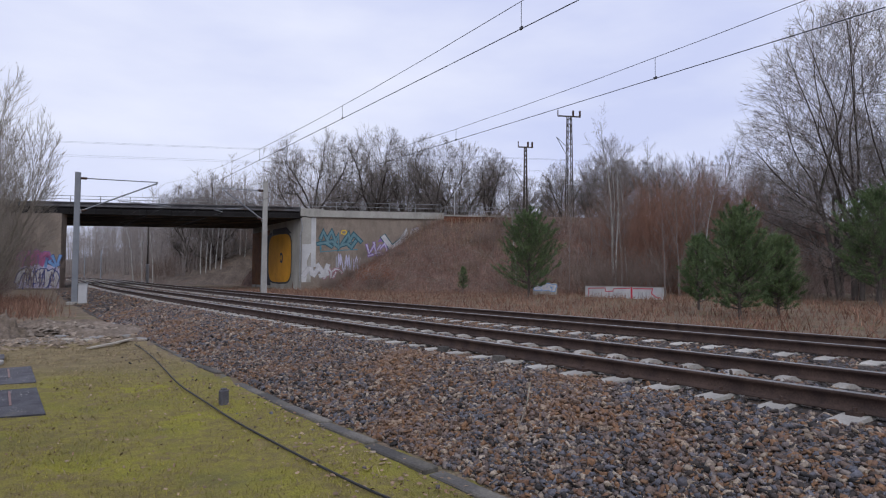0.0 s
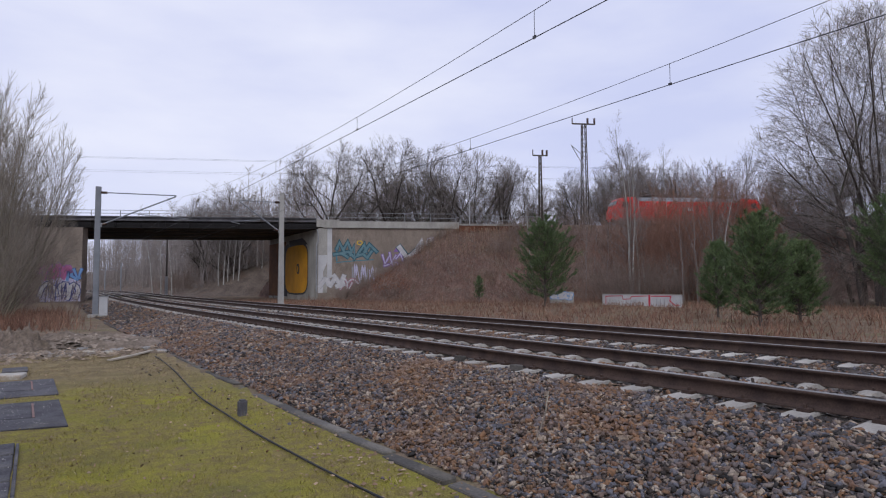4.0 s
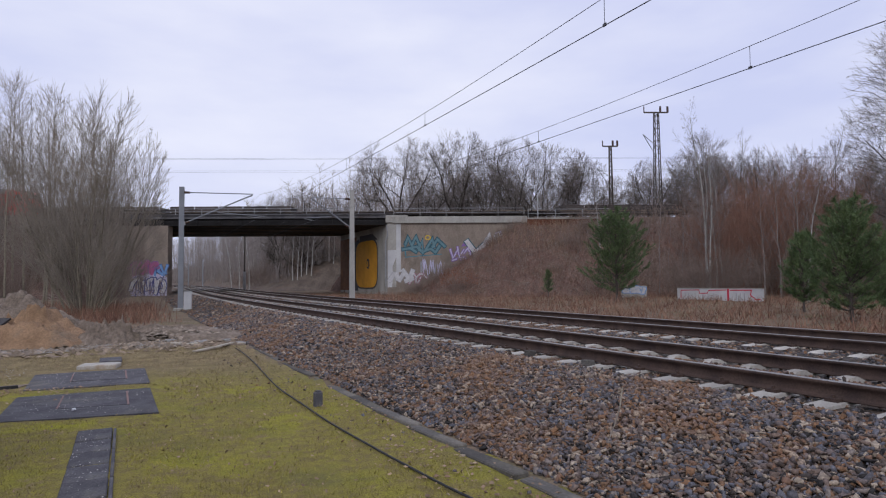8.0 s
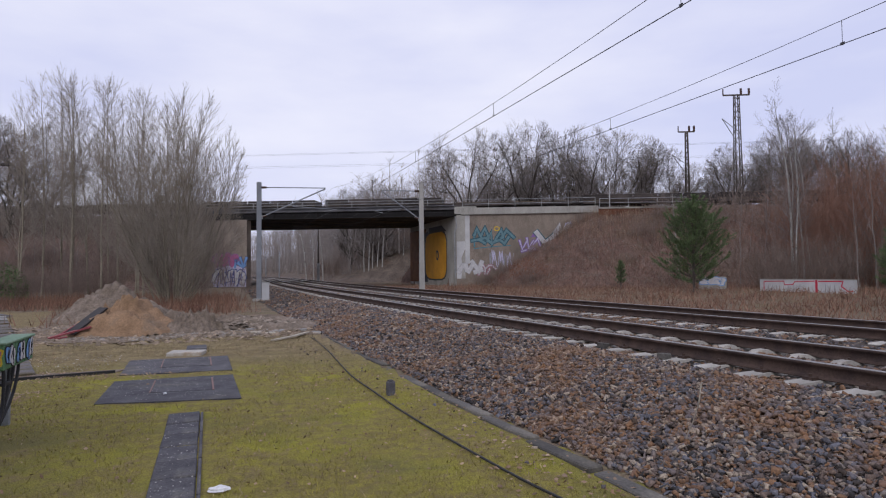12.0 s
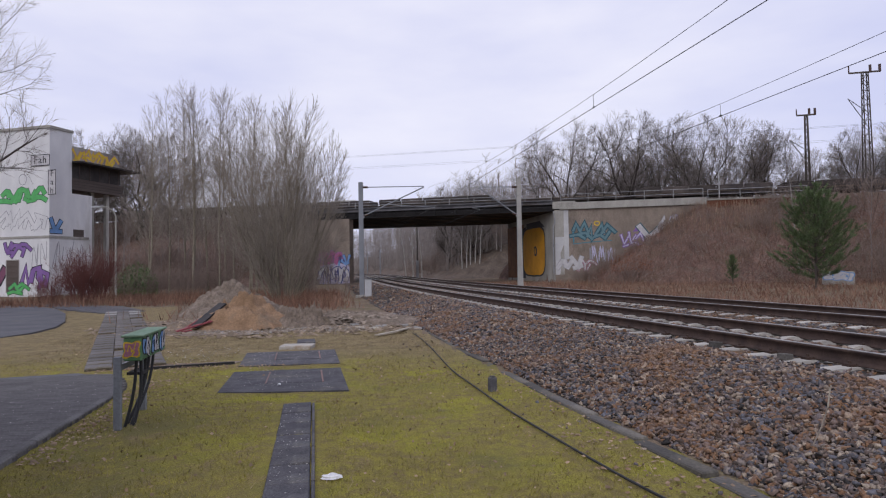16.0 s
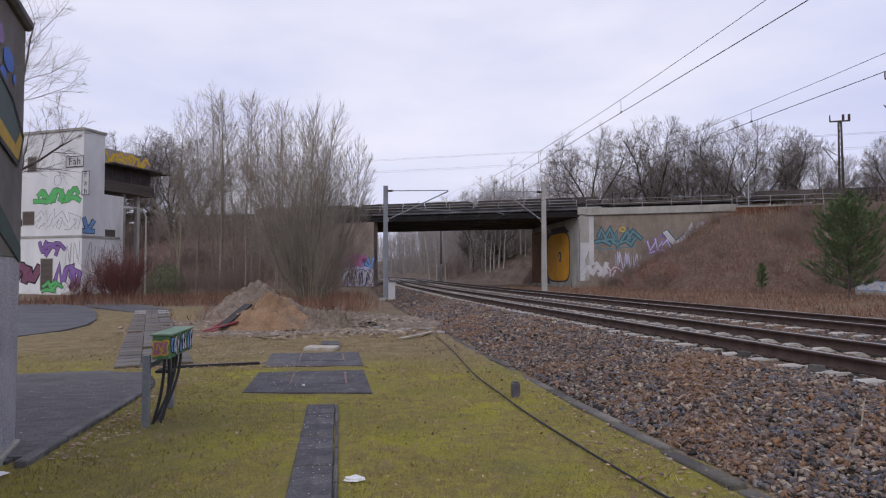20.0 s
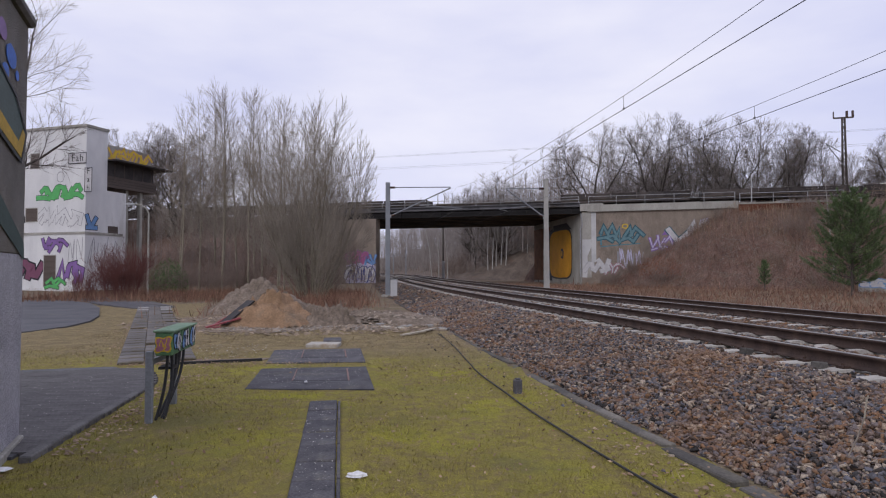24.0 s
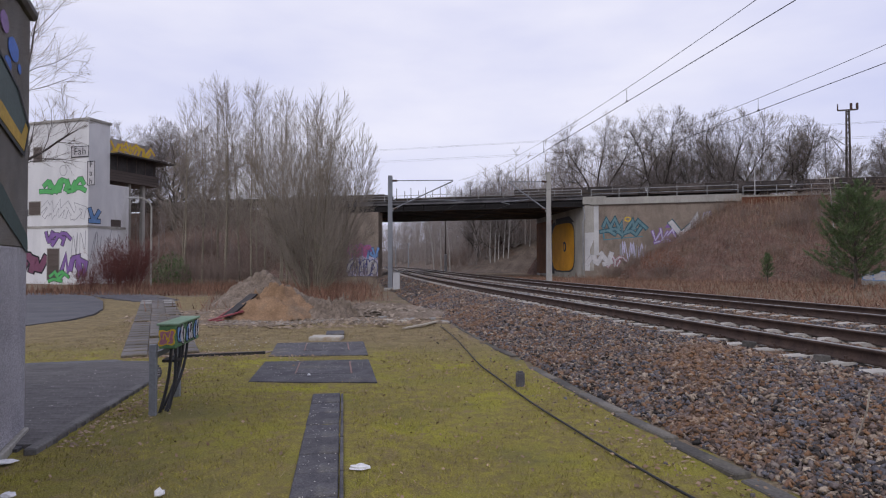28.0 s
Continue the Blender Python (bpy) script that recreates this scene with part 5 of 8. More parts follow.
# light trees by the heap: slim upright poplars and a big many-stemmed willow
pops = [tree_thing("poplar_tree", 180 + i, "slim upright young poplar, bare", "tree", "young poplars behind the spoil heap", POPLAR, 14.6, 0.085, M_willow, M_twig_pale, pose(0, 0, 0)) for i in range(2)]
spread(pops[0], [(-18.6, 46.4, 0, 0.98), (-17.2, 47.4, 0, 1.02), (-15.6, 46.0, 0, 0.96), (-13.6, 45.5, 0, 0.94), (-19.9, 46.0, 0, 0.80), (-12.2, 44.5, 0, 0.90), (-16.2, 44.6, 0, 0.88), (-10.4, 44.8, 0, 0.84), (-8.6, 44.6, 0, 0.72)], rng_t)
spread(pops[1], [(-18.0, 48.0, 0, 1.02), (-16.6, 45.6, 0, 0.95), (-14.8, 47.4, 0, 1.0), (-12.6, 46.5, 0, 0.92), (-19.2, 44.6, 0, 0.86), (-11.4, 43.4, 0, 0.86), (-14.2, 44.2, 0, 0.92), (-9.5, 43.6, 0, 0.80)], rng_t)
tree_thing("willow_tree", 201, "large bare willow with many thin straight pale stems", "tree", "", WILLOW, 10.5, 0.07, M_willow, M_twig_pale, pose(-8.1, 36.6, 0), sides=4, stems=22, fan=0.50, foot=0.8, env=(7.2, 4.0, 5.3, 0.04, 1.0))
low = tree_thing("willow_tree", 202, "lower willow with arching thin pale shoots", "tree", "", dict(WILLOW, kids=(9, 7, 5, 3), up=(-0.01, 0.03, 0.03, 0.03, 0.02)), 5.2, 0.035, M_willow, M_twig_pale, pose(-7.8, 35.9, 0), sides=4, stems=12, fan=0.9, foot=0.6, env=(2.8, 4.0, 2.9, 0.04, 2.0))


# ---- brushwood ----
def shrub_thing(name, seed, label, group, height, stems, fan, twig, foot, bark=None, spec=SHRUB, r=0.022):
    wood, fine = grow(seed, spec, *stems_of(seed, height * 0.8, r, stems, fan, foot))
    ob = thing(name, pose(0, 0, 0), label, "shrub", group)
    tagged(arrays("stem_clump", *join_rods(wood, 3), bark or twig, ob), kind="stuff")
    arrays("crown", *join_rods(fine, 3), twig, ob)
    return ob


def jitter_spots(rng, n, region, sc, on=None):
    out = []
    for _ in range(n):
        a, b = rng.uniform(region[0], region[1]), rng.uniform(region[2], region[3])
        if on:
            x, y, z = on(a, b)
        else:
            x, y, z = a, b, -0.05
        out.append((x, y, z, rng.uniform(*sc)))
    return out


rng_s = random.Random(5)
rus = shrub_thing("russet_bush", 301, "tall russet-twigged bush, bare", "russet bushes below the embankment", 9.6, 42, 0.42, M_redtwig, 1.7, None, FINE_SHRUB, 0.014)
spread(rus, [(41.0, 43.5, 0, 1.25), (43.5, 42.3, 0, 1.35), (45.2, 40.8, 0, 1.4), (48.2, 38.8, 0, 1.35), (46.6, 42.5, 0, 1.42), (39.2, 44.6, 0.5, 1.1), (45.0, 45.0, 0, 1.4), (49.5, 41.0, 0, 1.4), (50.5, 37.0, 0, 1.2)], rng_s)
wine = shrub_thing("red_bush", 302, "dense dark red-twigged bush by the path", "red bushes before the building", 4.0, 46, 0.42, M_winetwig, 0.7, None, FINE_SHRUB, 0.016)
spread(wine, [(-18.6, 35.6, 0, 1.0), (-19.6, 36.6, 0, 0.85), (-20.9, 35.6, 0, 0.5)], rng_s)
br1 = shrub_thing("brush_bush", 303, "tangle of brown leafless brushwood", "brushwood along the line", 4.4, 22, 0.6, M_brush, 1.4, None, FINE_SHRUB, 0.02)
br2 = shrub_thing("brush_bush", 304, "tangle of brown leafless brushwood", "brushwood along the line", 3.4, 22, 0.9, M_brush, 1.4)
spots = jitter_spots(rng_s, 44, (15, 62, 53, 66), (0.7, 1.2), on_bank)
spots += jitter_spots(rng_s, 26, (-1, 17, 57, 65.5), (0.22, 0.45), on_bank)
spots += [s for s in jitter_spots(rng_s, 40, (31, 60, 26, 50), (0.9, 1.5)) if s[0] > 33 + max(0, 40 - s[1]) * 0.12]
spread(br1, spots[::2], rng_s)
spread(br2, spots[1::2], rng_s)
br3 = shrub_thing("brush_bush", 305, "tangle of brown leafless brushwood", "brushwood along the line", 4.0, 20, 0.6, M_brush, 1.3, None, FINE_SHRUB, 0.018)
left_spots = jitter_spots(rng_s, 24, (-78, -43, 56, 65), (0.8, 1.3), on_bank) + jitter_spots(rng_s, 46, (-66, -37, 53, 66), (0.45, 0.95), on_bank)
left_spots += jitter_spots(rng_s, 16, (-26, -11, 41, 52), (0.6, 1.0))
left_spots += jitter_spots(rng_s, 5, (-9.8, -5.6, 38, 45), (0.35, 0.6))
left_spots += jitter_spots(rng_s, 34, (-92, -37, 85, 91), (0.9, 1.5), on_bank) + jitter_spots(rng_s, 40, (4, 80, 85, 90), (0.7, 1.2), on_bank)
left_spots += jitter_spots(rng_s, 15, (-43, -32.6, 57, 65.3), (0.9, 1.5), on_bank) + jitter_spots(rng_s, 16, (-2, 11, 64.6, 66.1), (0.28, 0.5), on_bank)
left_spots += [(*on_bank(-33.5, 64.8), 1.9), (*on_bank(-31.2, 65.0), 1.7), (*on_bank(-36.0, 64.5), 2.0), (*on_bank(-35.0, 63.0), 1.5)]
# woods' edge beyond the bridge
for k in range(40):
    yy = rng_s.uniform(102, 135)
    off_ = rng_s.uniform(10, 36)
    left_spots.append((float(rail_x(yy)) + off_, yy, float(cut_z(off_)) - 0.1, rng_s.uniform(0.6, 1.6)))
spread(br3, left_spots, rng_s)
# thin saplings on the slopes
sap = tree_thing("sapling", 320, "thin leafless sapling on the slope", "sapling", "saplings on the slopes", SAPLING, 7.0, 0.035, M_twig, M_twig, pose(0, 0, 0), sides=4)
sap_spots = jitter_spots(rng_s, 26, (20, 70, 56, 67), (0.7, 1.3), on_bank) + jitter_spots(rng_s, 44, (-70, -36, 52, 66), (0.7, 1.4), on_bank) + jitter_spots(rng_s, 18, (34, 60, 30, 48), (0.9, 1.6))
spread(sap, sap_spots, rng_s)


def leafy(seed, n, rad, h, size):
    rng = np.random.RandomState(seed)
    V, F = [], []
    for k in range(n):
        a, u = rng.uniform(0, 6.28), rng.uniform(0, 1) ** 0.5
        p = np.array([math.cos(a) * rad * u, math.sin(a) * rad * u, h * rng.uniform(0.15, 1) * (1 - 0.5 * u * u)])
        e1, e2 = unit(rng.normal(0, 1, 3)) * size, unit(rng.normal(0, 1, 3)) * size * 0.6
        i = len(V)
        V += [p - e1, p + e2, p + e1, p - e2]
        F.append((i, i + 1, i + 2, i + 3))
    return np.array(V), np.array(F)


beech = shrub_thing("rusty_bush", 330, "bush that has kept its rust-brown dead leaves", "", 2.2, 26, 0.8, M_brush, 0.6)
beech.matrix_basis = pose(18.8, 54.9, 0.9)
arrays("dead_leaves", *leafy(331, 750, 1.9, 2.2, 0.07), M_rustleaf, beech)
ever = shrub_thing("evergreen_bush", 332, "dark green leafy bush among brown brushwood", "", 1.8, 20, 0.6, M_brush, 0.6)
ever.matrix_basis = pose(-18.9, 41.9, 0)
arrays("leaves", *leafy(333, 1800, 1.3, 2.4, 0.08), M_needle, ever)


# ---- pines ----
def build_pine(seed, h, rad, bare, label, m, thick=1.0, needles=17):
    rng = np.random.RandomState(seed)
    ob = thing("pine_tree", m, label, "tree", "young pines by the track")
    wood = [(0, 0, -0.3, 0, 0, h * 0.55, 0.03 * h ** 0.75, 0.02 * h ** 0.75), (0, 0, h * 0.55, 0, 0, h * 0.98, 0.02 * h ** 0.75, 0.008)]
    tips = []
    z = h * bare
    while z < h * 0.96:
        f = (z / h - bare) / (1 - bare)
        reach = rad * min(1.0, 1.28 * (1 - f) ** 0.62) * (0.72 + 0.28 * min(1, f * 4))
        a0 = rng.uniform(0, 6.28)
        n = 6 + int(rng.randint(0, 3))
        for k in range(n):
            a = a0 + 6.283 * k / n + rng.uniform(-0.3, 0.3)
            ln = max(0.15, reach * rng.uniform(0.55, 1.1))
            d = unit(np.array([math.cos(a), math.sin(a), 0.32 + 0.85 * f + rng.uniform(-0.25, 0.3)]))
            p0 = np.array([0, 0, z + rng.uniform(-0.03, 0.03) * h])
            p1 = p0 + d * ln * 0.6
            p2 = p1 + unit(d + np.array([0, 0, 0.55])) * ln * 0.45
            wood.append((*p0, *p1, 0.02, 0.013))
            wood.append((*p1, *p2, 0.013, 0.007))
            tips.append((p2, unit(p2 - p1 + np.array([0, 0, 0.25 * ln]))))
            side = np.cross(d, np.array([0, 0, 1.0]))
            for j in range(max(3, int(ln / 0.16 * thick))):
                w = rng.uniform(0.25, 1.0)
                c = p0 + (p1 - p0) * min(1, w / 0.6) if w < 0.6 else p1 + (p2 - p1) * (w - 0.6) / 0.4
                sd = unit(d * 0.7 + side * rng.choice((-1, 1)) * rng.uniform(0.5, 1.1) + np.array([0, 0, rng.uniform(0.1, 0.6)]))
                e = c + sd * ln * 0.34 * rng.uniform(0.5, 1.1) * (1.25 - w * 0.5)
                wood.append((*c, *e, 0.008, 0.004))
                tips += [(e, sd), ((c + e) / 2, sd), (c + (e - c) * 0.75, sd)]
        z += h * rng.uniform(0.035, 0.055) * (1 if needles > 10 else 1.8)
    tips.append((np.array([0, 0, h]), np.array([0, 0, 1.0])))
    C, A = np.array([t[0] for t in tips]), np.array([t[1] for t in tips])
    k = needles
    n = len(C) * k
    along = np.repeat(A, k, axis=0)
    o = np.repeat(C, k, axis=0) - along * rng.uniform(0, 0.16, (n, 1))
    d = along * 0.8 + rng.normal(0, 0.55, (n, 3))
    d /= np.linalg.norm(d, axis=1, keepdims=True)
    w = np.cross(d, rng.normal(0, 1, (n, 3)))
    w *= rng.uniform(0.005, 0.009, (n, 1)) * (0.75 + h / 16) / np.linalg.norm(w, axis=1, keepdims=True)
    V = np.stack([o - w, o + w, o + d * rng.uniform(0.12, 0.22, (n, 1))], 1).reshape(-1, 3)
    v, f = tubes_mesh(wood, 4)
    arrays("trunk", v, f, M_bark, ob, smooth=True)
    arrays("crown", V, np.arange(3 * n).reshape(-1, 3), M_needle, ob)
    return ob


build_pine(401, 6.4, 2.95, 0.10, "bushy young pine with dense dark green needles", pose(25.4, 39.0, 0))
build_pine(402, 4.25, 1.75, 0.10, "bushy young pine at the edge of the dry grass", pose(20.5, 16.75, 0))
build_pine(403, 3.2, 1.35, 0.10, "bushy young pine at the edge of the dry grass", pose(22.9, 16.9, 0))
build_pine(404, 3.7, 1.2, 0.12, "slim young pine with sparse lower branches", pose(24.3, 22.2, 0))
build_pine(405, 6.4, 3.0, 0.16, "broad pine with a bare lower trunk", pose(36.5, 20.8, 0))
build_pine(407, 2.0, 0.7, 0.10, "small thin pine seedling on the slope", pose(24.2, 47.4, 0.3), 0.08, 7)


# ---- wooded side of the cutting beyond the bridge ----
def build_cutting():
    ys = steps(((99, 160, 30), (160, 420, 30)))
    offs = steps(((9, 34, 20), (34, 60, 6)))
    Y, O = np.meshgrid(ys, offs, indexing="ij")
    fade = np.clip((Y - 99) / 7, 0, 1)
    Z = cut_z(O) * fade + rough(O, Y, 0.5, 0.14) * np.clip((O - 9) / 6, 0, 1) * fade - 0.05
    V = np.stack([rail_x(Y) + O, Y, Z], -1).reshape(-1, 3)
    n, m = len(ys), len(offs)
    i = (np.arange(n - 1)[:, None] * m + np.arange(m - 1)[None, :]).reshape(-1)
    ob = arrays("cutting_slope", V, np.stack([i, i + 1, i + 1 + m, i + m], -1), M_woodfloor, smooth=True)
    return tagged(ob, "leaf-covered wooded slope beside the line beyond the bridge", "embankment", kind="structure")


build_cutting()


# ---- far woods: many bare trees joined ----
def build_woods():
    rng = np.random.RandomState(77)
    segs = []
    lines = []
    for k in range(70):
        y = rng.uniform(105, 300)
        lines.append((float(rail_x(y)) - 9 - 30 * rng.rand(), y, rng.uniform(9, 15)))
    for k in range(330):
        y = rng.uniform(104, 280)
        lines.append((float(rail_x(y)) + 13 + 46 * rng.rand() ** 1.3, y, rng.uniform(12, 18)))
    for k in range(50):
        lines.append((rng.uniform(-150, -42), rng.uniform(95, 200), rng.uniform(12, 17)))
    for k in range(80):
        lines.append((rng.uniform(55, 190), rng.uniform(10, 120), rng.uniform(12, 18)))
    for k in range(30):
        lines.append((rng.uniform(-120, -50), rng.uniform(-10, 90), rng.uniform(12, 17)))
    for x, y, h in lines:
        tx = float(rail_x(y)) + 3
        if abs(x - tx) < 9.5:
            x = tx + math.copysign(9.5 + abs(x - tx), x - tx)
        if 46 < (-x * -math.sin(radians(SKEW)) + y * math.cos(radians(SKEW))) < 98:
            continue
        lean = rng.normal(0, 0.03, 2)
        g = float(cut_z(x - float(rail_x(y)))) if y > 103 and x > tx else 0.0
        top = np.array([x + lean[0] * h, y + lean[1] * h, h + g])
        base = np.array([x, y, g - 0.2])
        segs.append((*base, *top, rng.uniform(0.10, 0.17), 0.02))
        for j in range(22):
            f = rng.uniform(0.25, 0.98)
            p = base + (top - base) * f
            a = rng.uniform(0, 6.28)
            ln = h * 0.22 * (1.15 - f) * rng.uniform(0.7, 1.4) + 0.4
            d = unit(np.array([math.cos(a), math.sin(a), rng.uniform(0.5, 1.5)]))
            q = p + d * ln
            segs.append((*p, *q, 0.035, 0.015))
            for i in range(3):
                g = rng.uniform(0.3, 1)
                p2 = p + (q - p) * g
                d2 = unit(d + rng.normal(0, 0.45, 3))
                segs.append((*p2, *(p2 + d2 * ln * rng.uniform(0.25, 0.5)), 0.017, 0.010))
    for k in range(30000):
        y = 104 + 180 * rng.rand() ** 1.2
        x = float(rail_x(y)) + (13.5 + 50 * rng.rand() if k % 6 else -9 - 40 * rng.rand())
        h = rng.uniform(2, 15) if rng.rand() < 0.6 else rng.uniform(1, 5)
        d = rng.normal(0, 0.16, 2) * 4
        g = float(cut_z(x - float(rail_x(y)))) if k % 6 else 0.0
        p = np.array([x, y, g + max(0, h - rng.uniform(2, 5))])
        segs.append((*p, p[0] + d[0], p[1] + d[1], g + h, 0.03, 0.012))
    rods = np.array(segs)
    ob = arrays("far_woods", *spikes(rods[:, :6].reshape(-1, 2, 3), rods[:, 6:]), M_twig)
    return tagged(ob, "distant belt of bare grey-brown woodland", "woods", kind="stuff")


build_woods()


# ---- grass and litter ----
def blades(rng, pos, h, w, bend):
    n = len(pos)
    a = rng.uniform(0, 2 * np.pi, n)
    hh = h[0] + (h[1] - h[0]) * rng.rand(n) ** 1.5
    ww = rng.uniform(*w, n)
    side = np.stack([np.cos(a), np.sin(a), np.zeros(n)], -1) * ww[:, None]
    lean = rng.normal(0, bend, (n, 2)) * hh[:, None]
    tip = pos + np.concatenate([lean, hh[:, None]], 1)
    V = np.stack([pos - side, pos + side, tip], 1).reshape(-1, 3)
    return V, np.arange(3 * n).reshape(-1, 3)


def build_grass():
    rng = np.random.RandomState(9)
    # tall dry grass past the second track and up the slope
    pos = []
    n = 60000
    y = rng.uniform(-8, 62, n)
    off = 8.6 + rng.rand(n) ** 1.4 * 30
    x, yy = beside(y, off)
    x, yy = x.astype(float), yy.astype(float)
    a = radians(SKEW)
    s, d = x * math.cos(a) - yy * math.sin(a), x * math.sin(a) + yy * math.cos(a)
    clump = np.sin(x * 0.9 + 1) * np.cos(yy * 1.1) + 0.6 * np.sin(x * 2.3 + yy * 1.7) + rng.normal(0, 0.5, n)
    z = np.where(d > 48, np.maximum(bank_z(s, d), 0), 0)
    keep = (d < 66.3) & (clump > -0.15)
    P = np.stack([x, yy, z - 0.03], -1)[keep]
    V, F = blades(rng, P, (0.10, 0.62), (0.010, 0.022), 0.5)
    tagged(arrays("dry_grass", V, F, M_dry), "tall straw-coloured dead grass and stalks beside the track", "grass", kind="stuff")
    # brambles and dead stalks on the slope
    n = 26000
    sb = rng.uniform(-3, 60, n)
    db = rng.uniform(52, 66.3, n)
    zb = bank_z(sb, db)
    keep = (zb > 0.1) & (zb < 8.3)
    sb, db, zb = sb[keep], db[keep], zb[keep]
    P = np.stack([sb * math.cos(a) + db * math.sin(a), -sb * math.sin(a) + db * math.cos(a), zb - 0.05], -1)
    V, F = blades(rng, P, (0.2, 1.3), (0.010, 0.022), 0.55)
    tagged(arrays("bramble_stalks", V, F, M_bramble), "reddish brown brambles and dead stalks on the slope", "brambles", kind="stuff")
    # arching bramble canes
    n = 5200
    sb, db = rng.uniform(-3, 46, n), rng.uniform(52, 66.2, n)
    zb = bank_z(sb, db)
    clump = np.sin(sb * 0.8 + 2) * np.cos(db * 0.9) + 0.7 * np.sin(sb * 1.9 + db * 1.3) + rng.normal(0, 0.5, n)
    keep = (zb > 0.0) & (zb < 8.2) & (clump > -0.2)
    sb, db, zb = sb[keep], db[keep], zb[keep]
    n = len(sb)
    ang, ln, hi = rng.uniform(0, 6.28, n), rng.uniform(0.5, 1.9, n), rng.uniform(0.25, 1.0, n)
    P = np.zeros((n, 4, 3))
    for k in range(4):
        f = k / 3
        s1, d1 = sb + np.cos(ang) * ln * f, np.minimum(db + np.sin(ang) * ln * f, 66.3)
        z1 = np.maximum(bank_z(s1, d1), 0) - 0.03 + hi * (1 - (2 * f - 0.9) ** 2) * (1 if k else 0)
        P[:, k] = np.stack([s1 * math.cos(a) + d1 * math.sin(a), -s1 * math.sin(a) + d1 * math.cos(a), z1], -1)
    V, F = branch_mesh(P, np.repeat(rng.uniform(0.006, 0.011, (n, 1)), 4, axis=1), 3)
    tagged(arrays("bramble_canes", V, F, M_bramble), "arching reddish bramble canes on the slope", "brambles", kind="stuff")
    # upright pale reeds below the sheet piles
    n = 1500
    sb, db = rng.uniform(6.5, 19.5, n), 66.2 - rng.rand(n) ** 1.5 * 4.5
    zb = bank_z(sb, db)
    P = np.stack([sb * math.cos(a) + db * math.sin(a), -sb * math.sin(a) + db * math.cos(a), zb - 0.05], -1)
    V, F = blades(rng, P, (0.5, 1.7), (0.012, 0.02), 0.10)
    tagged(arrays("reed_stalks", V, F, M_reed), "upright tan dead stalks near the top of the slope", "reeds", kind="stuff")
    # fallen sticks and dead stalks lying on the slope
    n = 3600
    sb, db = rng.uniform(-2, 60, n), rng.uniform(50, 66.3, n)
    zb = bank_z(sb, db)
    keep = (zb > 0.05) & (zb < 8.2)
    sb, db, zb = sb[keep], db[keep], zb[keep]
    ang, ln = rng.uniform(0, 6.28, len(sb)), rng.uniform(0.3, 1.6, len(sb))
    s1, d1 = sb + np.cos(ang) * ln, db + np.sin(ang) * ln
    z1 = np.maximum(bank_z(s1, d1), 0)
    ca, sa = math.cos(a), math.sin(a)
    segs = np.stack([sb * ca + db * sa, -sb * sa + db * ca, zb + 0.08, s1 * ca + d1 * sa, -s1 * sa + d1 * ca, z1 + rng.uniform(0.1, 0.45, len(sb)), np.full(len(sb), 0.016), np.full(len(sb), 0.008)], -1)
    V, F = tubes_mesh(segs, 3)
    tagged(arrays("fallen_sticks", V, F, M_twig_pale), "pale fallen sticks and stalks strewn on the slope", "sticks", kind="stuff")
    # weeds by the mast, round the heap and before the building
    n = 22000
    x, y = rng.uniform(-24, -2.5, n), rng.uniform(20, 45, n)
    keep = (x < rail_x(y) - 4.2 + rng.normal(0, 0.4, n)) & ((y > 27 - 0.25 * (x + 8)) | (rng.rand(n) < 0.08)) & (x > -24)
    keep &= ~((x < -10.5) & (y < 31))
    P = np.stack([x, y, np.full(n, -0.03)], -1)[keep]
    V, F = blades(rng, P, (0.12, 0.75), (0.010, 0.022), 0.3)
    tagged(arrays("dry_weeds", V, F, M_dry), "brown dead weeds and grass along the lawn's far edge", "weeds", kind="stuff")
    # short lawn
    n = 225000
    x, y = rng.uniform(-9, 3.5, n), 2.2 + 17 * rng.rand(n) ** 1.7
    patch = np.sin(x * 1.9 + 0.5) * np.cos(y * 1.4 + 1) + 0.7 * np.sin(x * 4.1 - y * 3.3) + rng.normal(0, 0.6, n)
    back = rng.rand(n) < 0.2
    y = np.where(back, 2.2 - 8.5 * rng.rand(n), y)
    keep = (x < rail_x(y) + KERB_OFF - 0.25) & (patch > -0.6) & ~lawn_holes(x, y)
    P = np.stack([x, y, np.full(n, -0.012)], -1)[keep]
    dry = (P[:, 1] + rng.normal(0, 1.6, len(P)) > 11.0) | (rng.rand(len(P)) < 0.22)
    V, F = blades(rng, P[~dry], (0.015, 0.045), (0.002, 0.0045), 0.5)
    tagged(arrays("lawn_grass", V, F, M_blade), "short mossy green and yellowed grass", "grass", kind="stuff")
    V, F = blades(rng, P[dry], (0.015, 0.06), (0.002, 0.0045), 0.7)
    tagged(arrays("straw_grass", V, F, M_straw), "withered straw-coloured grass between the moss", "grass", kind="stuff")
    # fallen leaves and crumbs
    n = 5200
    x, y = rng.uniform(-11, 2.5, n), 2.5 + 17 * rng.rand(n)
    keep = (x < rail_x(y) + KERB_OFF - 0.1) & ~lawn_holes(x, y)
    x, y = x[keep], y[keep]
    n = len(x)
    c = np.stack([x, y, rng.uniform(0.01, 0.03, n)], -1)
    a = rng.uniform(0, 6.28, n)
    sz = rng.uniform(0.007, 0.023, n)
    e1 = np.stack([np.cos(a) * sz, np.sin(a) * sz, rng.normal(0, 0.006, n)], -1)
    e2 = np.stack([-np.sin(a) * sz * 0.6, np.cos(a) * sz * 0.6, rng.normal(0, 0.006, n)], -1)
    V = np.stack([c - e1, c + e2, c + e1, c - e2], 1).reshape(-1, 3)
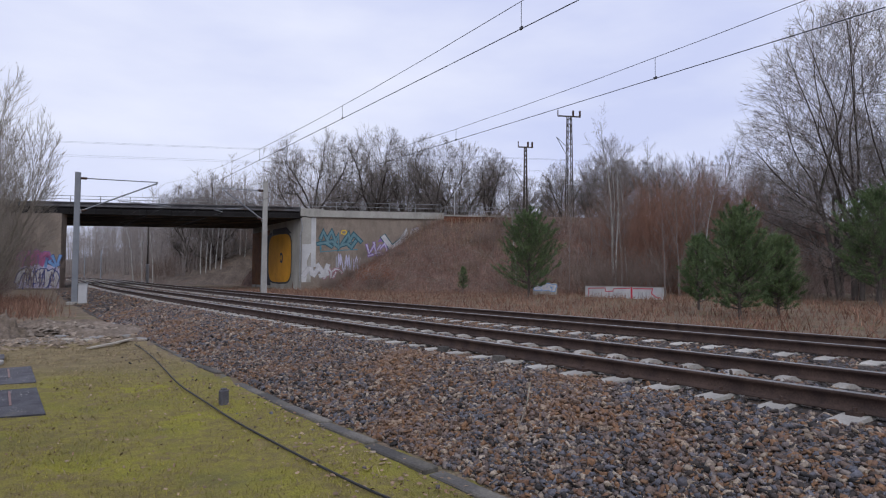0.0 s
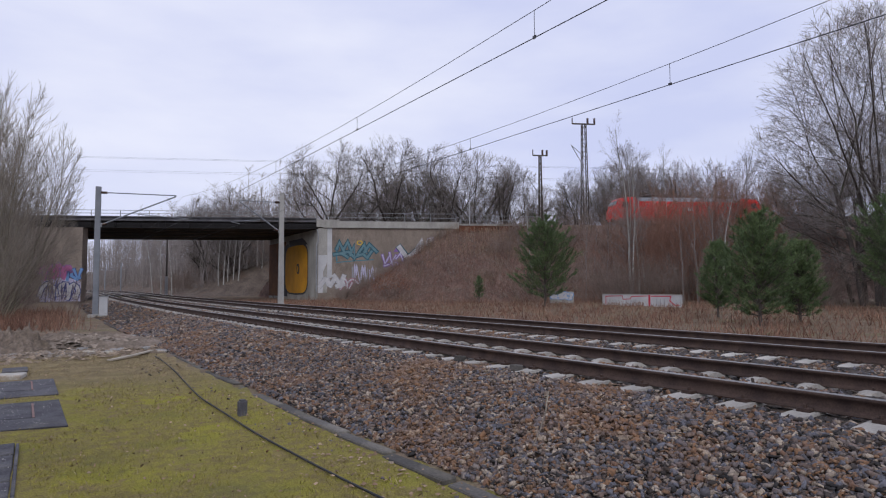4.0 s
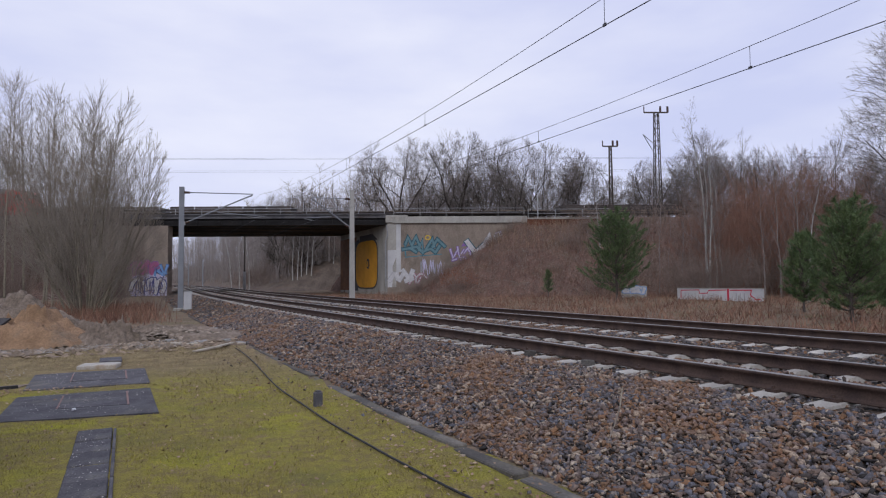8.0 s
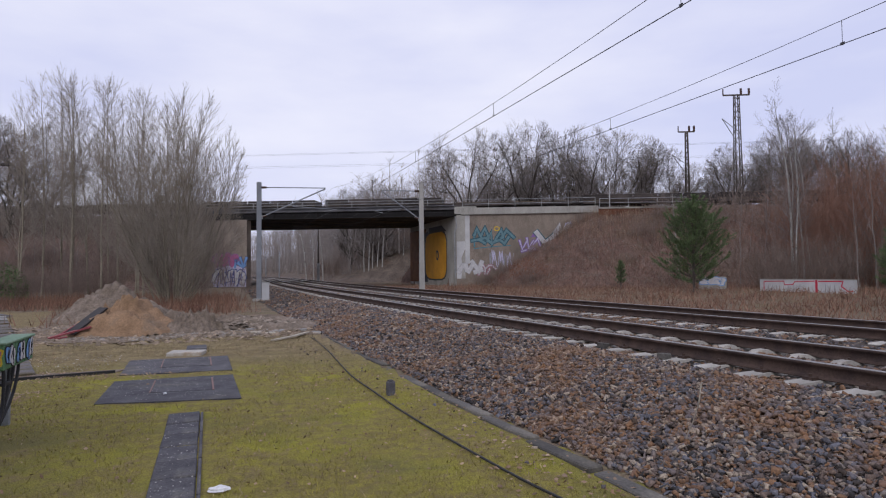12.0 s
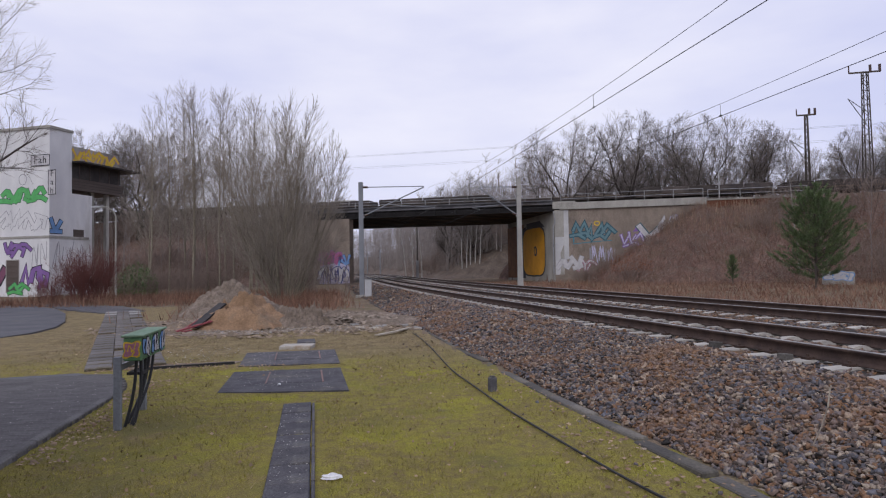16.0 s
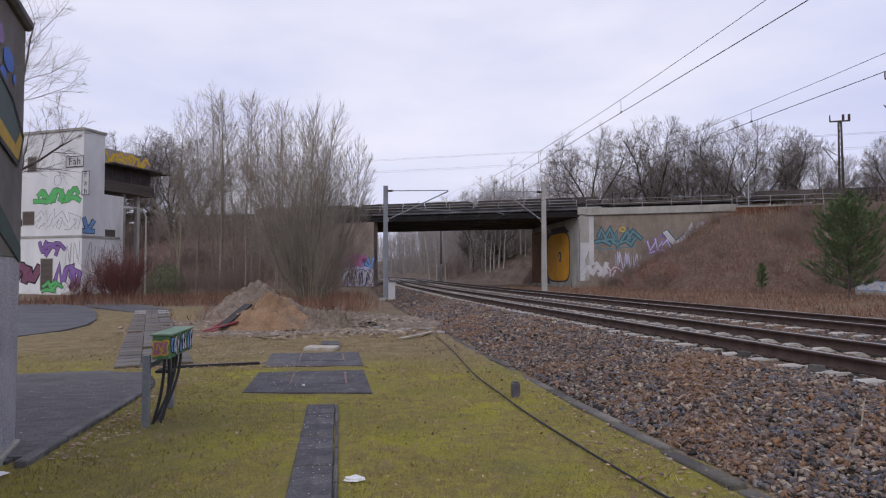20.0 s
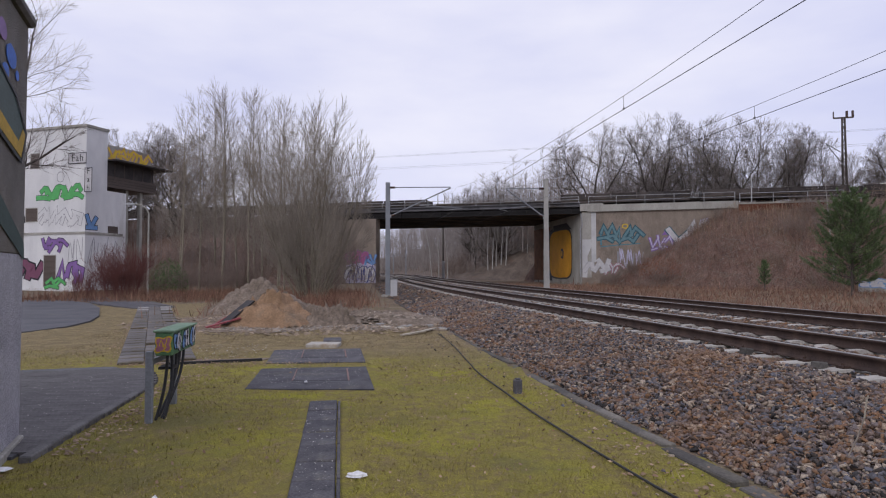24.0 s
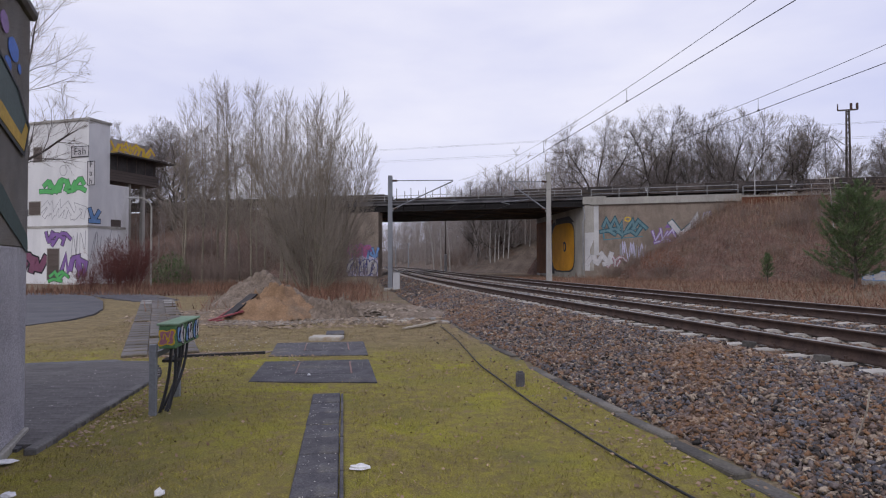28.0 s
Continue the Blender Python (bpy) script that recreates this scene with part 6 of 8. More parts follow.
    tagged(arrays("fallen_leaves", V, np.arange(4 * n).reshape(-1, 4), M_leaf), "scattered dead leaves and pale crumbs on the lawn", "leaves", kind="stuff")


def lawn_holes(x, y):
    """Where covers, strips and paths lie in the lawn."""
    strip = (np.abs(x - (-1.50 + (7.6 - y) * 0.172)) < 0.27) & (y < 7.7)
    c1 = (np.abs(x - (-2.05 + (9.3 - y) * 0.17)) < 1.0) & (y > 8.3) & (y < 10.4)
    c2 = (np.abs(x - (-2.5 + (11.9 - y) * 0.15)) < 1.05) & (y > 10.8) & (y < 12.9)
    path = (x < -3.55 - (y - 5.3) * 0.17) & (y < 10.4 + 0.1 * (x + 5)) & (y > 2.0)
    ax, ay, bx, by = -5.05, 10.75, -12.6, 26.6
    ln = math.hypot(bx - ax, by - ay)
    side = ((x - ax) * (by - ay) - (y - ay) * (bx - ax)) / ln
    walk_strip = (side > -0.66) & (side < 0.70) & (y > 10.2)
    return strip | c1 | c2 | path | walk_strip


build_grass()


# ---- graffiti: flat paint on the walls ----
def paint(name, c):
    return plain(name, c, 0.6, 0, 0.3, 0.18, 2.0)


P_pink, P_blue, P_lilac = paint("spray_pink", (0.40, 0.13, 0.27)), paint("spray_blue", (0.045, 0.06, 0.20)), paint("spray_lilac", (0.46, 0.44, 0.58))
P_teal, P_black, P_white = paint("spray_teal", (0.07, 0.20, 0.25)), paint("spray_black", (0.02, 0.02, 0.025)), paint("spray_white", (0.50, 0.49, 0.50))
P_purple, P_green, P_yellow = paint("spray_purple", (0.22, 0.12, 0.33)), paint("spray_green", (0.10, 0.42, 0.13)), paint("spray_yellow", (0.62, 0.42, 0.04))
P_grey, P_rose, P_sky = paint("spray_grey", (0.30, 0.30, 0.32)), paint("spray_rose", (0.36, 0.15, 0.22)), paint("spray_sky", (0.16, 0.30, 0.55))
M_ochre = surf("mural_ochre", (0.52, 0.24, 0.012), (0.66, 0.32, 0.02), 0.5, 0.7, 0, 0.05, 30, 0.1, c3=(0.36, 0.17, 0.02), c3_at=0.68)
M_murbrown = surf("mural_brown", (0.11, 0.042, 0.014), (0.19, 0.075, 0.025), 0.8, 0.8, 0, 0.1, 20, 0.2)


class Face:
    """A wall plane: o the origin, a the direction of u; v is up; paint lies a few millimetres proud along n."""

    def __init__(self, o, a, n):
        self.o, self.a, self.n = Vector(o), Vector(a).normalized(), Vector(n).normalized()

    def at(self, u, v, lift):
        return self.o + self.a * u + Vector((0, 0, v)) + self.n * lift


def blob(face, pts, lift, thick=0.003):
    bm = bmesh.new()
    lo, hi = [bm.verts.new(face.at(u, v, lift)) for u, v in pts], [bm.verts.new(face.at(u, v, lift + thick)) for u, v in pts]
    n = len(pts)
    fs = [bm.faces.new(hi), bm.faces.new(lo[::-1])]
    fs += [bm.faces.new((lo[i], lo[(i + 1) % n], hi[(i + 1) % n], hi[i])) for i in range(n)]
    bmesh.ops.recalc_face_normals(bm, faces=fs)
    return bm


def stroke(face, pts, w, lift, closed=False):
    """One ribbon of paint along a line, with mitred bends."""
    bm = bmesh.new()
    n = len(pts)
    P = [Vector(p) for p in pts]
    rows = []
    for i in range(n):
        a = P[i - 1] if (i > 0 or closed) else None
        b = P[(i + 1) % n] if (i < n - 1 or closed) else None
        d0 = (P[i] - a).normalized() if a is not None else None
        d1 = (b - P[i]).normalized() if b is not None else None
        d = d1 if d0 is None else d0 if d1 is None else (d0 + d1)
        if d.length < 1e-4:
            d = d0
        d = d.normalized()
        nrm = Vector((-d.y, d.x))
        k = 1.0
        if d0 is not None and d1 is not None:
            k = min(1.8, 1 / max(0.3, abs(nrm.dot(Vector((-d0.y, d0.x))))))
        end = (-d if d0 is None else d) * w * 0.3 if (d0 is None or d1 is None) else Vector((0, 0))
        l, r = P[i] + end + nrm * w / 2 * k, P[i] + end - nrm * w / 2 * k
        rows.append([bm.verts.new(face.at(q.x, q.y, h)) for h in (lift, lift + 0.003) for q in (l, r)])
    m = n if closed else n - 1
    for i in range(m):
        a, b = rows[i], rows[(i + 1) % n]
        for q in ((a[2], a[3], b[3], b[2]), (a[0], b[0], b[1], a[1]), (a[0], a[2], b[2], b[0]), (a[1], b[1], b[3], a[3])):
            bm.faces.new(q)
    if not closed:
        bm.faces.new((rows[0][0], rows[0][1], rows[0][3], rows[0][2]))
        bm.faces.new((rows[-1][0], rows[-1][2], rows[-1][3], rows[-1][1]))
    bmesh.ops.recalc_face_normals(bm, faces=bm.faces)
    return bm


def wobble_ring(rng, cu, cv, w, h, n=14, j=0.16, square=0.5, slant=0.0):
    out = []
    for k in range(n):
        a = 2 * math.pi * k / n
        c, s = math.cos(a), math.sin(a)
        m = max(abs(c), abs(s))
        f = (1 - square) + square / m
        r = 1 + rng.uniform(-j, j)
        u, v = c * f * r * w / 2, s * f * r * h / 2
        out.append((cu + u + slant * v, cv + v))
    return out


def curl(rng, u0, v0, w, h, turns):
    """A smooth looping line inside a box, like a tag: it spells nothing."""
    n = 4 + turns
    c = []
    for i in range(n):
        f = i / (n - 1)
        c.append(Vector((u0 + w * (0.05 + 0.9 * (f * 0.55 + 0.45 * rng.random())), v0 + h * ((0.95 if i % 2 else 0.05) + rng.uniform(-0.25, 0.25) * (1 if i % 2 == 0 else -1) * -1))))
    out = []
    for i in range(n - 1):
        p0, p1, p2, p3 = (c[max(0, min(n - 1, i + k))] for k in (-1, 0, 1, 2))
        for k in range(5):
            t = k / 5
            v = 0.5 * ((2 * p1) + (p2 - p0) * t + (2 * p0 - 5 * p1 + 4 * p2 - p3) * t * t + (3 * p1 - p0 - 3 * p2 + p3) * t ** 3)
            out.append((v.x, v.y))
    out.append((c[-1].x, c[-1].y))
    return out


def piece(parent, face, u0, v0, w, h, n, fills, line, seed, lift=0.004, width=0.07, inner=True):
    """A painted row of n swollen, overlapping shapes with outlines and inner marks: forms that spell nothing."""
    rng = random.Random(seed)
    cw = w / n
    for k in range(n):
        z = lift + 0.0009 * (k % 4)
        cu, cv = u0 + cw * (k + 0.5), v0 + h * (0.5 + rng.uniform(-0.05, 0.05))
        if not fills:
            part("graffiti_stroke", stroke(face, curl(rng, u0 + cw * (k - 0.12), v0, cw * 1.24, h, rng.choice((0, 1, 1, 2))), width, z), line, parent)
            continue
        bw, bh = cw * rng.uniform(1.15, 1.4), h * rng.uniform(0.78, 1.0)
        lobes, ph, sl = rng.choice((2, 3, 4)), rng.uniform(0, 6.28), rng.uniform(-0.15, 0.25)
        ring = []
        for i in range(26):
            a = 2 * math.pi * i / 26
            c, s = math.cos(a), math.sin(a)
            f = (0.55 + 0.45 / max(abs(c), abs(s))) * (1 + 0.16 * math.sin(lobes * a + ph) + rng.uniform(-0.03, 0.03))
            ring.append((c * f * bw / 2 + sl * s * f * bh / 2, s * f * bh / 2))
        grow_u, grow_v = 1 + 2 * width / bw, 1 + 2 * width / bh
        part("graffiti_outline", blob(face, [(cu + u * grow_u, cv + v * grow_v) for u, v in ring], z), line, parent)
        part("graffiti_fill", blob(face, [(cu + u, cv + v) for u, v in ring], z + 0.004), fills[k % len(fills)], parent)
        if inner:
            hole = rng.uniform(-0.12, 0.12) * bw
            part("graffiti_mark", blob(face, wobble_ring(rng, cu + hole, cv + rng.uniform(-0.1, 0.2) * bh, bw * 0.16, bh * 0.26, 8, 0.15, 0.2), z + 0.008), line, parent)
            part("graffiti_stroke", stroke(face, [(cu + hole, cv - bh * 0.46), (cu + hole + bw * 0.08, cv - bh * 0.30), (cu + hole + bw * rng.uniform(-0.1, 0.2), cv - bh * 0.16)], width * 0.9, z + 0.008), line, parent)
            part("graffiti_stroke", stroke(face, curl(rng, cu - bw * 0.4, cv - bh * 0.1, bw * 0.8, bh * 0.5, 0), width * 0.55, z + 0.008), line, parent)


GLYPHS = (((0.0, 0.25), (0.35, 0.95), (0.55, 0.1), (1.0, 0.75)),), (((0.05, 0.85), (0.5, 0.15), (0.95, 0.8)), ((0.3, 0.1), (0.9, 0.2))), (((0.1, 0.1), (0.3, 0.8), (0.8, 0.9), (0.65, 0.4), (1.1, 0.1)),), \
    (((-0.1, 0.5), (0.5, 0.95), (1.1, 0.45)), ((0.2, 0.0), (0.6, 0.55))), (((0.0, 0.0), (0.4, 0.35), (0.15, 0.9), (0.9, 0.65), (0.75, 0.05)),), (((-0.15, 0.15), (0.5, 0.3), (1.15, 0.05)), ((0.1, 0.55), (0.5, 1.0), (0.85, 0.5)))


def wild(parent, face, u0, v0, w, h, n, fill, line, seed, lift, width, edge, round_ends=False):
    """A painted row of angular, interlocking strokes with outlines: forms that spell nothing."""
    rng = random.Random(seed)
    cw = w / n
    for k in range(n):
        lean, up, z = rng.uniform(-0.05, 0.2), rng.uniform(-0.08, 0.08) * h, lift + 0.0012 * (k % 3)
        for row in rng.choice(GLYPHS):
            pts = []
            for a, b in row:
                a, b = a + rng.uniform(-0.12, 0.12), b + rng.uniform(-0.08, 0.08)
                pts.append((u0 + cw * (k - 0.15 + 1.3 * a) + lean * (b - 0.5) * cw, v0 + up + h * (0.08 + 0.84 * b)))
            if round_ends and len(pts) > 2:
                mid = [pts[0]]
                for p, q in zip(pts[:-1], pts[1:]):
                    mid += [(p[0] * 0.7 + q[0] * 0.3, p[1] * 0.7 + q[1] * 0.3), (p[0] * 0.3 + q[0] * 0.7, p[1] * 0.3 + q[1] * 0.7)]
                pts = mid + [pts[-1]]
            part("graffiti_outline", stroke(face, pts, width + 2 * edge, z), line, parent)
            part("graffiti_fill", stroke(face, pts, width, z + 0.005), fill, parent)


# on the abutments (their objects lie in the bridge's axes)
P_tealdark = paint("spray_dark_teal", (0.035, 0.10, 0.13))
F_r = Face((0, D_N, 0), (1, 0, 0), (0, -1, 0))
P_tealfill = paint("spray_grey_teal", (0.12, 0.22, 0.25))
wild(abut_r, F_r, -2.35, 4.35, 3.9, 1.75, 5, P_tealfill, P_tealdark, 21, 0.006, 0.24, 0.11)
part("graffiti_stroke", stroke(F_r, [(-2.4, 4.0), (-0.8, 4.15), (1.5, 4.3)], 0.09, 0.006), P_teal, abut_r)
part("graffiti_stroke", stroke(F_r, [(-2.4, 5.6), (-2.35, 4.2)], 0.16, 0.005), P_teal, abut_r)
part("graffiti_loop", stroke(F_r, wobble_ring(random.Random(3), 0.05, 6.1, 0.55, 0.42, 12, 0.05, 0.1), 0.10, 0.018, True), P_yellow, abut_r)
wild(abut_r, F_r, -3.9, 1.1, 2.4, 1.7, 2, P_white, P_grey, 22, 0.020, 0.42, 0.05, True)
wild(abut_r, F_r, -1.9, 1.2, 1.5, 1.5, 2, P_white, P_rose, 28, 0.020, 0.16, 0.07, True)
piece(abut_r, F_r, -1.0, 1.9, 2.8, 1.8, 4, None, P_grey, 23, 0.006, 0.07)
piece(abut_r, F_r, -0.6, 2.2, 2.2, 1.4, 3, None, P_lilac, 29, 0.008, 0.09)
wild(abut_r, F_r, 4.5, 3.75, 1.9, 2.4, 1, P_white, P_tealdark, 24, 0.006, 0.50, 0.10)
wild(abut_r, F_r, 6.4, 4.9, 2.5, 1.7, 3, P_white, P_grey, 25, 0.006, 0.30, 0.05)
wild(abut_r, F_r, 2.5, 3.5, 2.1, 1.75, 3, P_lilac, P_purple, 26, 0.006, 0.14, 0.09)
part("graffiti_patch", blob(F_r, [(3.6, 5.1), (4.5, 5.2), (4.6, 5.9), (4.1, 5.8)], 0.005), P_purple, abut_r)
part("graffiti_patch", blob(F_r, [(7.2, 5.9), (8.1, 6.0), (8.0, 6.8), (7.3, 6.6)], 0.005), P_lilac, abut_r)
piece(abut_r, F_r, 8.4, 5.6, 1.7, 1.0, 2, None, P_black, 27, 0.006, 0.08)
F_l = Face((0, D_N, 0), (1, 0, 0), (0, -1, 0))
wild(abut_l, F_l, -31.3, 2.35, 2.7, 1.75, 4, P_pink, P_purple, 31, 0.006, 0.34, 0.06, True)
wild(abut_l, F_l, -28.95, 2.1, 1.3, 1.5, 2, P_sky, P_blue, 32, 0.006, 0.26, 0.06)
part("graffiti_ground", blob(F_l, [(-31.5, 0.1), (-27.65, 0.1), (-27.65, 2.1), (-29.0, 2.5), (-31.3, 2.2)], 0.010), P_lilac, abut_l, "pale lilac and white sprayed ground")
wild(abut_l, F_l, -31.4, 0.25, 3.6, 1.9, 4, P_white, P_blue, 33, 0.014, 0.36, 0.09, True)
piece(abut_l, F_l, -31.2, 0.3, 3.2, 1.7, 4, None, P_blue, 34, 0.030, 0.09)
# mural on the side of the abutment: an ochre gate with a small dark window
F_s = Face((S_R - 0.004, D_N + 0.004, 0), TD, (-TD.y, TD.x, 0))
octo = []
for k in range(20):
    ang = 2 * math.pi * k / 20
    c, sn = math.cos(ang), math.sin(ang)
    octo.append((7.4 + 4.1 * math.copysign(abs(c) ** 0.45, c), 3.45 + 2.75 * math.copysign(abs(sn) ** 0.45, sn)))
part("mural_border", blob(F_s, [(11.2, 0.3), (18.6, 0.3), (18.6, 6.9), (11.2, 6.9)], 0.006), M_murbrown, inner_r, "dark brown painted panel")
# shadow to the left of the ochre panel, painted in black
part("mural_shade", blob(F_s, [(10.6, 0.3), (13.2, 0.3), (13.0, 5.6), (12.4, 6.2), (10.2, 6.6)], 0.010), P_black, inner_r, "black painted shade left of the ochre panel")
# black strip above the ochre: the deck's shadow, put on as paint
part("painted_deck_shadow", blob(F_s, [(3.2, 6.1), (10.0, 6.3), (10.0, 6.9), (5.0, 6.9)], 0.006), P_black, inner_r)
part("mural_outline", blob(F_s, [(7.4 + (u - 7.4) * 1.06, 3.45 + (v - 3.45) * 1.07) for u, v in octo], 0.014), P_black, inner_r)
part("mural_panel", blob(F_s, octo, 0.018), M_ochre, inner_r, "large rounded ochre painted panel")
part("mural_window", blob(F_s, wobble_ring(random.Random(2), 6.6, 3.5, 1.0, 1.3, 9, 0.1, 0.3), 0.022), P_black, inner_r)
part("mural_window_light", blob(F_s, wobble_ring(random.Random(4), 6.7, 3.5, 0.45, 0.7, 9, 0.1, 0.3), 0.026), M_ochre, inner_r)

# ---- low white wall with red graffiti, beyond the tracks ----
lw = thing("low_wall", pose(30.9, 39.3, 0, 0, 0, math.degrees(math.atan2(32.7 - 39.3, 32.4 - 30.9))), "low white concrete wall sprayed with red lines in dry grass", "wall")
part("wall_body", box(bmesh.new(), 0, 6.75, -0.12, 0.12, -0.3, 0.80, 0.015), M_pale, lw)
F_w = Face((0, -0.12, 0), (1, 0, 0), (0, -1, 0))
P_red = paint("spray_red", (0.48, 0.03, 0.06))
part("graffiti_line", stroke(F_w, [(0.35, 0.05), (0.35, 0.66), (1.9, 0.70), (1.95, 0.45), (2.6, 0.48), (2.7, 0.66), (4.1, 0.72)], 0.06, 0.004), P_red, lw)
part("graffiti_bar", stroke(F_w, [(4.25, 0.0), (4.25, 0.78)], 0.16, 0.004), P_red, lw)
part("graffiti_line", stroke(F_w, [(4.4, 0.70), (6.0, 0.72), (5.9, 0.4), (6.3, 0.1), (6.6, 0.12)], 0.07, 0.004), P_red, lw)
for u0_, w_ in ((0.7, 0.9), (2.2, 1.3), (4.7, 0.9)):
    for q_ in range(6):
        part("paint_drip", stroke(F_w, [(u0_ + w_ * q_ / 6, 0.02), (u0_ + w_ * q_ / 6 + 0.02, 0.28 + 0.2 * math.sin(3.1 * q_ + u0_))], 0.05, 0.003), P_grey, lw)
part("wall_coping", box(bmesh.new(), -0.03, 6.78, -0.15, 0.15, 0.801, 0.84, 0.01), M_concrete, lw)
wb = thing("concrete_block", pose(30.6, 44.5, 0, 0, 0, -30), "pale sprayed concrete block behind the pine", "concrete block")
part("block_body", box(bmesh.new(), -1.0, 1.0, -0.4, 0.4, -0.3, 0.95, 0.04), M_concrete, wb)
F_b = Face((-1.0, -0.4, 0), (1, 0, 0), (0, -1, 0))
piece(wb, F_b, 0.2, 0.3, 1.6, 0.6, 2, [P_white], P_sky, 41, 0.004, 0.06)


# ---- signal tower: white rendered building with a cantilevered cabin ----
M_wall = surf("white_render", (0.60, 0.60, 0.61), (0.72, 0.72, 0.72), 0.6, 0.9, 0, 0.1, 30, 0.06, c3=(0.50, 0.49, 0.47), c3_at=0.62, stretch=(1, 1, 0.4))
M_clad2 = surf("dark_boarding", (0.035, 0.03, 0.03), (0.06, 0.052, 0.05), 1.0, 0.7, 0, 0.1, 20, 0.2)
M_clad = surf("brown_cladding", (0.075, 0.058, 0.05), (0.115, 0.09, 0.078), 1.0, 0.7, 0, 0.1, 20, 0.15, stretch=(0.2, 0.2, 3))
tower = thing("signal_tower", pose(-28.2, 48.0, 0, 0, 0, -16.68), "white rendered signal tower covered in graffiti", "building")
# local axes: -x along one face, +y along the other, near corner at the origin
bm = box(bmesh.new(), -9.0, 0, 0, 2.05, -0.4, 12.85)
body = part("tower_block", bm, M_wall, tower)
part("lower_block", box(bmesh.new(), -9.0, -0.003, 2.055, 4.05, -0.4, 8.05), M_wall, tower)
part("roof_edge", box(bmesh.new(), -9.1, 0.1, -0.1, 2.15, 12.851, 13.05), M_concrete, tower, "grey roof edging")
part("string_course", box(bmesh.new(), -9.02, 0.05, -0.06, -0.001, 4.45, 4.62), M_concrete, tower)
cab = part("cabin", box(bmesh.new(), -5.0, -0.02, 2.06, 7.5, 8.40, 9.30), M_clad, tower, "dark brown cantilevered cabin")
part("cabin_glazing", box(bmesh.new(), -4.9, -0.12, 2.06, 7.2, 9.301, 10.5), M_clad2, cab, "dark boarded window band")
for y in np.linspace(2.9, 7.0, 5):
    part("mullion", box(bmesh.new(), -0.119, -0.09, y - 0.03, y + 0.03, 9.301, 10.5), M_clad, cab)
for z in (8.62, 8.84, 9.06):
    part("cladding_joint", box(bmesh.new(), -0.019, -0.005, 2.07, 7.48, z - 0.015, z + 0.015), M_clad2, cab)
part("cabin_roof", box(bmesh.new(), -5.5, 0.9, 2.06, 8.6, 10.501, 10.62), M_clad2, cab, "thin dark roof overhang")
fascia = part("fascia", box(bmesh.new(), -5.0, 0.0, 2.06, 6.83, 10.621, 11.85), M_concrete, cab, "fascia sprayed yellow and pink")
F_f = Face((0.0, 2.06, 0), (0, 1, 0), (1, 0, 0))
wild(cab, F_f, 0.15, 10.72, 4.5, 1.0, 8, P_yellow, P_rose, 51, 0.004, 0.20, 0.035)
part("graffiti_stroke", stroke(F_f, [(0.1, 10.75), (1.5, 10.72), (3.0, 10.78), (4.6, 10.74)], 0.12, 0.003), P_yellow, cab)
for y in (4.6, 6.2):
    part("support_column", box(bmesh.new(), -0.75, -0.45, y - 0.15, y + 0.15, -0.3, 8.399), M_concrete, tower)
for u0, z0, w, h in ((-5.7, 9.8, 0.95, 1.2), (-6.1, 5.5, 1.25, 1.1), (-4.1, 0.3, 1.25, 2.5)):
    wn_ = part("window", box(bmesh.new(), u0, u0 + w, -0.02, -0.001, z0, z0 + h), M_clad, tower, "boarded opening")
    part("window_frame", stroke(Face((0, -0.02, 0), (1, 0, 0), (0, -1, 0)), [(u0, z0), (u0 + w, z0), (u0 + w, z0 + h), (u0, z0 + h)], 0.07, 0.001, True), M_concrete, wn_)
P_winepaint = paint("spray_wine", (0.19, 0.07, 0.12))
P_deepline = paint("spray_dark_line", (0.05, 0.10, 0.07))
F_t = Face((0, 0, 0), (1, 0, 0), (0, -1, 0))
F_q = Face((0, 0, 0), (0, 1, 0), (1, 0, 0))
wild(tower, F_t, -4.6, 7.15, 4.1, 1.35, 5, P_green, P_deepline, 52, 0.006, 0.34, 0.05, True)
part("graffiti_loop", stroke(F_t, wobble_ring(random.Random(5), -2.55, 9.0, 0.75, 0.8, 12, 0.06, 0.1), 0.05, 0.006, True), P_grey, tower)
wild(tower, F_t, -4.6, 5.1, 4.2, 1.4, 6, M_wall, P_grey, 53, 0.006, 0.30, 0.05)
wild(tower, F_t, -8.8, 4.9, 2.4, 1.6, 2, P_black, P_grey, 54, 0.006, 0.34, 0.05)
wild(tower, F_t, -4.3, 3.0, 2.3, 1.3, 3, P_purple, P_black, 55, 0.008, 0.26, 0.05, True)
wild(tower, F_t, -7.2, 0.3, 2.9, 2.4, 2, P_winepaint, P_black, 56, 0.008, 0.55, 0.13, True)
wild(tower, F_t, -2.4, 0.6, 2.3, 1.7, 3, P_purple, P_black, 57, 0.008, 0.32, 0.07)
wild(tower, F_t, -3.7, 0.1, 1.6, 1.0, 2, P_green, P_deepline, 58, 0.036, 0.22, 0.05)
wild(tower, F_q, 0.05, 4.75, 0.95, 1.6, 1, P_sky, P_black, 62, 0.010, 0.30, 0.06, True)
piece(tower, F_q, 0.3, 2.3, 3.2, 1.7, 3, None, P_grey, 59, 0.006, 0.05)
piece(tower, F_t, -1.7, 2.4, 1.6, 1.6, 2, None, P_grey, 60, 0.006, 0.05)
part("string_course", box(bmesh.new(), 0.001, 0.06, -0.06, 3.7, 4.45, 4.62), M_concrete, tower)
part("wall_vent", box(bmesh.new(), 0.001, 0.03, 2.2, 3.2, 4.5, 5.2), M_clad, tower)


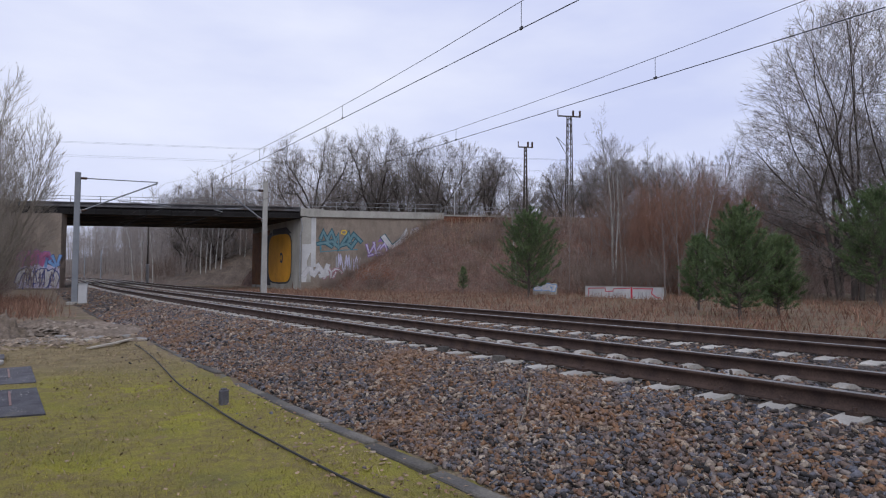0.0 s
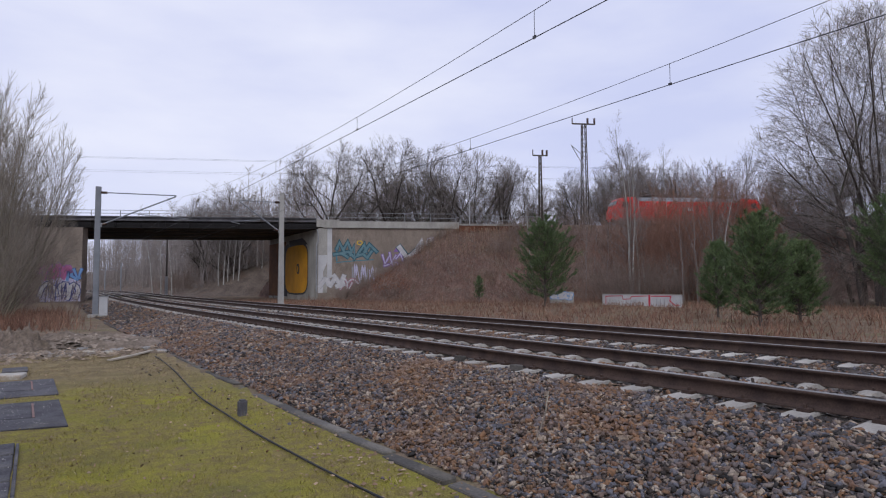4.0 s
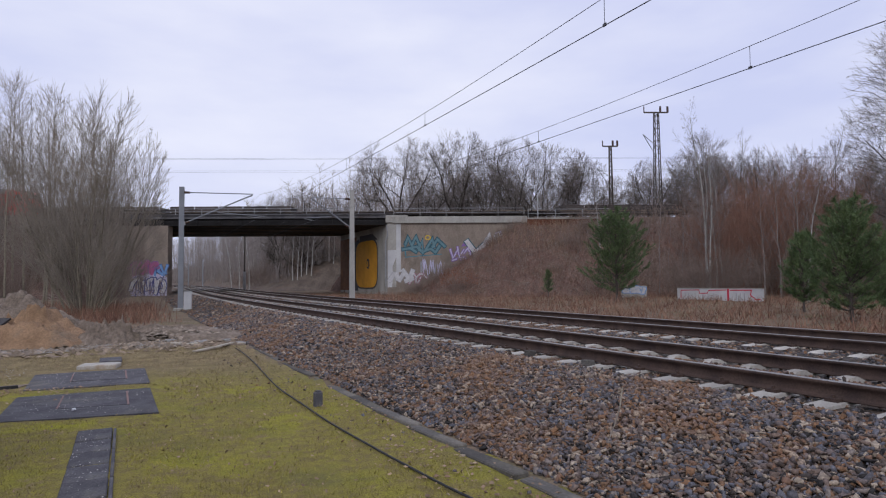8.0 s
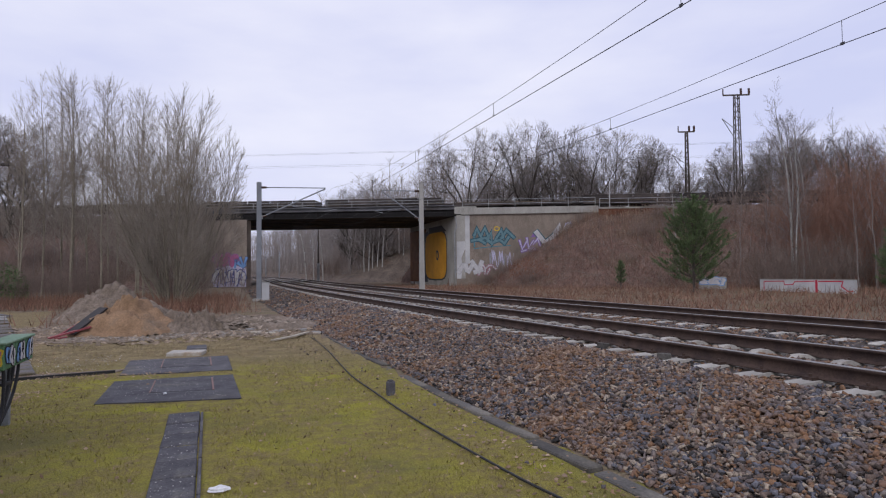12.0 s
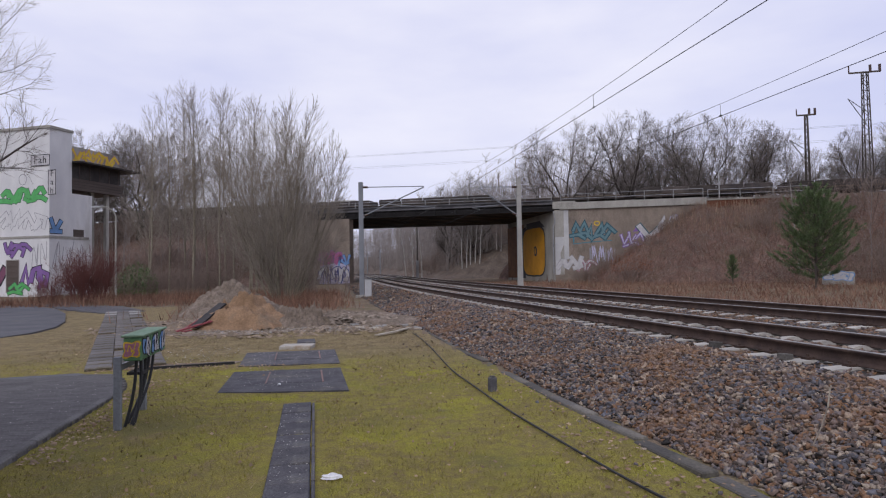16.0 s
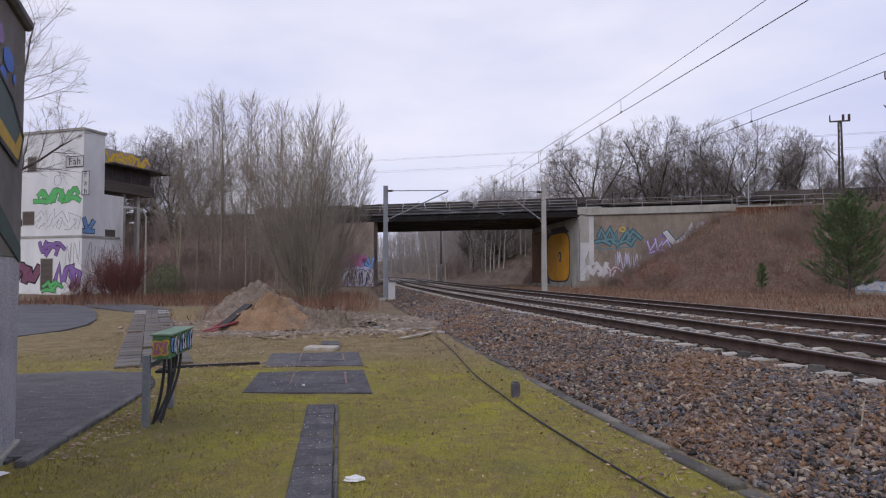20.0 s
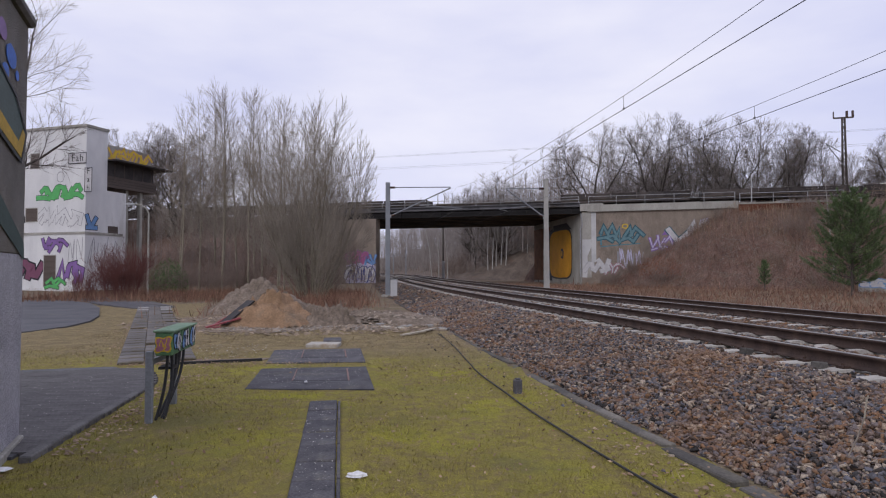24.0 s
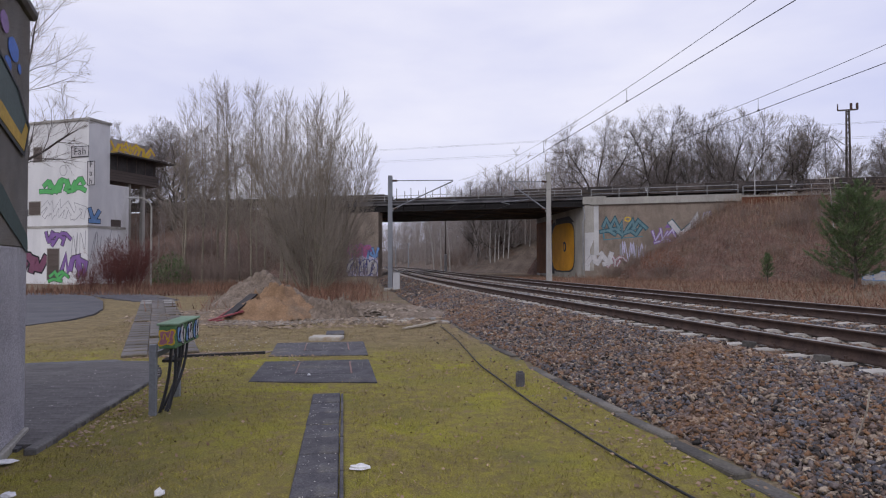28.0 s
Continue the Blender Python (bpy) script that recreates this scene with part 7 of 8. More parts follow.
def text_board(parent, text, m, w, h, size=0.0):
    board = part("name_board", box(bmesh.new(), -w / 2, w / 2, -0.03, 0, -h / 2, h / 2, 0.01), P_white, parent)
    board.matrix_basis = m
    part("board_edge", stroke(Face((0, -0.03, 0), (1, 0, 0), (0, -1, 0)), [(-w / 2, -h / 2), (w / 2, -h / 2), (w / 2, h / 2), (-w / 2, h / 2)], 0.06, 0.001, True), P_black, board)
    cu = bpy.data.curves.new("lettering", "FONT")
    cu.body, cu.size, cu.align_x, cu.align_y, cu.extrude, cu.space_character = text, size or h * 0.98, "CENTER", "CENTER", 0.004, 1.12
    tmp = bpy.data.objects.new("lettering", cu)
    me = bpy.data.meshes.new_from_object(tmp)
    me.materials.clear()
    me.materials.append(P_black)
    let = new("lettering", me)
    let.parent = board
    let.matrix_basis = pose(0, -0.036, 0, 90, 0, 0)
    bpy.data.objects.remove(tmp)


text_board(tower, "Fah", pose(-0.82, -0.03, 10.40), 1.75, 0.82)
text_board(tower, "F\na\nh", pose(0.30, -0.03, 8.66), 0.70, 1.85, 0.66)

# street lamp by the tower
slp = thing("street_lamp", pose(-19.6, 40.5, 0), "grey street lamp with a short curved arm", "street lamp")
part("lamp_post", tube(bmesh.new(), (0, 0, -0.3), (0, 0, 5.3), 0.075, 0.055, 8), M_concrete, slp)
part("lamp_arm", polytube(bmesh.new(), [(0, 0, 5.3), (-0.15, 0, 5.65), (-0.55, 0, 5.9), (-1.0, 0, 5.95)], 0.045, 7), M_concrete, slp)
part("lamp_head", box(bmesh.new(), -1.5, -0.9, -0.12, 0.12, 5.86, 5.99, 0.03), M_galv, slp)


# ---- corner of the pebble-dashed hut beside the camera ----
M_pebble = surf("grey_pebbledash", (0.17, 0.16, 0.155), (0.26, 0.245, 0.235), 1.6, 0.95, 0, 1.0, 95, 0.6, c3=(0.21, 0.185, 0.16), c3_at=0.56, dist=0.03)
M_pebble_lilac = surf("lilac_painted_pebbledash", (0.38, 0.37, 0.42), (0.52, 0.51, 0.56), 1.6, 0.9, 0, 1.0, 95, 0.5, dist=0.03)
hut = thing("hut", pose(-4.01, 5.82, 0, 0, 0, -67.0), "corner of a flat-roofed pebble-dashed hut with sprayed graffiti", "building")
# local x runs along the visible face towards the camera, -y into the hut
part("hut_wall", box(bmesh.new(), 0, 2.6, -4.5, 0, 1.75, 3.92, 0.01), M_pebble, hut)
part("painted_wall_base", box(bmesh.new(), 0.003, 2.6, -4.5, -0.003, 0.06, 1.749, 0.01), M_pebble_lilac, hut, "wall base painted lilac grey")
part("plinth", box(bmesh.new(), -0.02, 2.6, -4.5, 0.03, -0.3, 0.059, 0.01), M_concrete, hut, "concrete plinth")
part("roof_coping", box(bmesh.new(), -0.05, 2.7, -4.6, 0.06, 3.921, 4.03, 0.03), M_slab, hut, "rounded dark roof coping")
F_h = Face((0, 0, 0), (1, 0, 0), (0, 1, 0))
P_dotblue = paint("spray_bright_blue", (0.03, 0.12, 0.48))
rg = random.Random(8)
for cu, cv, w, h in ((0.63, 3.44, 0.34, 0.20), (0.80, 3.27, 0.22, 0.13), (0.42, 3.33, 0.12, 0.09), (0.92, 3.58, 0.26, 0.17)):
    part("paint_dot", blob(F_h, wobble_ring(rg, cu, cv, w, h, 14, 0.06, 0.0), 0.007), P_dotblue if cv < 3.5 else P_purple, hut)
P_deep = paint("spray_dark_green", (0.045, 0.075, 0.072))
P_amber = paint("spray_amber", (0.42, 0.27, 0.03))
part("graffiti_shape", blob(F_h, [(0.24, 2.60), (0.07, 2.88), (0.48, 3.14), (0.97, 3.26), (1.6, 3.4), (1.6, 2.8), (0.97, 2.72)], 0.007), P_deep, hut)
part("graffiti_band", blob(F_h, [(0.24, 2.63), (0.10, 2.86), (0.19, 2.90), (0.34, 2.76), (0.97, 2.90), (1.6, 3.0), (1.6, 2.86), (0.97, 2.76)], 0.011), P_amber, hut)
part("graffiti_outline", stroke(F_h, [(1.6, 2.80), (0.97, 2.72), (0.25, 2.59), (0.07, 2.88), (0.48, 3.14), (0.97, 3.26), (1.6, 3.4)], 0.03, 0.016), P_black, hut)
part("graffiti_shape", blob(F_h, [(0.03, 1.70), (0.05, 1.86), (0.92, 2.24), (1.6, 2.4), (1.6, 2.2), (0.92, 2.0)], 0.007), P_deep, hut, "dark green sprayed stripe")


# ---- cable distribution box on two posts ----
M_greenbox = surf("green_box_paint", (0.075, 0.175, 0.085), (0.13, 0.25, 0.13), 2.5, 0.6, 0.1, 0.05, 40, 0.15, c3=(0.05, 0.09, 0.045), c3_at=0.62)
M_greenlid = surf("pale_green_lid", (0.16, 0.27, 0.17), (0.24, 0.34, 0.24), 2.5, 0.7, 0.1, 0.05, 40, 0.15)
cb = thing("cable_cabinet", pose(-3.165, 6.58, 0, 0, 0, 9.0), "green sprayed cable boxes on two grey posts with hanging cables", "cable cabinet")
for y in (0, 0.93):
    part("post", box(bmesh.new(), -0.035, 0.035, y - 0.035, y + 0.035, -0.3, 0.74, 0.006), M_greymast, cb)
part("cross_rail", box(bmesh.new(), -0.03, 0.0, 0.04, 0.9, 0.58, 0.64), M_greymast, cb)
for k, (y0, y1) in enumerate(((0.0, 0.34), (0.35, 0.67), (0.68, 0.98))):
    bx = part("box", box(bmesh.new(), 0.05, 0.23, y0, y1, 0.69, 0.935, 0.012), M_greenbox, cb)
    part("lid", box(bmesh.new(), 0.03, 0.25, y0 - 0.01, y1 + 0.006, 0.936, 0.96, 0.006), M_greenlid, bx, "paler green lid")
    Fb = Face((0.23, y0, 0), (0, 1, 0), (1, 0, 0))
    piece(bx, Fb, 0.05, 0.72, y1 - y0 - 0.1, 0.2, 2, [P_sky, P_white], P_black, 70 + k, 0.002, 0.014)
Fe = Face((0.05, 0.0, 0), (1, 0, 0), (0, -1, 0))
piece(cb, Fe, 0.03, 0.72, 0.11, 0.18, 1, [P_rose], P_yellow, 75, 0.002, 0.016)
for y0, y1, x1 in ((0.15, 0.10, 0.02), (0.5, 0.16, 0.06), (0.82, 0.24, 0.03), (0.3, 0.13, 0.10), (0.65, 0.2, 0.0)):
    pts = []
    for k in range(8):
        f = k / 7
        pts.append((0.14 + (x1 - 0.14) * f + 0.03 * math.sin(3 * f), y0 + (y1 - y0) * f * f, 0.70 - 0.76 * f))
    arrays("cable", *branch_mesh(np.array([pts]), np.full((1, len(pts)), 0.017), 6), M_rubber, cb, smooth=True)
part("cable_tie", box(bmesh.new(), 0.0, 0.16, 0.3, 0.5, 0.5, 0.53), M_rubber, cb)


# ---- paths and covers ----
def slab_poly(name, pts, z0, z1, mat, label, cat):
    bm = prism(bmesh.new(), pts, "z", z0, z1)
    return tagged(finish(name, bm, mat), label, cat, kind="structure")


slab_poly("path", [(-3.72, 5.3), (-4.22, 8.35), (-4.75, 9.7), (-5.55, 10.25), (-6.9, 9.85), (-14.0, 8.4), (-14.0, 5.6), (-4.4, 5.3)], -0.2, 0.012, M_asphalt,
          "dark damp asphalt path beside the hut", "path")
slab_poly("asphalt_yard", [(-10.9, 15.9), (-10.75, 17.4), (-11.2, 19.4), (-12.2, 21.7), (-14.6, 26.0), (-17.2, 29.8), (-20.2, 32.9), (-34.0, 34.0), (-34.0, 14.0), (-14.0, 14.5)], -0.2, 0.02, M_asphalt,
          "smooth grey asphalt yard with a rounded edge", "yard")
slab_poly("cross_path", [(-13.4, 28.5), (-11.9, 27.2), (-15.0, 31.5), (-20.5, 34.6), (-21.0, 33.6), (-16.0, 30.8)], -0.2, 0.015, M_slab, "narrow dark path towards the tower", "path")


def cover_field(name, c0, c1, c2, c3, label):
    """A broad concrete cover slab in the lawn with a set-in lid; corners far left, far right, near right, near left."""
    ob = thing(name, pose(0, 0, 0), label, "cover slab", "cover slabs in the lawn")
    part("slab", prism(bmesh.new(), [c0, c1, c2, c3], "z", -0.15, 0.002), M_cover, ob)
    c = [Vector(p) for p in (c0, c1, c2, c3)]

    def q(u, v):
        return (c[0] * (1 - u) + c[1] * u) * (1 - v) + (c[3] * (1 - u) + c[2] * u) * v
    lid = [q(0.35, 0.1), q(0.8, 0.1), q(0.8, 0.66), q(0.35, 0.66)]
    part("lid", prism(bmesh.new(), [tuple(p) for p in lid], "z", 0.0025, 0.008), M_cover, ob, "square lid")
    for a, b in ((0.335, 0.345), (0.805, 0.82)):
        part("lid_edge", prism(bmesh.new(), [tuple(q(a, 0.1)), tuple(q(b, 0.1)), tuple(q(b, 0.66)), tuple(q(a, 0.66))], "z", 0.0025, 0.010), M_rosy, ob, "pinkish steel edge")
    return ob


M_rosy = surf("rusty_steel_edge", (0.20, 0.12, 0.11), (0.28, 0.19, 0.17), 4, 0.8, 0.2, 0.1, 40, 0.2)
cover_field("cover_slab", (-3.47, 12.45), (-1.78, 12.70), (-1.43, 10.83), (-3.13, 10.70), "dark weathered concrete cover slab set in the lawn")
cover_field("cover_slab", (-3.02, 10.10), (-1.36, 10.33), (-0.99, 8.37), (-2.74, 8.40), "dark weathered concrete cover slab with white specks")
ss_ = thing("stepping_slab", pose(-2.62, 13.15, 0, 0, 0, -3), "small pale concrete slab lying in the lawn", "slab")
part("slab", box(bmesh.new(), -0.33, 0.33, -0.22, 0.22, -0.05, 0.06, 0.015), M_sleeper, ss_)
s3_ = thing("stepping_slab", pose(-2.62, 14.15, 0, 0, 0, 10), "small dark slab lying in the lawn", "slab")
part("slab", box(bmesh.new(), -0.2, 0.2, -0.35, 0.35, -0.05, 0.03, 0.01), M_cover, s3_)
# edge of a shallow dug strip
slab_poly("dug_strip", [(-4.75, 10.55), (-3.3, 11.05), (-3.22, 11.32), (-4.3, 11.15), (-5.3, 10.9)], -0.1, 0.006, M_sandgrey, "narrow strip of bare soil with pale litter", "soil")
tk = thing("edging_board", pose(-4.0, 10.78, 0, 0, 0, 19), "dark edging board half sunk in the soil", "board")
part("board", box(bmesh.new(), -0.8, 0.75, -0.015, 0.015, -0.1, 0.04, 0.005), M_rubber, tk)

st = thing("concrete_post_stub", pose(0.91, 8.16, 0, 0, 0, 20), "short dark broken concrete stub in the grass", "post stub")
part("stub", box(bmesh.new(), -0.05, 0.05, -0.045, 0.045, -0.15, 0.165, 0.012), M_cover, st)
part("plate", box(bmesh.new(), -0.03, 0.03, -0.03, 0.03, 0.171, 0.185), M_cover, st)

# ---- loose cable on the lawn ----
lc = thing("loose_cable", pose(0, 0, 0), "long black cable lying in a curve on the lawn", "cable")
ctrl = [(2.95, -2.4), (2.85, -0.6), (2.65, 0.9), (2.35, 2.2), (1.98, 3.3), (1.60, 4.32), (1.36, 5.2), (1.16, 6.03), (0.92, 7.1), (0.70, 8.34), (0.48, 9.6), (0.33, 11.0), (0.15, 12.8), (-0.08, 14.62), (-0.26, 15.7)]
pts = []
for i in range(len(ctrl) - 1):
    p0, p1, p2, p3 = (Vector(ctrl[max(0, min(len(ctrl) - 1, i + k))]) for k in (-1, 0, 1, 2))
    for k in range(6):
        u = k / 6
        v = 0.5 * ((2 * p1) + (p2 - p0) * u + (2 * p0 - 5 * p1 + 4 * p2 - p3) * u * u + (3 * p1 - p0 - 3 * p2 + p3) * u ** 3)
        pts.append((v.x, v.y, 0.012))
arrays("cable_run", *branch_mesh(np.array([pts]), np.full((1, len(pts)), 0.0105), 6), M_rubber, lc, smooth=True)

# ---- litter ----
M_paper = plain("crumpled_paper", (0.72, 0.72, 0.74), 0.8)


def crumple(seed, w, l, h):
    rng = random.Random(seed)
    bm = bmesh.new()
    bmesh.ops.create_icosphere(bm, subdivisions=2, radius=1.0)
    for v in bm.verts:
        f = 1 + rng.uniform(-0.28, 0.28)
        v.co = Vector((v.co.x * w * f, v.co.y * l * f, max(-0.2, v.co.z) * h * f + h * 0.2))
    return bm


for k, (x, y, w, l, h) in enumerate(((-0.72, 4.86, 0.075, 0.035, 0.03), (-3.62, 4.95, 0.12, 0.045, 0.03), (-2.02, 4.3, 0.035, 0.03, 0.04), (-3.05, 4.25, 0.05, 0.04, 0.03),
                                     (-2.0, 8.75, 0.03, 0.025, 0.02))):
    pp = thing("paper_scrap", pose(x, y, 0.023 if k == 4 else 0.0, 0, 0, 25 * k), "crumpled white paper scrap on the ground", "litter", "paper scraps")
    part("paper", crumple(80 + k, w, l, h), M_paper, pp)


# ---- spoil heaps ----
def heap(name, seed, rx, ry, h, mat, label, m, lumps=0.2):
    rng = np.random.RandomState(seed)
    n = 46
    g = np.linspace(-1.15, 1.15, n)
    X, Y = np.meshgrid(g, g)
    ph = rng.uniform(0, 6.28, 8)
    R = np.hypot(X, Y) * (1 + 0.12 * np.sin(3 * np.arctan2(Y, X) + ph[0]) + 0.08 * np.sin(5 * np.arctan2(Y, X) + ph[1]))
    Z = h * (np.clip(1 - R, -0.2, 1) * 1.05 - 0.10 * np.clip(1 - R, 0, 1) ** 3)
    Z = Z + h * lumps * (np.sin(X * 5 + ph[2]) * np.cos(Y * 6 + ph[3]) + 0.7 * np.sin(X * 11 + Y * 9 + ph[4]) + 0.4 * np.sin(X * 23 - Y * 19 + ph[5]) + 0.55 * rng.normal(0, 0.6, X.shape)) * np.clip(1.1 - R, 0, 1)
    V = np.stack([X * rx, Y * ry, Z - 0.02], -1).reshape(-1, 3)
    i = (np.arange(n - 1)[:, None] * n + np.arange(n - 1)[None, :]).reshape(-1)
    ob = arrays(name, V, np.stack([i, i + 1, i + 1 + n, i + n], -1), mat, smooth=True)
    ob.matrix_basis = m
    return tagged(ob, label, "heap", "spoil heaps")


heap("soil_mound", 1, 2.0, 1.8, 1.22, M_sandgrey, "grey-brown heap of dug soil and roots", pose(-7.35, 24.4, 0, 0, 0, 10))
heap("sand_mound", 2, 1.55, 1.4, 0.98, M_sand, "yellowish sand heap beside the lawn", pose(-5.2, 18.5, 0, 0, 0, 30))
heap("rubble_mound", 3, 0.95, 0.85, 0.60, M_sandgrey, "low sandy heap of rubble", pose(-3.5, 18.6, 0, 0, 0, 60), 0.32)
heap("rubble_mound", 4, 2.9, 1.4, 0.34, M_sandgrey, "low spread of grey rubble and soil", pose(-2.1, 19.4, 0, 0, 0, -5), 0.25)
heap("rubble_mound", 5, 1.2, 1.0, 0.42, M_sandgrey, "low heap of grey rubble between the sand heaps", pose(-4.3, 19.8, 0, 0, 0, 20), 0.3)
patch = []
for k in range(70):
    a_ = 2 * math.pi * k / 70
    r_ = 1 + 0.10 * math.sin(3 * a_ + 1) + 0.08 * math.sin(7 * a_) + 0.06 * math.sin(17 * a_ + 2) + 0.05 * math.sin(31 * a_)
    patch.append((-4.9 + 4.3 * r_ * math.cos(a_), 19.4 + 3.1 * r_ * math.sin(a_)))
slab_poly("cross_path", [(-11.6, 26.5), (-12.6, 27.6), (-16.3, 31.3), (-20.4, 36.6), (-21.2, 35.6), (-17.2, 30.0), (-13.0, 25.9)], -0.1, 0.012, M_cover, "dark trodden path crossing behind the slab walk", "path")
slab_poly("sandy_patch", patch, -0.1, 0.004, M_sandgrey, "trampled soil and sand round the heaps", "soil")
def crumbs(name, label, category, spots, size, mat, seed):
    """Many tiny flat crumbs lying about."""
    rng = np.random.RandomState(seed)
    c = np.array(spots)
    n = len(c)
    a, sz = rng.uniform(0, 6.28, n), rng.uniform(size[0], size[1], n)
    u = np.stack([np.cos(a) * sz, np.sin(a) * sz, rng.normal(0, 0.15, n) * sz], -1)
    v = np.stack([-np.sin(a) * sz, np.cos(a) * sz, rng.normal(0, 0.15, n) * sz], -1) * rng.uniform(0.4, 1.0, n)[:, None]
    up = np.zeros((n, 3))
    up[:, 2] = sz * rng.uniform(0.3, 0.9, n)
    V = np.stack([c - u - v, c + u - v, c + u + v, c - u + v, c + up], 1).reshape(-1, 3)
    i = np.arange(n)[:, None] * 5
    F = np.concatenate([i + np.array([[0, 1, 4]]), i + np.array([[1, 2, 4]]), i + np.array([[2, 3, 4]]), i + np.array([[3, 0, 4]])])
    return tagged(arrays(name, V, F, mat), label, category, kind="stuff")


rc = np.random.RandomState(12)
M_pavepale = surf("grey_slab_rubble", (0.22, 0.215, 0.205), (0.34, 0.33, 0.31), 3, 0.9, 0, 0.2, 40, 0.2)
M_crumb = surf("pale_crumbs", (0.36, 0.34, 0.32), (0.55, 0.53, 0.50), 3, 0.9, 0, 0.0, 30, 0.2, island=0.35)
M_rubble = surf("grey_rubble", (0.15, 0.118, 0.09), (0.30, 0.25, 0.20), 3, 0.95, 0, 0.0, 30, 0.25, island=0.45)
M_clod = surf("soil_clods", (0.16, 0.12, 0.085), (0.30, 0.235, 0.17), 3, 0.95, 0, 0.0, 30, 0.25, island=0.4)
fr = 1.5 * rc.rand(2600) ** 0.7
an = rc.uniform(0, 6.283, 2600)
crumbs("soil_clods", "clods, roots and stones strewn round the heaps", "soil", [(-4.2 + 3.7 * f * math.cos(a), 19.0 + 2.5 * f * math.sin(a), 0.0) for f, a in zip(fr, an)], (0.02, 0.09), M_clod, 1)
sp = [(-1.50 + (7.6 - y) * 0.172 + o, y, 0.012) for y, o in zip(rc.uniform(2.4, 7.6, 260), rc.uniform(-0.17, 0.13, 260))]
sp += [(-2.05 + (9.4 - y) * 0.17 + o, y, 0.009) for y, o in zip(rc.uniform(8.5, 10.2, 260), rc.uniform(-0.75, 0.75, 260))]
sp += [(-2.45 + (11.8 - y) * 0.16 + o, y, 0.009) for y, o in zip(rc.uniform(10.9, 12.5, 260), rc.uniform(-0.8, 0.8, 260))]
sp += [(x, y, 0.028) for x, y in zip(rc.uniform(-5.6, -3.9, 260), rc.uniform(5.6, 9.4, 260)) if x < -3.75 - (y - 5.3) * 0.17]
crumbs("pale_specks", "tiny pale specks on the dark slabs and path", "litter", sp, (0.003, 0.007), M_crumb, 2)
lit = [(x, y, 0.004) for x, y in zip(rc.uniform(-5.6, -2.2, 900), rc.normal(10.9, 0.35, 900))]
lit += [(-5.55 - 0.476 * (y - 10.75) + o, y, 0.004) for y, o in zip(rc.uniform(10.4, 17, 600), rc.normal(0, 0.16, 600))]
lit += [(-3.45 - (y - 5.3) * 0.17 + abs(o), y, 0.004) for y, o in zip(rc.uniform(5.4, 9.5, 500), rc.normal(0, 0.25, 500))]
lit += [(x, y, 0.004) for x, y in zip(rc.uniform(1.3, 2.6, 500), rc.uniform(3.5, 9, 500)) if x < float(rail_x(y)) + KERB_OFF - 0.12]
wl = [(x, y, 0.004) for x, y in zip(rc.uniform(-5.9, -3.7, 220), rc.uniform(10.9, 13.4, 220))]
crumbs("pale_litter", "pale dry leaves and crumbs on the worn lawn", "litter", wl, (0.006, 0.014), M_crumb, 4)
lit = [p for p in lit if not ((abs(p[0] + 2.5 - (11.9 - p[1]) * 0.15) < 1.0 and 10.8 < p[1] < 12.8) or (p[0] > -1.9 and p[1] < 7.7 and p[0] < 0))]
crumbs("leaf_litter", "brown leaf litter and pale crumbs along the edges", "leaves", lit, (0.007, 0.022), M_leaf, 3)
strip = []
for u in rc.rand(1500):
    bx = -6.5 + 5.2 * u
    strip.append((bx + rc.normal(0, 0.12), 16.55 + 0.9 * abs(u - 0.45) + rc.normal(0, 0.22) + (rc.rand() ** 2) * 1.4 * (u > 0.45), 0.0))
crumbs("rubble_bits", "pale rubble and sand strewn along the foot of the heaps", "rubble", strip[:950], (0.012, 0.06), M_rubble, 5)
crumbs("rubble_bits", "small pale stones along the foot of the heaps", "rubble", strip[950:], (0.01, 0.045), M_pavepale, 7)
knobs = []
for u in rc.rand(900):
    a = rc.uniform(0, 6.283)
    knobs.append((-2.3 + 2.3 * u ** 0.5 * math.cos(a), 19.4 + 1.1 * u ** 0.5 * math.sin(a), 0.34 * (1 - 0.8 * u ** 0.5) - 0.03))
crumbs("rubble_bits", "grey-brown rubble lying over the low mound", "rubble", knobs, (0.025, 0.10), M_rubble, 6)
M_darkplank = surf("tarred_plank", (0.03, 0.028, 0.03), (0.05, 0.045, 0.045), 2, 0.7, 0, 0.2, 30, 0.2)
M_redplank = surf("red_plank_edge", (0.22, 0.05, 0.055), (0.32, 0.09, 0.10), 2, 0.7, 0, 0.1, 30, 0.15)
pk = thing("plank", pose(0, 0, 0), "dark plank with a red edge leaning on the sand heap", "plank", "planks on the heap")
part("plank_body", bar(bmesh.new(), (-6.28, 17.35, 0.10), (-5.84, 18.42, 0.68), 0.28, 0.05), M_darkplank, pk)
part("plank_edge", bar(bmesh.new(), (-6.50, 17.25, 0.06), (-6.12, 18.1, 0.42), 0.04, 0.06), M_redplank, pk)
pk = thing("plank", pose(0, 0, 0), "narrow red plank lying on the sand", "plank", "planks on the heap")
part("plank_body", bar(bmesh.new(), (-6.62, 16.95, 0.03), (-5.90, 17.65, 0.24), 0.11, 0.04), M_redplank, pk)
pk = thing("plank", pose(0, 0, 0), "short red board lying on the sand", "plank", "planks on the heap")
part("plank_body", bar(bmesh.new(), (-6.42, 16.85, 0.03), (-6.25, 17.05, 0.05), 0.09, 0.03), M_redplank, pk)
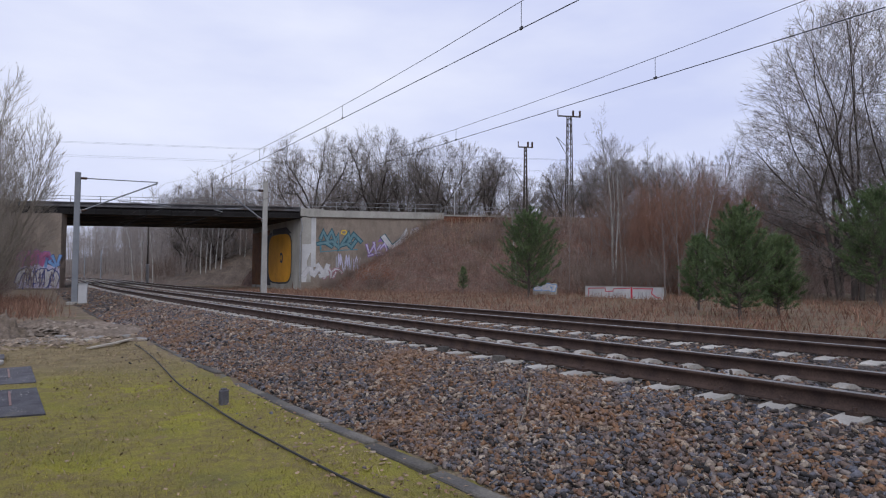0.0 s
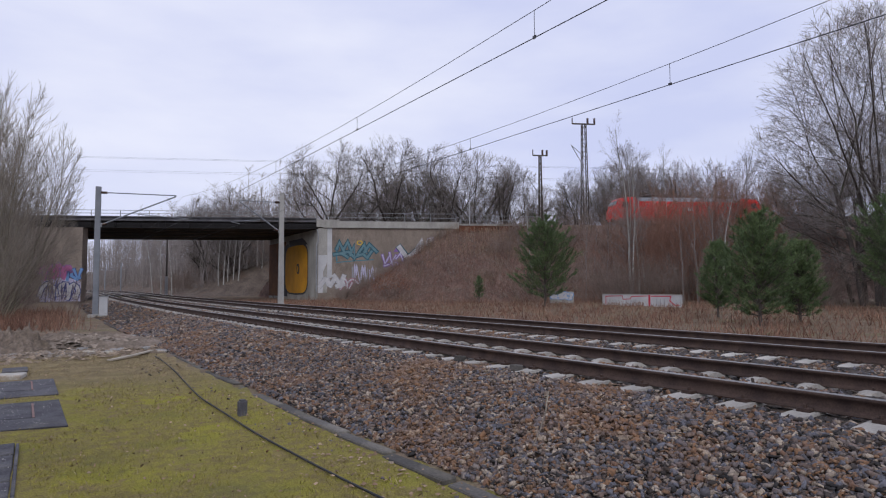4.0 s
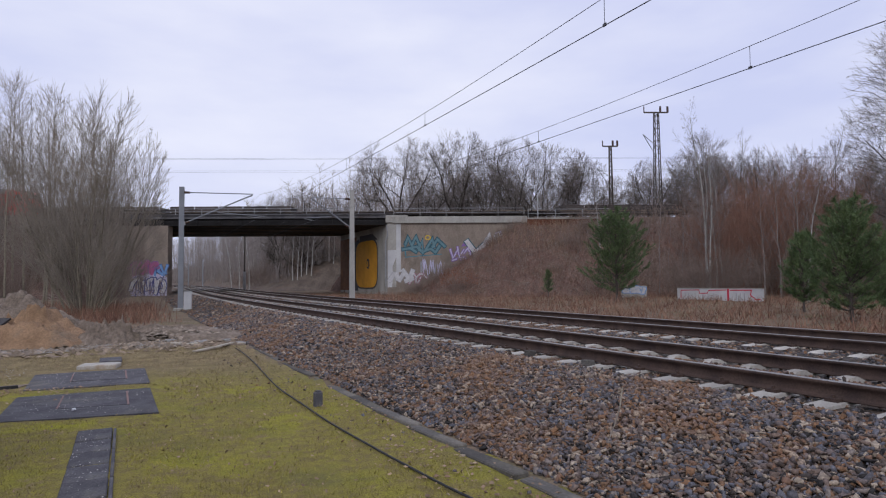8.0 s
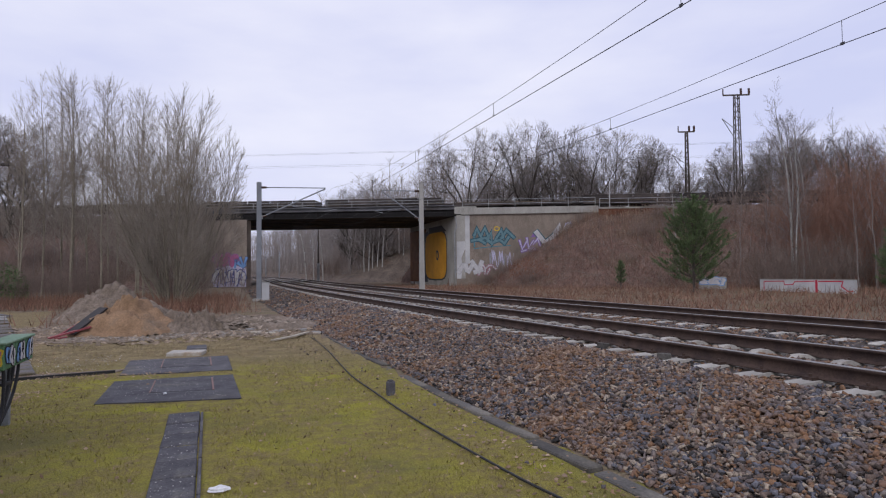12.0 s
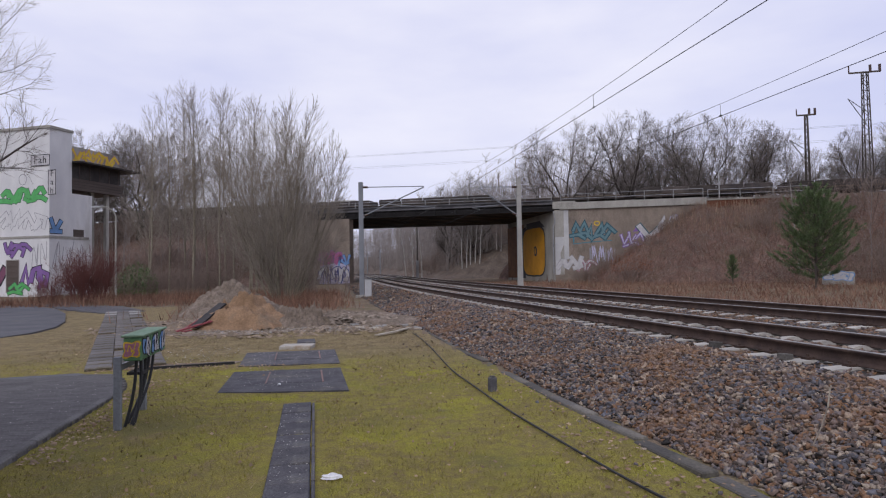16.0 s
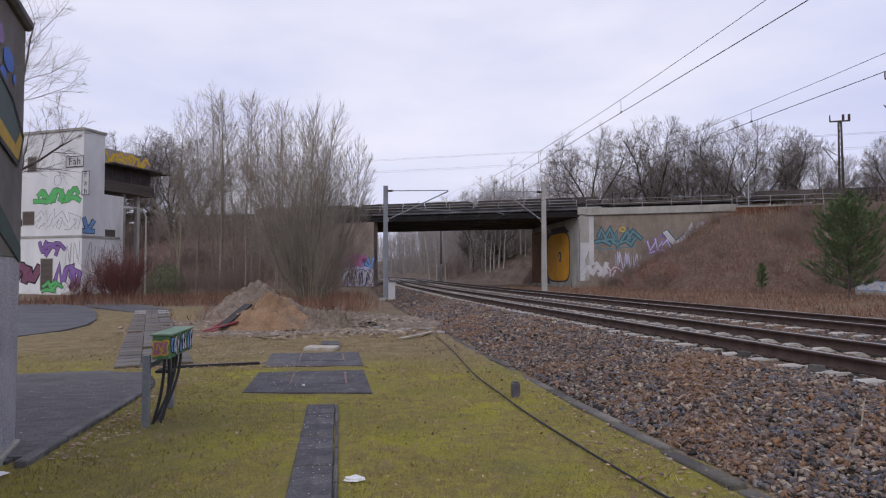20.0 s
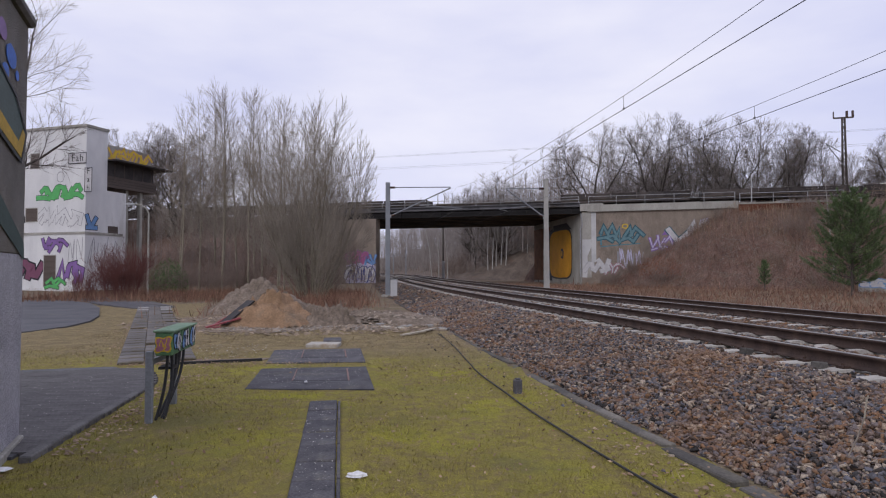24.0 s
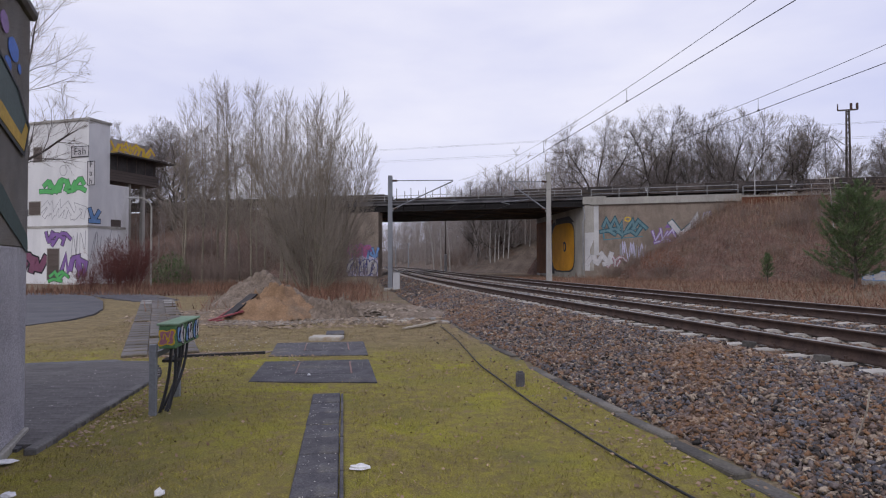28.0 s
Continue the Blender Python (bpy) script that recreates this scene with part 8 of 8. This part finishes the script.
# pale planks and broken slabs where the kerb ends
rr = random.Random(4)
M_palewood = surf("bleached_wood", (0.33, 0.29, 0.23), (0.45, 0.41, 0.34), 3, 0.9, 0, 0.2, 30, 0.2)
for k in range(13):
    x, y = rr.uniform(-1.5, 0.3), rr.uniform(16.2, 23)
    x -= (y - 15.6) * 0.18
    rb = thing("rubble_piece", pose(x, y, 0.0, rr.uniform(-6, 6), rr.uniform(-6, 6), rr.uniform(0, 180)), "broken pale slab piece on the ground", "rubble", "rubble by the kerb")
    a, b = rr.uniform(0.08, 0.24), rr.uniform(0.05, 0.12)
    part("piece", box(bmesh.new(), -a, a, -b, b, -0.03, rr.uniform(0.02, 0.05), 0.012), M_palewood if k % 3 == 0 else M_pavepale, rb)
ht = thing("bent_board", pose(0, 0, 0), "pale bent board lying across the lawn's edge", "board")
part("board", bar(bmesh.new(), (-1.10, 15.0, 0.03), (-0.62, 15.75, 0.05), 0.12, 0.03), M_palewood, ht)
part("board_end", bar(bmesh.new(), (-0.64, 15.74, 0.05), (-0.33, 16.8, 0.03), 0.10, 0.03), M_palewood, ht)

# tree beyond the hut whose twigs reach past the tower
tree_thing("oak_tree", 210, "bare tree with fine spreading twigs behind the hut", "tree", "", dict(OAK, rmin=0.005, kids=(13, 10, 7, 5, 3)), 5.0, 0.24, M_bark, M_twig, pose(-19.6, 24.0, 0), env=(10.0, 5.2, 6.4, 0.05, 1.0))


# ---- pieces: sleepers, kerbs, covers, paving, ballast ----
def sleeper_mesh():
    """A concrete sleeper 2.6 m long, thicker under the rails, lower in the middle."""
    half = ((1.24, 0.395), (1.17, 0.412), (0.85, 0.42), (0.67, 0.424), (0.62, 0.458), (0.46, 0.456), (0.33, 0.40))
    prof = [(-x, z) for x, z in half] + list(half[::-1])
    V, F = [], []
    for x, z in prof:
        w1, w0 = (0.07, 0.14) if abs(x) < 0.64 else (0.105, 0.15)
        V += [(x, -w0, 0.22), (x, -w1, z), (x, w1, z), (x, w0, 0.22)]
    for i in range(len(prof) - 1):
        a = i * 4
        for k in range(3):
            F.append((a + k, a + k + 1, a + 5 + k, a + 4 + k))
    F += [(0, 3, 2, 1), tuple(len(V) - 4 + k for k in (0, 1, 2, 3))]
    me = bpy.data.meshes.new("sleeper")
    me.from_pydata(V, [], [f[::-1] for f in F])
    me.materials.append(M_sleeper)
    return me


def clip_mesh():
    bm = bmesh.new()
    for side in (-1, 1):
        for e in (-1, 1):
            x = side * 0.753 + e * 0.11
            box(bm, x - 0.045, x + 0.045, -0.06, 0.06, 0.415, 0.452)
            tube(bm, (x, 0, 0.44), (x, 0, 0.485), 0.018, n=6)
    me = bpy.data.meshes.new("rail_clip")
    bm.to_mesh(me)
    bm.free()
    me.materials.append(M_rust)
    return me


SLEEPER, CLIP = sleeper_mesh(), clip_mesh()


def put(me, name, parent, m):
    ob = new(name, me)
    ob.parent = parent
    ob.matrix_basis = m
    return ob


def lay_sleepers():
    rng = random.Random(2)
    for tr, off in track_obs:
        y = -6.0
        far_v, far_f = [], []
        base = np.array([v.co[:] for v in SLEEPER.vertices])
        faces = [tuple(p.vertices) for p in SLEEPER.polygons]
        while y < 170:
            x, yy = beside(y, off)
            a = math.degrees(math.atan(float(rail_slope(y))))
            m = pose(float(x), float(yy), rng.uniform(-0.004, 0.004), 0, 0, -a + rng.uniform(-0.5, 0.5))
            if y < 66:
                sl = put(SLEEPER, "sleeper", tr, m)
                if y < 34:
                    put(CLIP, "rail_clip", sl, Matrix.Identity(4))
            else:
                k = len(far_v)
                far_v += [tuple(m @ Vector(p)) for p in base]
                far_f += [tuple(k + i for i in f) for f in faces]
            y += 0.6 * math.cos(math.radians(a))
        tagged(arrays("distant_sleepers", np.array(far_v), far_f, M_sleeper, tr), kind="stuff")


lay_sleepers()

M_walkkerb = surf("path_kerb_concrete", (0.105, 0.10, 0.10), (0.165, 0.16, 0.158), 1.6, 0.9, 0, 0.3, 40, 0.2, vary=0.15)
# kerb stones between lawn and ballast
kerb = thing("kerb", pose(0, 0, 0), "row of worn grey concrete kerb stones between lawn and ballast", "kerb", kind="structure")
kb = box(bmesh.new(), -0.075, 0.075, -0.49, 0.49, -0.25, 0.016, 0.012)
KERB = bpy.data.meshes.new("kerb_stone")
kb.to_mesh(KERB)
kb.free()
KERB.materials.append(M_kerb)
rk = random.Random(6)
y = -8.0
while y < 34:
    x, yy = beside(y, KERB_OFF - 0.06 + 0.02 * min(12.0, max(0.0, y - 6.0)))
    a = -math.degrees(math.atan(float(rail_slope(y))))
    if y < 17 or rk.random() < 0.6:
        put(KERB, "kerb_stone", kerb, pose(float(x) + rk.uniform(-0.015, 0.015), float(yy), rk.uniform(-0.03, 0.004), rk.uniform(-1.5, 1.5), rk.uniform(-5, 5), a + rk.uniform(-1.8, 1.8)))
    y += 0.985

pk_ = thing("path_kerb", pose(0, 0, 0), "low grey kerb stones along the paved path", "kerb", kind="structure")
kb3 = box(bmesh.new(), -0.05, 0.05, -0.49, 0.49, -0.25, 0.042, 0.012)
PKERB = bpy.data.meshes.new("kerb_stone")
kb3.to_mesh(PKERB)
kb3.free()
PKERB.materials.append(M_walkkerb)
ka, kb2 = Vector((-3.55, 5.2, 0)), Vector((-4.10, 8.45, 0))
for k in range(4):
    p = ka.lerp(kb2, (k + 0.5) / 4)
    put(PKERB, "kerb_stone", pk_, pose(p.x, p.y, rk.uniform(-0.01, 0.01), 0, 0, 9.6 + rk.uniform(-0.6, 0.6)) @ Matrix.Diagonal((1, 0.83, 1, 1)))
for p, a in (((-4.33, 8.85, 0), 20), ((-4.75, 9.6, 0), 32)):
    put(PKERB, "kerb_stone", pk_, pose(p[0], p[1], -0.02, 0, 0, a) @ Matrix.Diagonal((1, 0.8, 1, 1)))

# small dark pavers of the path
paving = thing("path_paving", pose(0, 0, 0), "rows of small dark damp paving bricks", "paving", kind="structure")
pv = box(bmesh.new(), -0.0985, 0.0985, -0.0488, 0.0488, -0.05, 0.026, 0.002)
BRICK = bpy.data.meshes.new("paving_brick")
pv.to_mesh(BRICK)
pv.free()
BRICK.materials.append(M_slab)
count, rest_v, rest_f = 0, [], []
bv, bf = [v.co.copy() for v in BRICK.vertices], [tuple(p.vertices) for p in BRICK.polygons]
for i in range(46):
    yy = 5.45 + i * 0.1005
    xr = -3.60 - (yy - 5.25) * 0.17 - (max(0, yy - 8.6) ** 1.5) * 0.3
    for j in range(14):
        xx = xr - 0.1 - 0.2 * j + (0.1 if i % 2 else 0)
        if yy > 9.95 + (xx + 5.5) * 0.28 or (yy < 6.2 and xx < -4.35 - (yy - 5.4) * 0.4):
            continue
        m = pose(xx, yy, rk.uniform(-0.0015, 0.001), rk.uniform(-0.4, 0.4), rk.uniform(-0.4, 0.4), rk.uniform(-0.5, 0.5))
        if j < 6 and count < 290:
            put(BRICK, "paving_brick", paving, m)
            count += 1
        else:
            k = len(rest_v)
            rest_v += [tuple(m @ v) for v in bv]
            rest_f += [tuple(k + q for q in f) for f in bf]
tagged(arrays("further_paving", np.array(rest_v), rest_f, M_slab, paving), kind="stuff")

# cable trough covers running towards the slabs
trough = thing("cable_trough", pose(0, 0, 0), "row of dark concrete cable trough covers set in the lawn", "cable trough", kind="structure")
cvb = box(bmesh.new(), -0.185, 0.145, -0.237, 0.237, -0.1, 0.008, 0.01)
COVER = bpy.data.meshes.new("trough_cover")
cvb.to_mesh(COVER)
cvb.free()
COVER.materials.append(M_cover)
eb = box(bmesh.new(), -0.014, 0.014, -0.46, 0.46, -0.1, 0.016, 0.005)
EDGE = bpy.data.meshes.new("trough_edge")
eb.to_mesh(EDGE)
eb.free()
EDGE.materials.append(M_cover)
ta, tb = Vector((-1.50, 7.60, 0)), Vector((-0.60, 2.35, 0))
for k in range(20):
    p = ta.lerp(tb, (k + 0.5) / 11)
    put(COVER, "trough_cover", trough, pose(p.x, p.y, rk.uniform(-0.006, 0.006), rk.uniform(-0.6, 0.6), rk.uniform(-1.5, 1.5), 9.7 + rk.uniform(-0.5, 0.5)))
for k in range(10):
    p = ta.lerp(tb, (k + 0.55) / 5.6)
    put(EDGE, "trough_edge", trough, pose(p.x + 0.166, p.y + 0.03, 0, 0, 0, 9.7))

# paved walk of old slabs
M_walkslab = surf("old_grey_slab", (0.105, 0.098, 0.098), (0.21, 0.198, 0.195), 1.6, 0.85, 0, 0.3, 45, 0.25, vary=0.2, c3=(0.095, 0.078, 0.05), c3_at=0.53)
walkway = thing("paved_walk", pose(0, 0, 0), "walk of old grey paving slabs with joints full of leaves", "path", kind="structure")
pb = box(bmesh.new(), -0.205, 0.205, -0.245, 0.245, -0.08, 0.02, 0.008)
PAVER = bpy.data.meshes.new("paving_slab")
pb.to_mesh(PAVER)
pb.free()
PAVER.materials.append(M_walkslab)
PALE_PAVER = PAVER.copy()
PALE_PAVER.materials.clear()
PALE_PAVER.materials.append(M_pavepale)
wa, wb2 = Vector((-5.05, 10.75, 0)), Vector((-12.6, 26.6, 0))
wd = (wb2 - wa).normalized()
ws = Vector((wd.y, -wd.x, 0))
ang = math.degrees(math.atan2(-wd.x, wd.y))
for i in range(int((wb2 - wa).length / 0.5)):
    for j in range(3):
        p = wa + wd * (0.5 * i + 0.25) + ws * (0.42 * (j - 0.95))
        if i > 29 and j != 1:
            put(PALE_PAVER if rk.random() < 0.75 else PAVER, "paving_slab", walkway, pose(p.x, p.y, 0.02, 0, 0, ang + rk.uniform(-2, 2)))
        elif rk.random() < 0.93:
            put(PAVER, "paving_slab", walkway, pose(p.x, p.y, 0.016 + rk.uniform(-0.005, 0.005), rk.uniform(-0.6, 0.6), rk.uniform(-0.6, 0.6), ang + rk.uniform(-1, 1)))


# ---- ballast stones ----
def block_shapes():
    """Angular broken stones: skewed blocks with one narrowed end, flatter than wide."""
    rng = np.random.RandomState(32)
    V = np.array([(x, y, z) for z in (-1, 1) for y in (-1, 1) for x in (-1, 1)], float) * 0.72
    Q = ((0, 2, 3, 1), (4, 5, 7, 6), (0, 1, 5, 4), (1, 3, 7, 5), (3, 2, 6, 7), (2, 0, 4, 6))
    F = np.array([t for q in Q for t in ((q[0], q[1], q[2]), (q[0], q[2], q[3]))])
    out = []
    for _ in range(26):
        W = V.copy()
        top = W[:, 2] > 0
        W[top, :2] = W[top, :2] * rng.uniform(0.5, 1.0, 2) + rng.uniform(-0.3, 0.3, 2)
        W[W[:, 0] > 0, 1] *= rng.uniform(0.35, 1.1)
        out.append(W * np.array([rng.uniform(0.95, 1.75), rng.uniform(0.7, 1.1), rng.uniform(0.28, 0.62)]) + rng.normal(0, 0.10, V.shape))
    return out, F


BLOCKS, BFACES = block_shapes()


def scatter_stones(name, label, y0, y1, o0, o1, per_m2, size, seed, power=1.0, skip=None):
    rng = np.random.RandomState(seed)
    n = int((y1 - y0) * (o1 - o0) * per_m2)
    y = y0 + (y1 - y0) * rng.rand(n) ** power
    off = rng.uniform(o0, o1, n)
    if skip is not None:
        keep = ~skip(y, off)
        y, off = y[keep], off[keep]
        n = len(y)
    x, yy = beside(y, off)
    z = bed_z(off) + rng.uniform(-0.012, 0.014, n) + np.where(off < -0.5, rng.rand(n) ** 2 * 0.034, 0)
    s = size * (0.55 + 0.95 * rng.rand(n) ** 1.6)
    spin, lie = rng.uniform(0, math.pi, n), rng.normal(0, 0.27, (n, 2))
    q = np.stack([np.cos(spin), lie[:, 0], lie[:, 1], np.sin(spin)], -1)
    q /= np.linalg.norm(q, axis=1, keepdims=True)
    a, b, c, d = q.T
    R = np.stack([np.stack([1 - 2 * (c * c + d * d), 2 * (b * c - a * d), 2 * (b * d + a * c)], -1),
                  np.stack([2 * (b * c + a * d), 1 - 2 * (b * b + d * d), 2 * (c * d - a * b)], -1),
                  np.stack([2 * (b * d - a * c), 2 * (c * d + a * b), 1 - 2 * (b * b + c * c)], -1)], 1)
    pick = rng.randint(0, len(BLOCKS), n)
    P = np.array(BLOCKS)[pick] * s[:, None, None]
    V = np.einsum("nij,nkj->nki", R, P) + np.stack([x, yy, z], -1)[:, None, :]
    m = P.shape[1]
    F = (BFACES[None] + (np.arange(n) * m)[:, None, None]).reshape(-1, 3)
    ob = arrays(name, V.reshape(-1, 3), F, M_stones)
    return tagged(ob, label, "ballast", kind="stuff")


def sleeper_rows():
    out, y = [], -6.0
    while y < 70:
        out.append(y)
        y += 0.6 * math.cos(math.atan(float(rail_slope(y))))
    return np.array(out)


ROWS = sleeper_rows()


def rails_skip(y, off):
    bad = np.zeros(len(y), bool)
    i = np.clip(np.searchsorted(ROWS, y), 1, len(ROWS) - 1)
    near = np.minimum(np.abs(y - ROWS[i]), np.abs(y - ROWS[i - 1])) < 0.12
    for c in TRACKS:
        bad |= near & (np.abs(off - c) < 1.32) & (np.abs(off - c) > 0.43)
    for c in TRACKS:
        for r in (-0.753, 0.753):
            bad |= np.abs(off - c - r) < 0.10
    return bad


slope_text = "loose angular grey and rust-brown ballast stones on the slope"
scatter_stones("ballast_stones", slope_text, 1.5, 7.5, -3.0, -0.5, 2000, 0.0265, 48)
scatter_stones("ballast_stones", slope_text, -6.0, 1.5, -3.0, -0.5, 480, 0.032, 49)
scatter_stones("ballast_stones", slope_text, 7.5, 13.0, -3.0, -0.5, 1450, 0.0275, 46)
scatter_stones("ballast_stones", slope_text, 13.0, 27.0, -3.0, -0.5, 420, 0.037, 42)
scatter_stones("ballast_stones", "grey and brown ballast stones between rails and sleepers", -6.0, 16.0, -0.6, 6.9, 260, 0.028, 43, 1.0, rails_skip)
scatter_stones("ballast_stones", "ballast stones along the distant track", 16.0, 60.0, -2.9, 6.9, 30, 0.045, 44, 1.3, rails_skip)
# a few stones that have rolled onto the lawn
scatter_stones("stray_stones", "stray stones and gravel along the kerb", 2.0, 22.0, -4.1, -3.2, 14, 0.018, 45)

# single stones nearest to the eye
def single_stones():
    rng = random.Random(47)
    meshes = []
    for k, W in enumerate(BLOCKS):
        me = bpy.data.meshes.new("ballast_stone")
        me.from_pydata([tuple(v) for v in W], [], [tuple(int(i) for i in f) for f in BFACES])
        me.materials.append(M_stone_one)
        meshes.append(me)
    bed = bpy.data.objects["track_bed"]
    for k in range(290):
        y, off = rng.uniform(4.2, 7.0), rng.uniform(-2.7, -1.1)
        x, yy = beside(y, off)
        sc = rng.uniform(0.020, 0.038)
        put(rng.choice(meshes), "ballast_stone", bed, pose(float(x), float(yy), float(bed_z(off)) + rng.uniform(0.012, 0.034), rng.gauss(0, 22), rng.gauss(0, 22), rng.uniform(0, 360)) @ Matrix.Scale(sc, 4))


single_stones()

# a bent dead stalk on the ballast, and two blocks by the rail
stalk = thing("dead_stalk", pose(3.020, 4.792, 0.170), "pale bent dead stalk sticking out of the ballast", "plant stalk")
part("stalk", polytube(bmesh.new(), [(0, 0, -0.04), (0.074, -0.035, 0.158), (0.107, -0.069, 0.315)], 0.006, 5), M_twig_pale, stalk)
part("stalk_tip", polytube(bmesh.new(), [(0.107, -0.069, 0.315), (0.122, -0.079, 0.457), (0.129, -0.084, 0.484)], 0.0065, 5), M_palewood, stalk)
for yb_, ob_ in ((7.6, -0.35), (8.9, -0.33)):
    bx_, by_ = beside(yb_, ob_)
    blk = thing("loose_block", pose(float(bx_), float(by_), 0.37, 0, 6, 30), "loose grey-brown concrete block beside the rail", "block", "blocks by the rail")
    part("block", box(bmesh.new(), -0.09, 0.09, -0.06, 0.06, 0, 0.12, 0.012), M_kerb, blk)


motions()
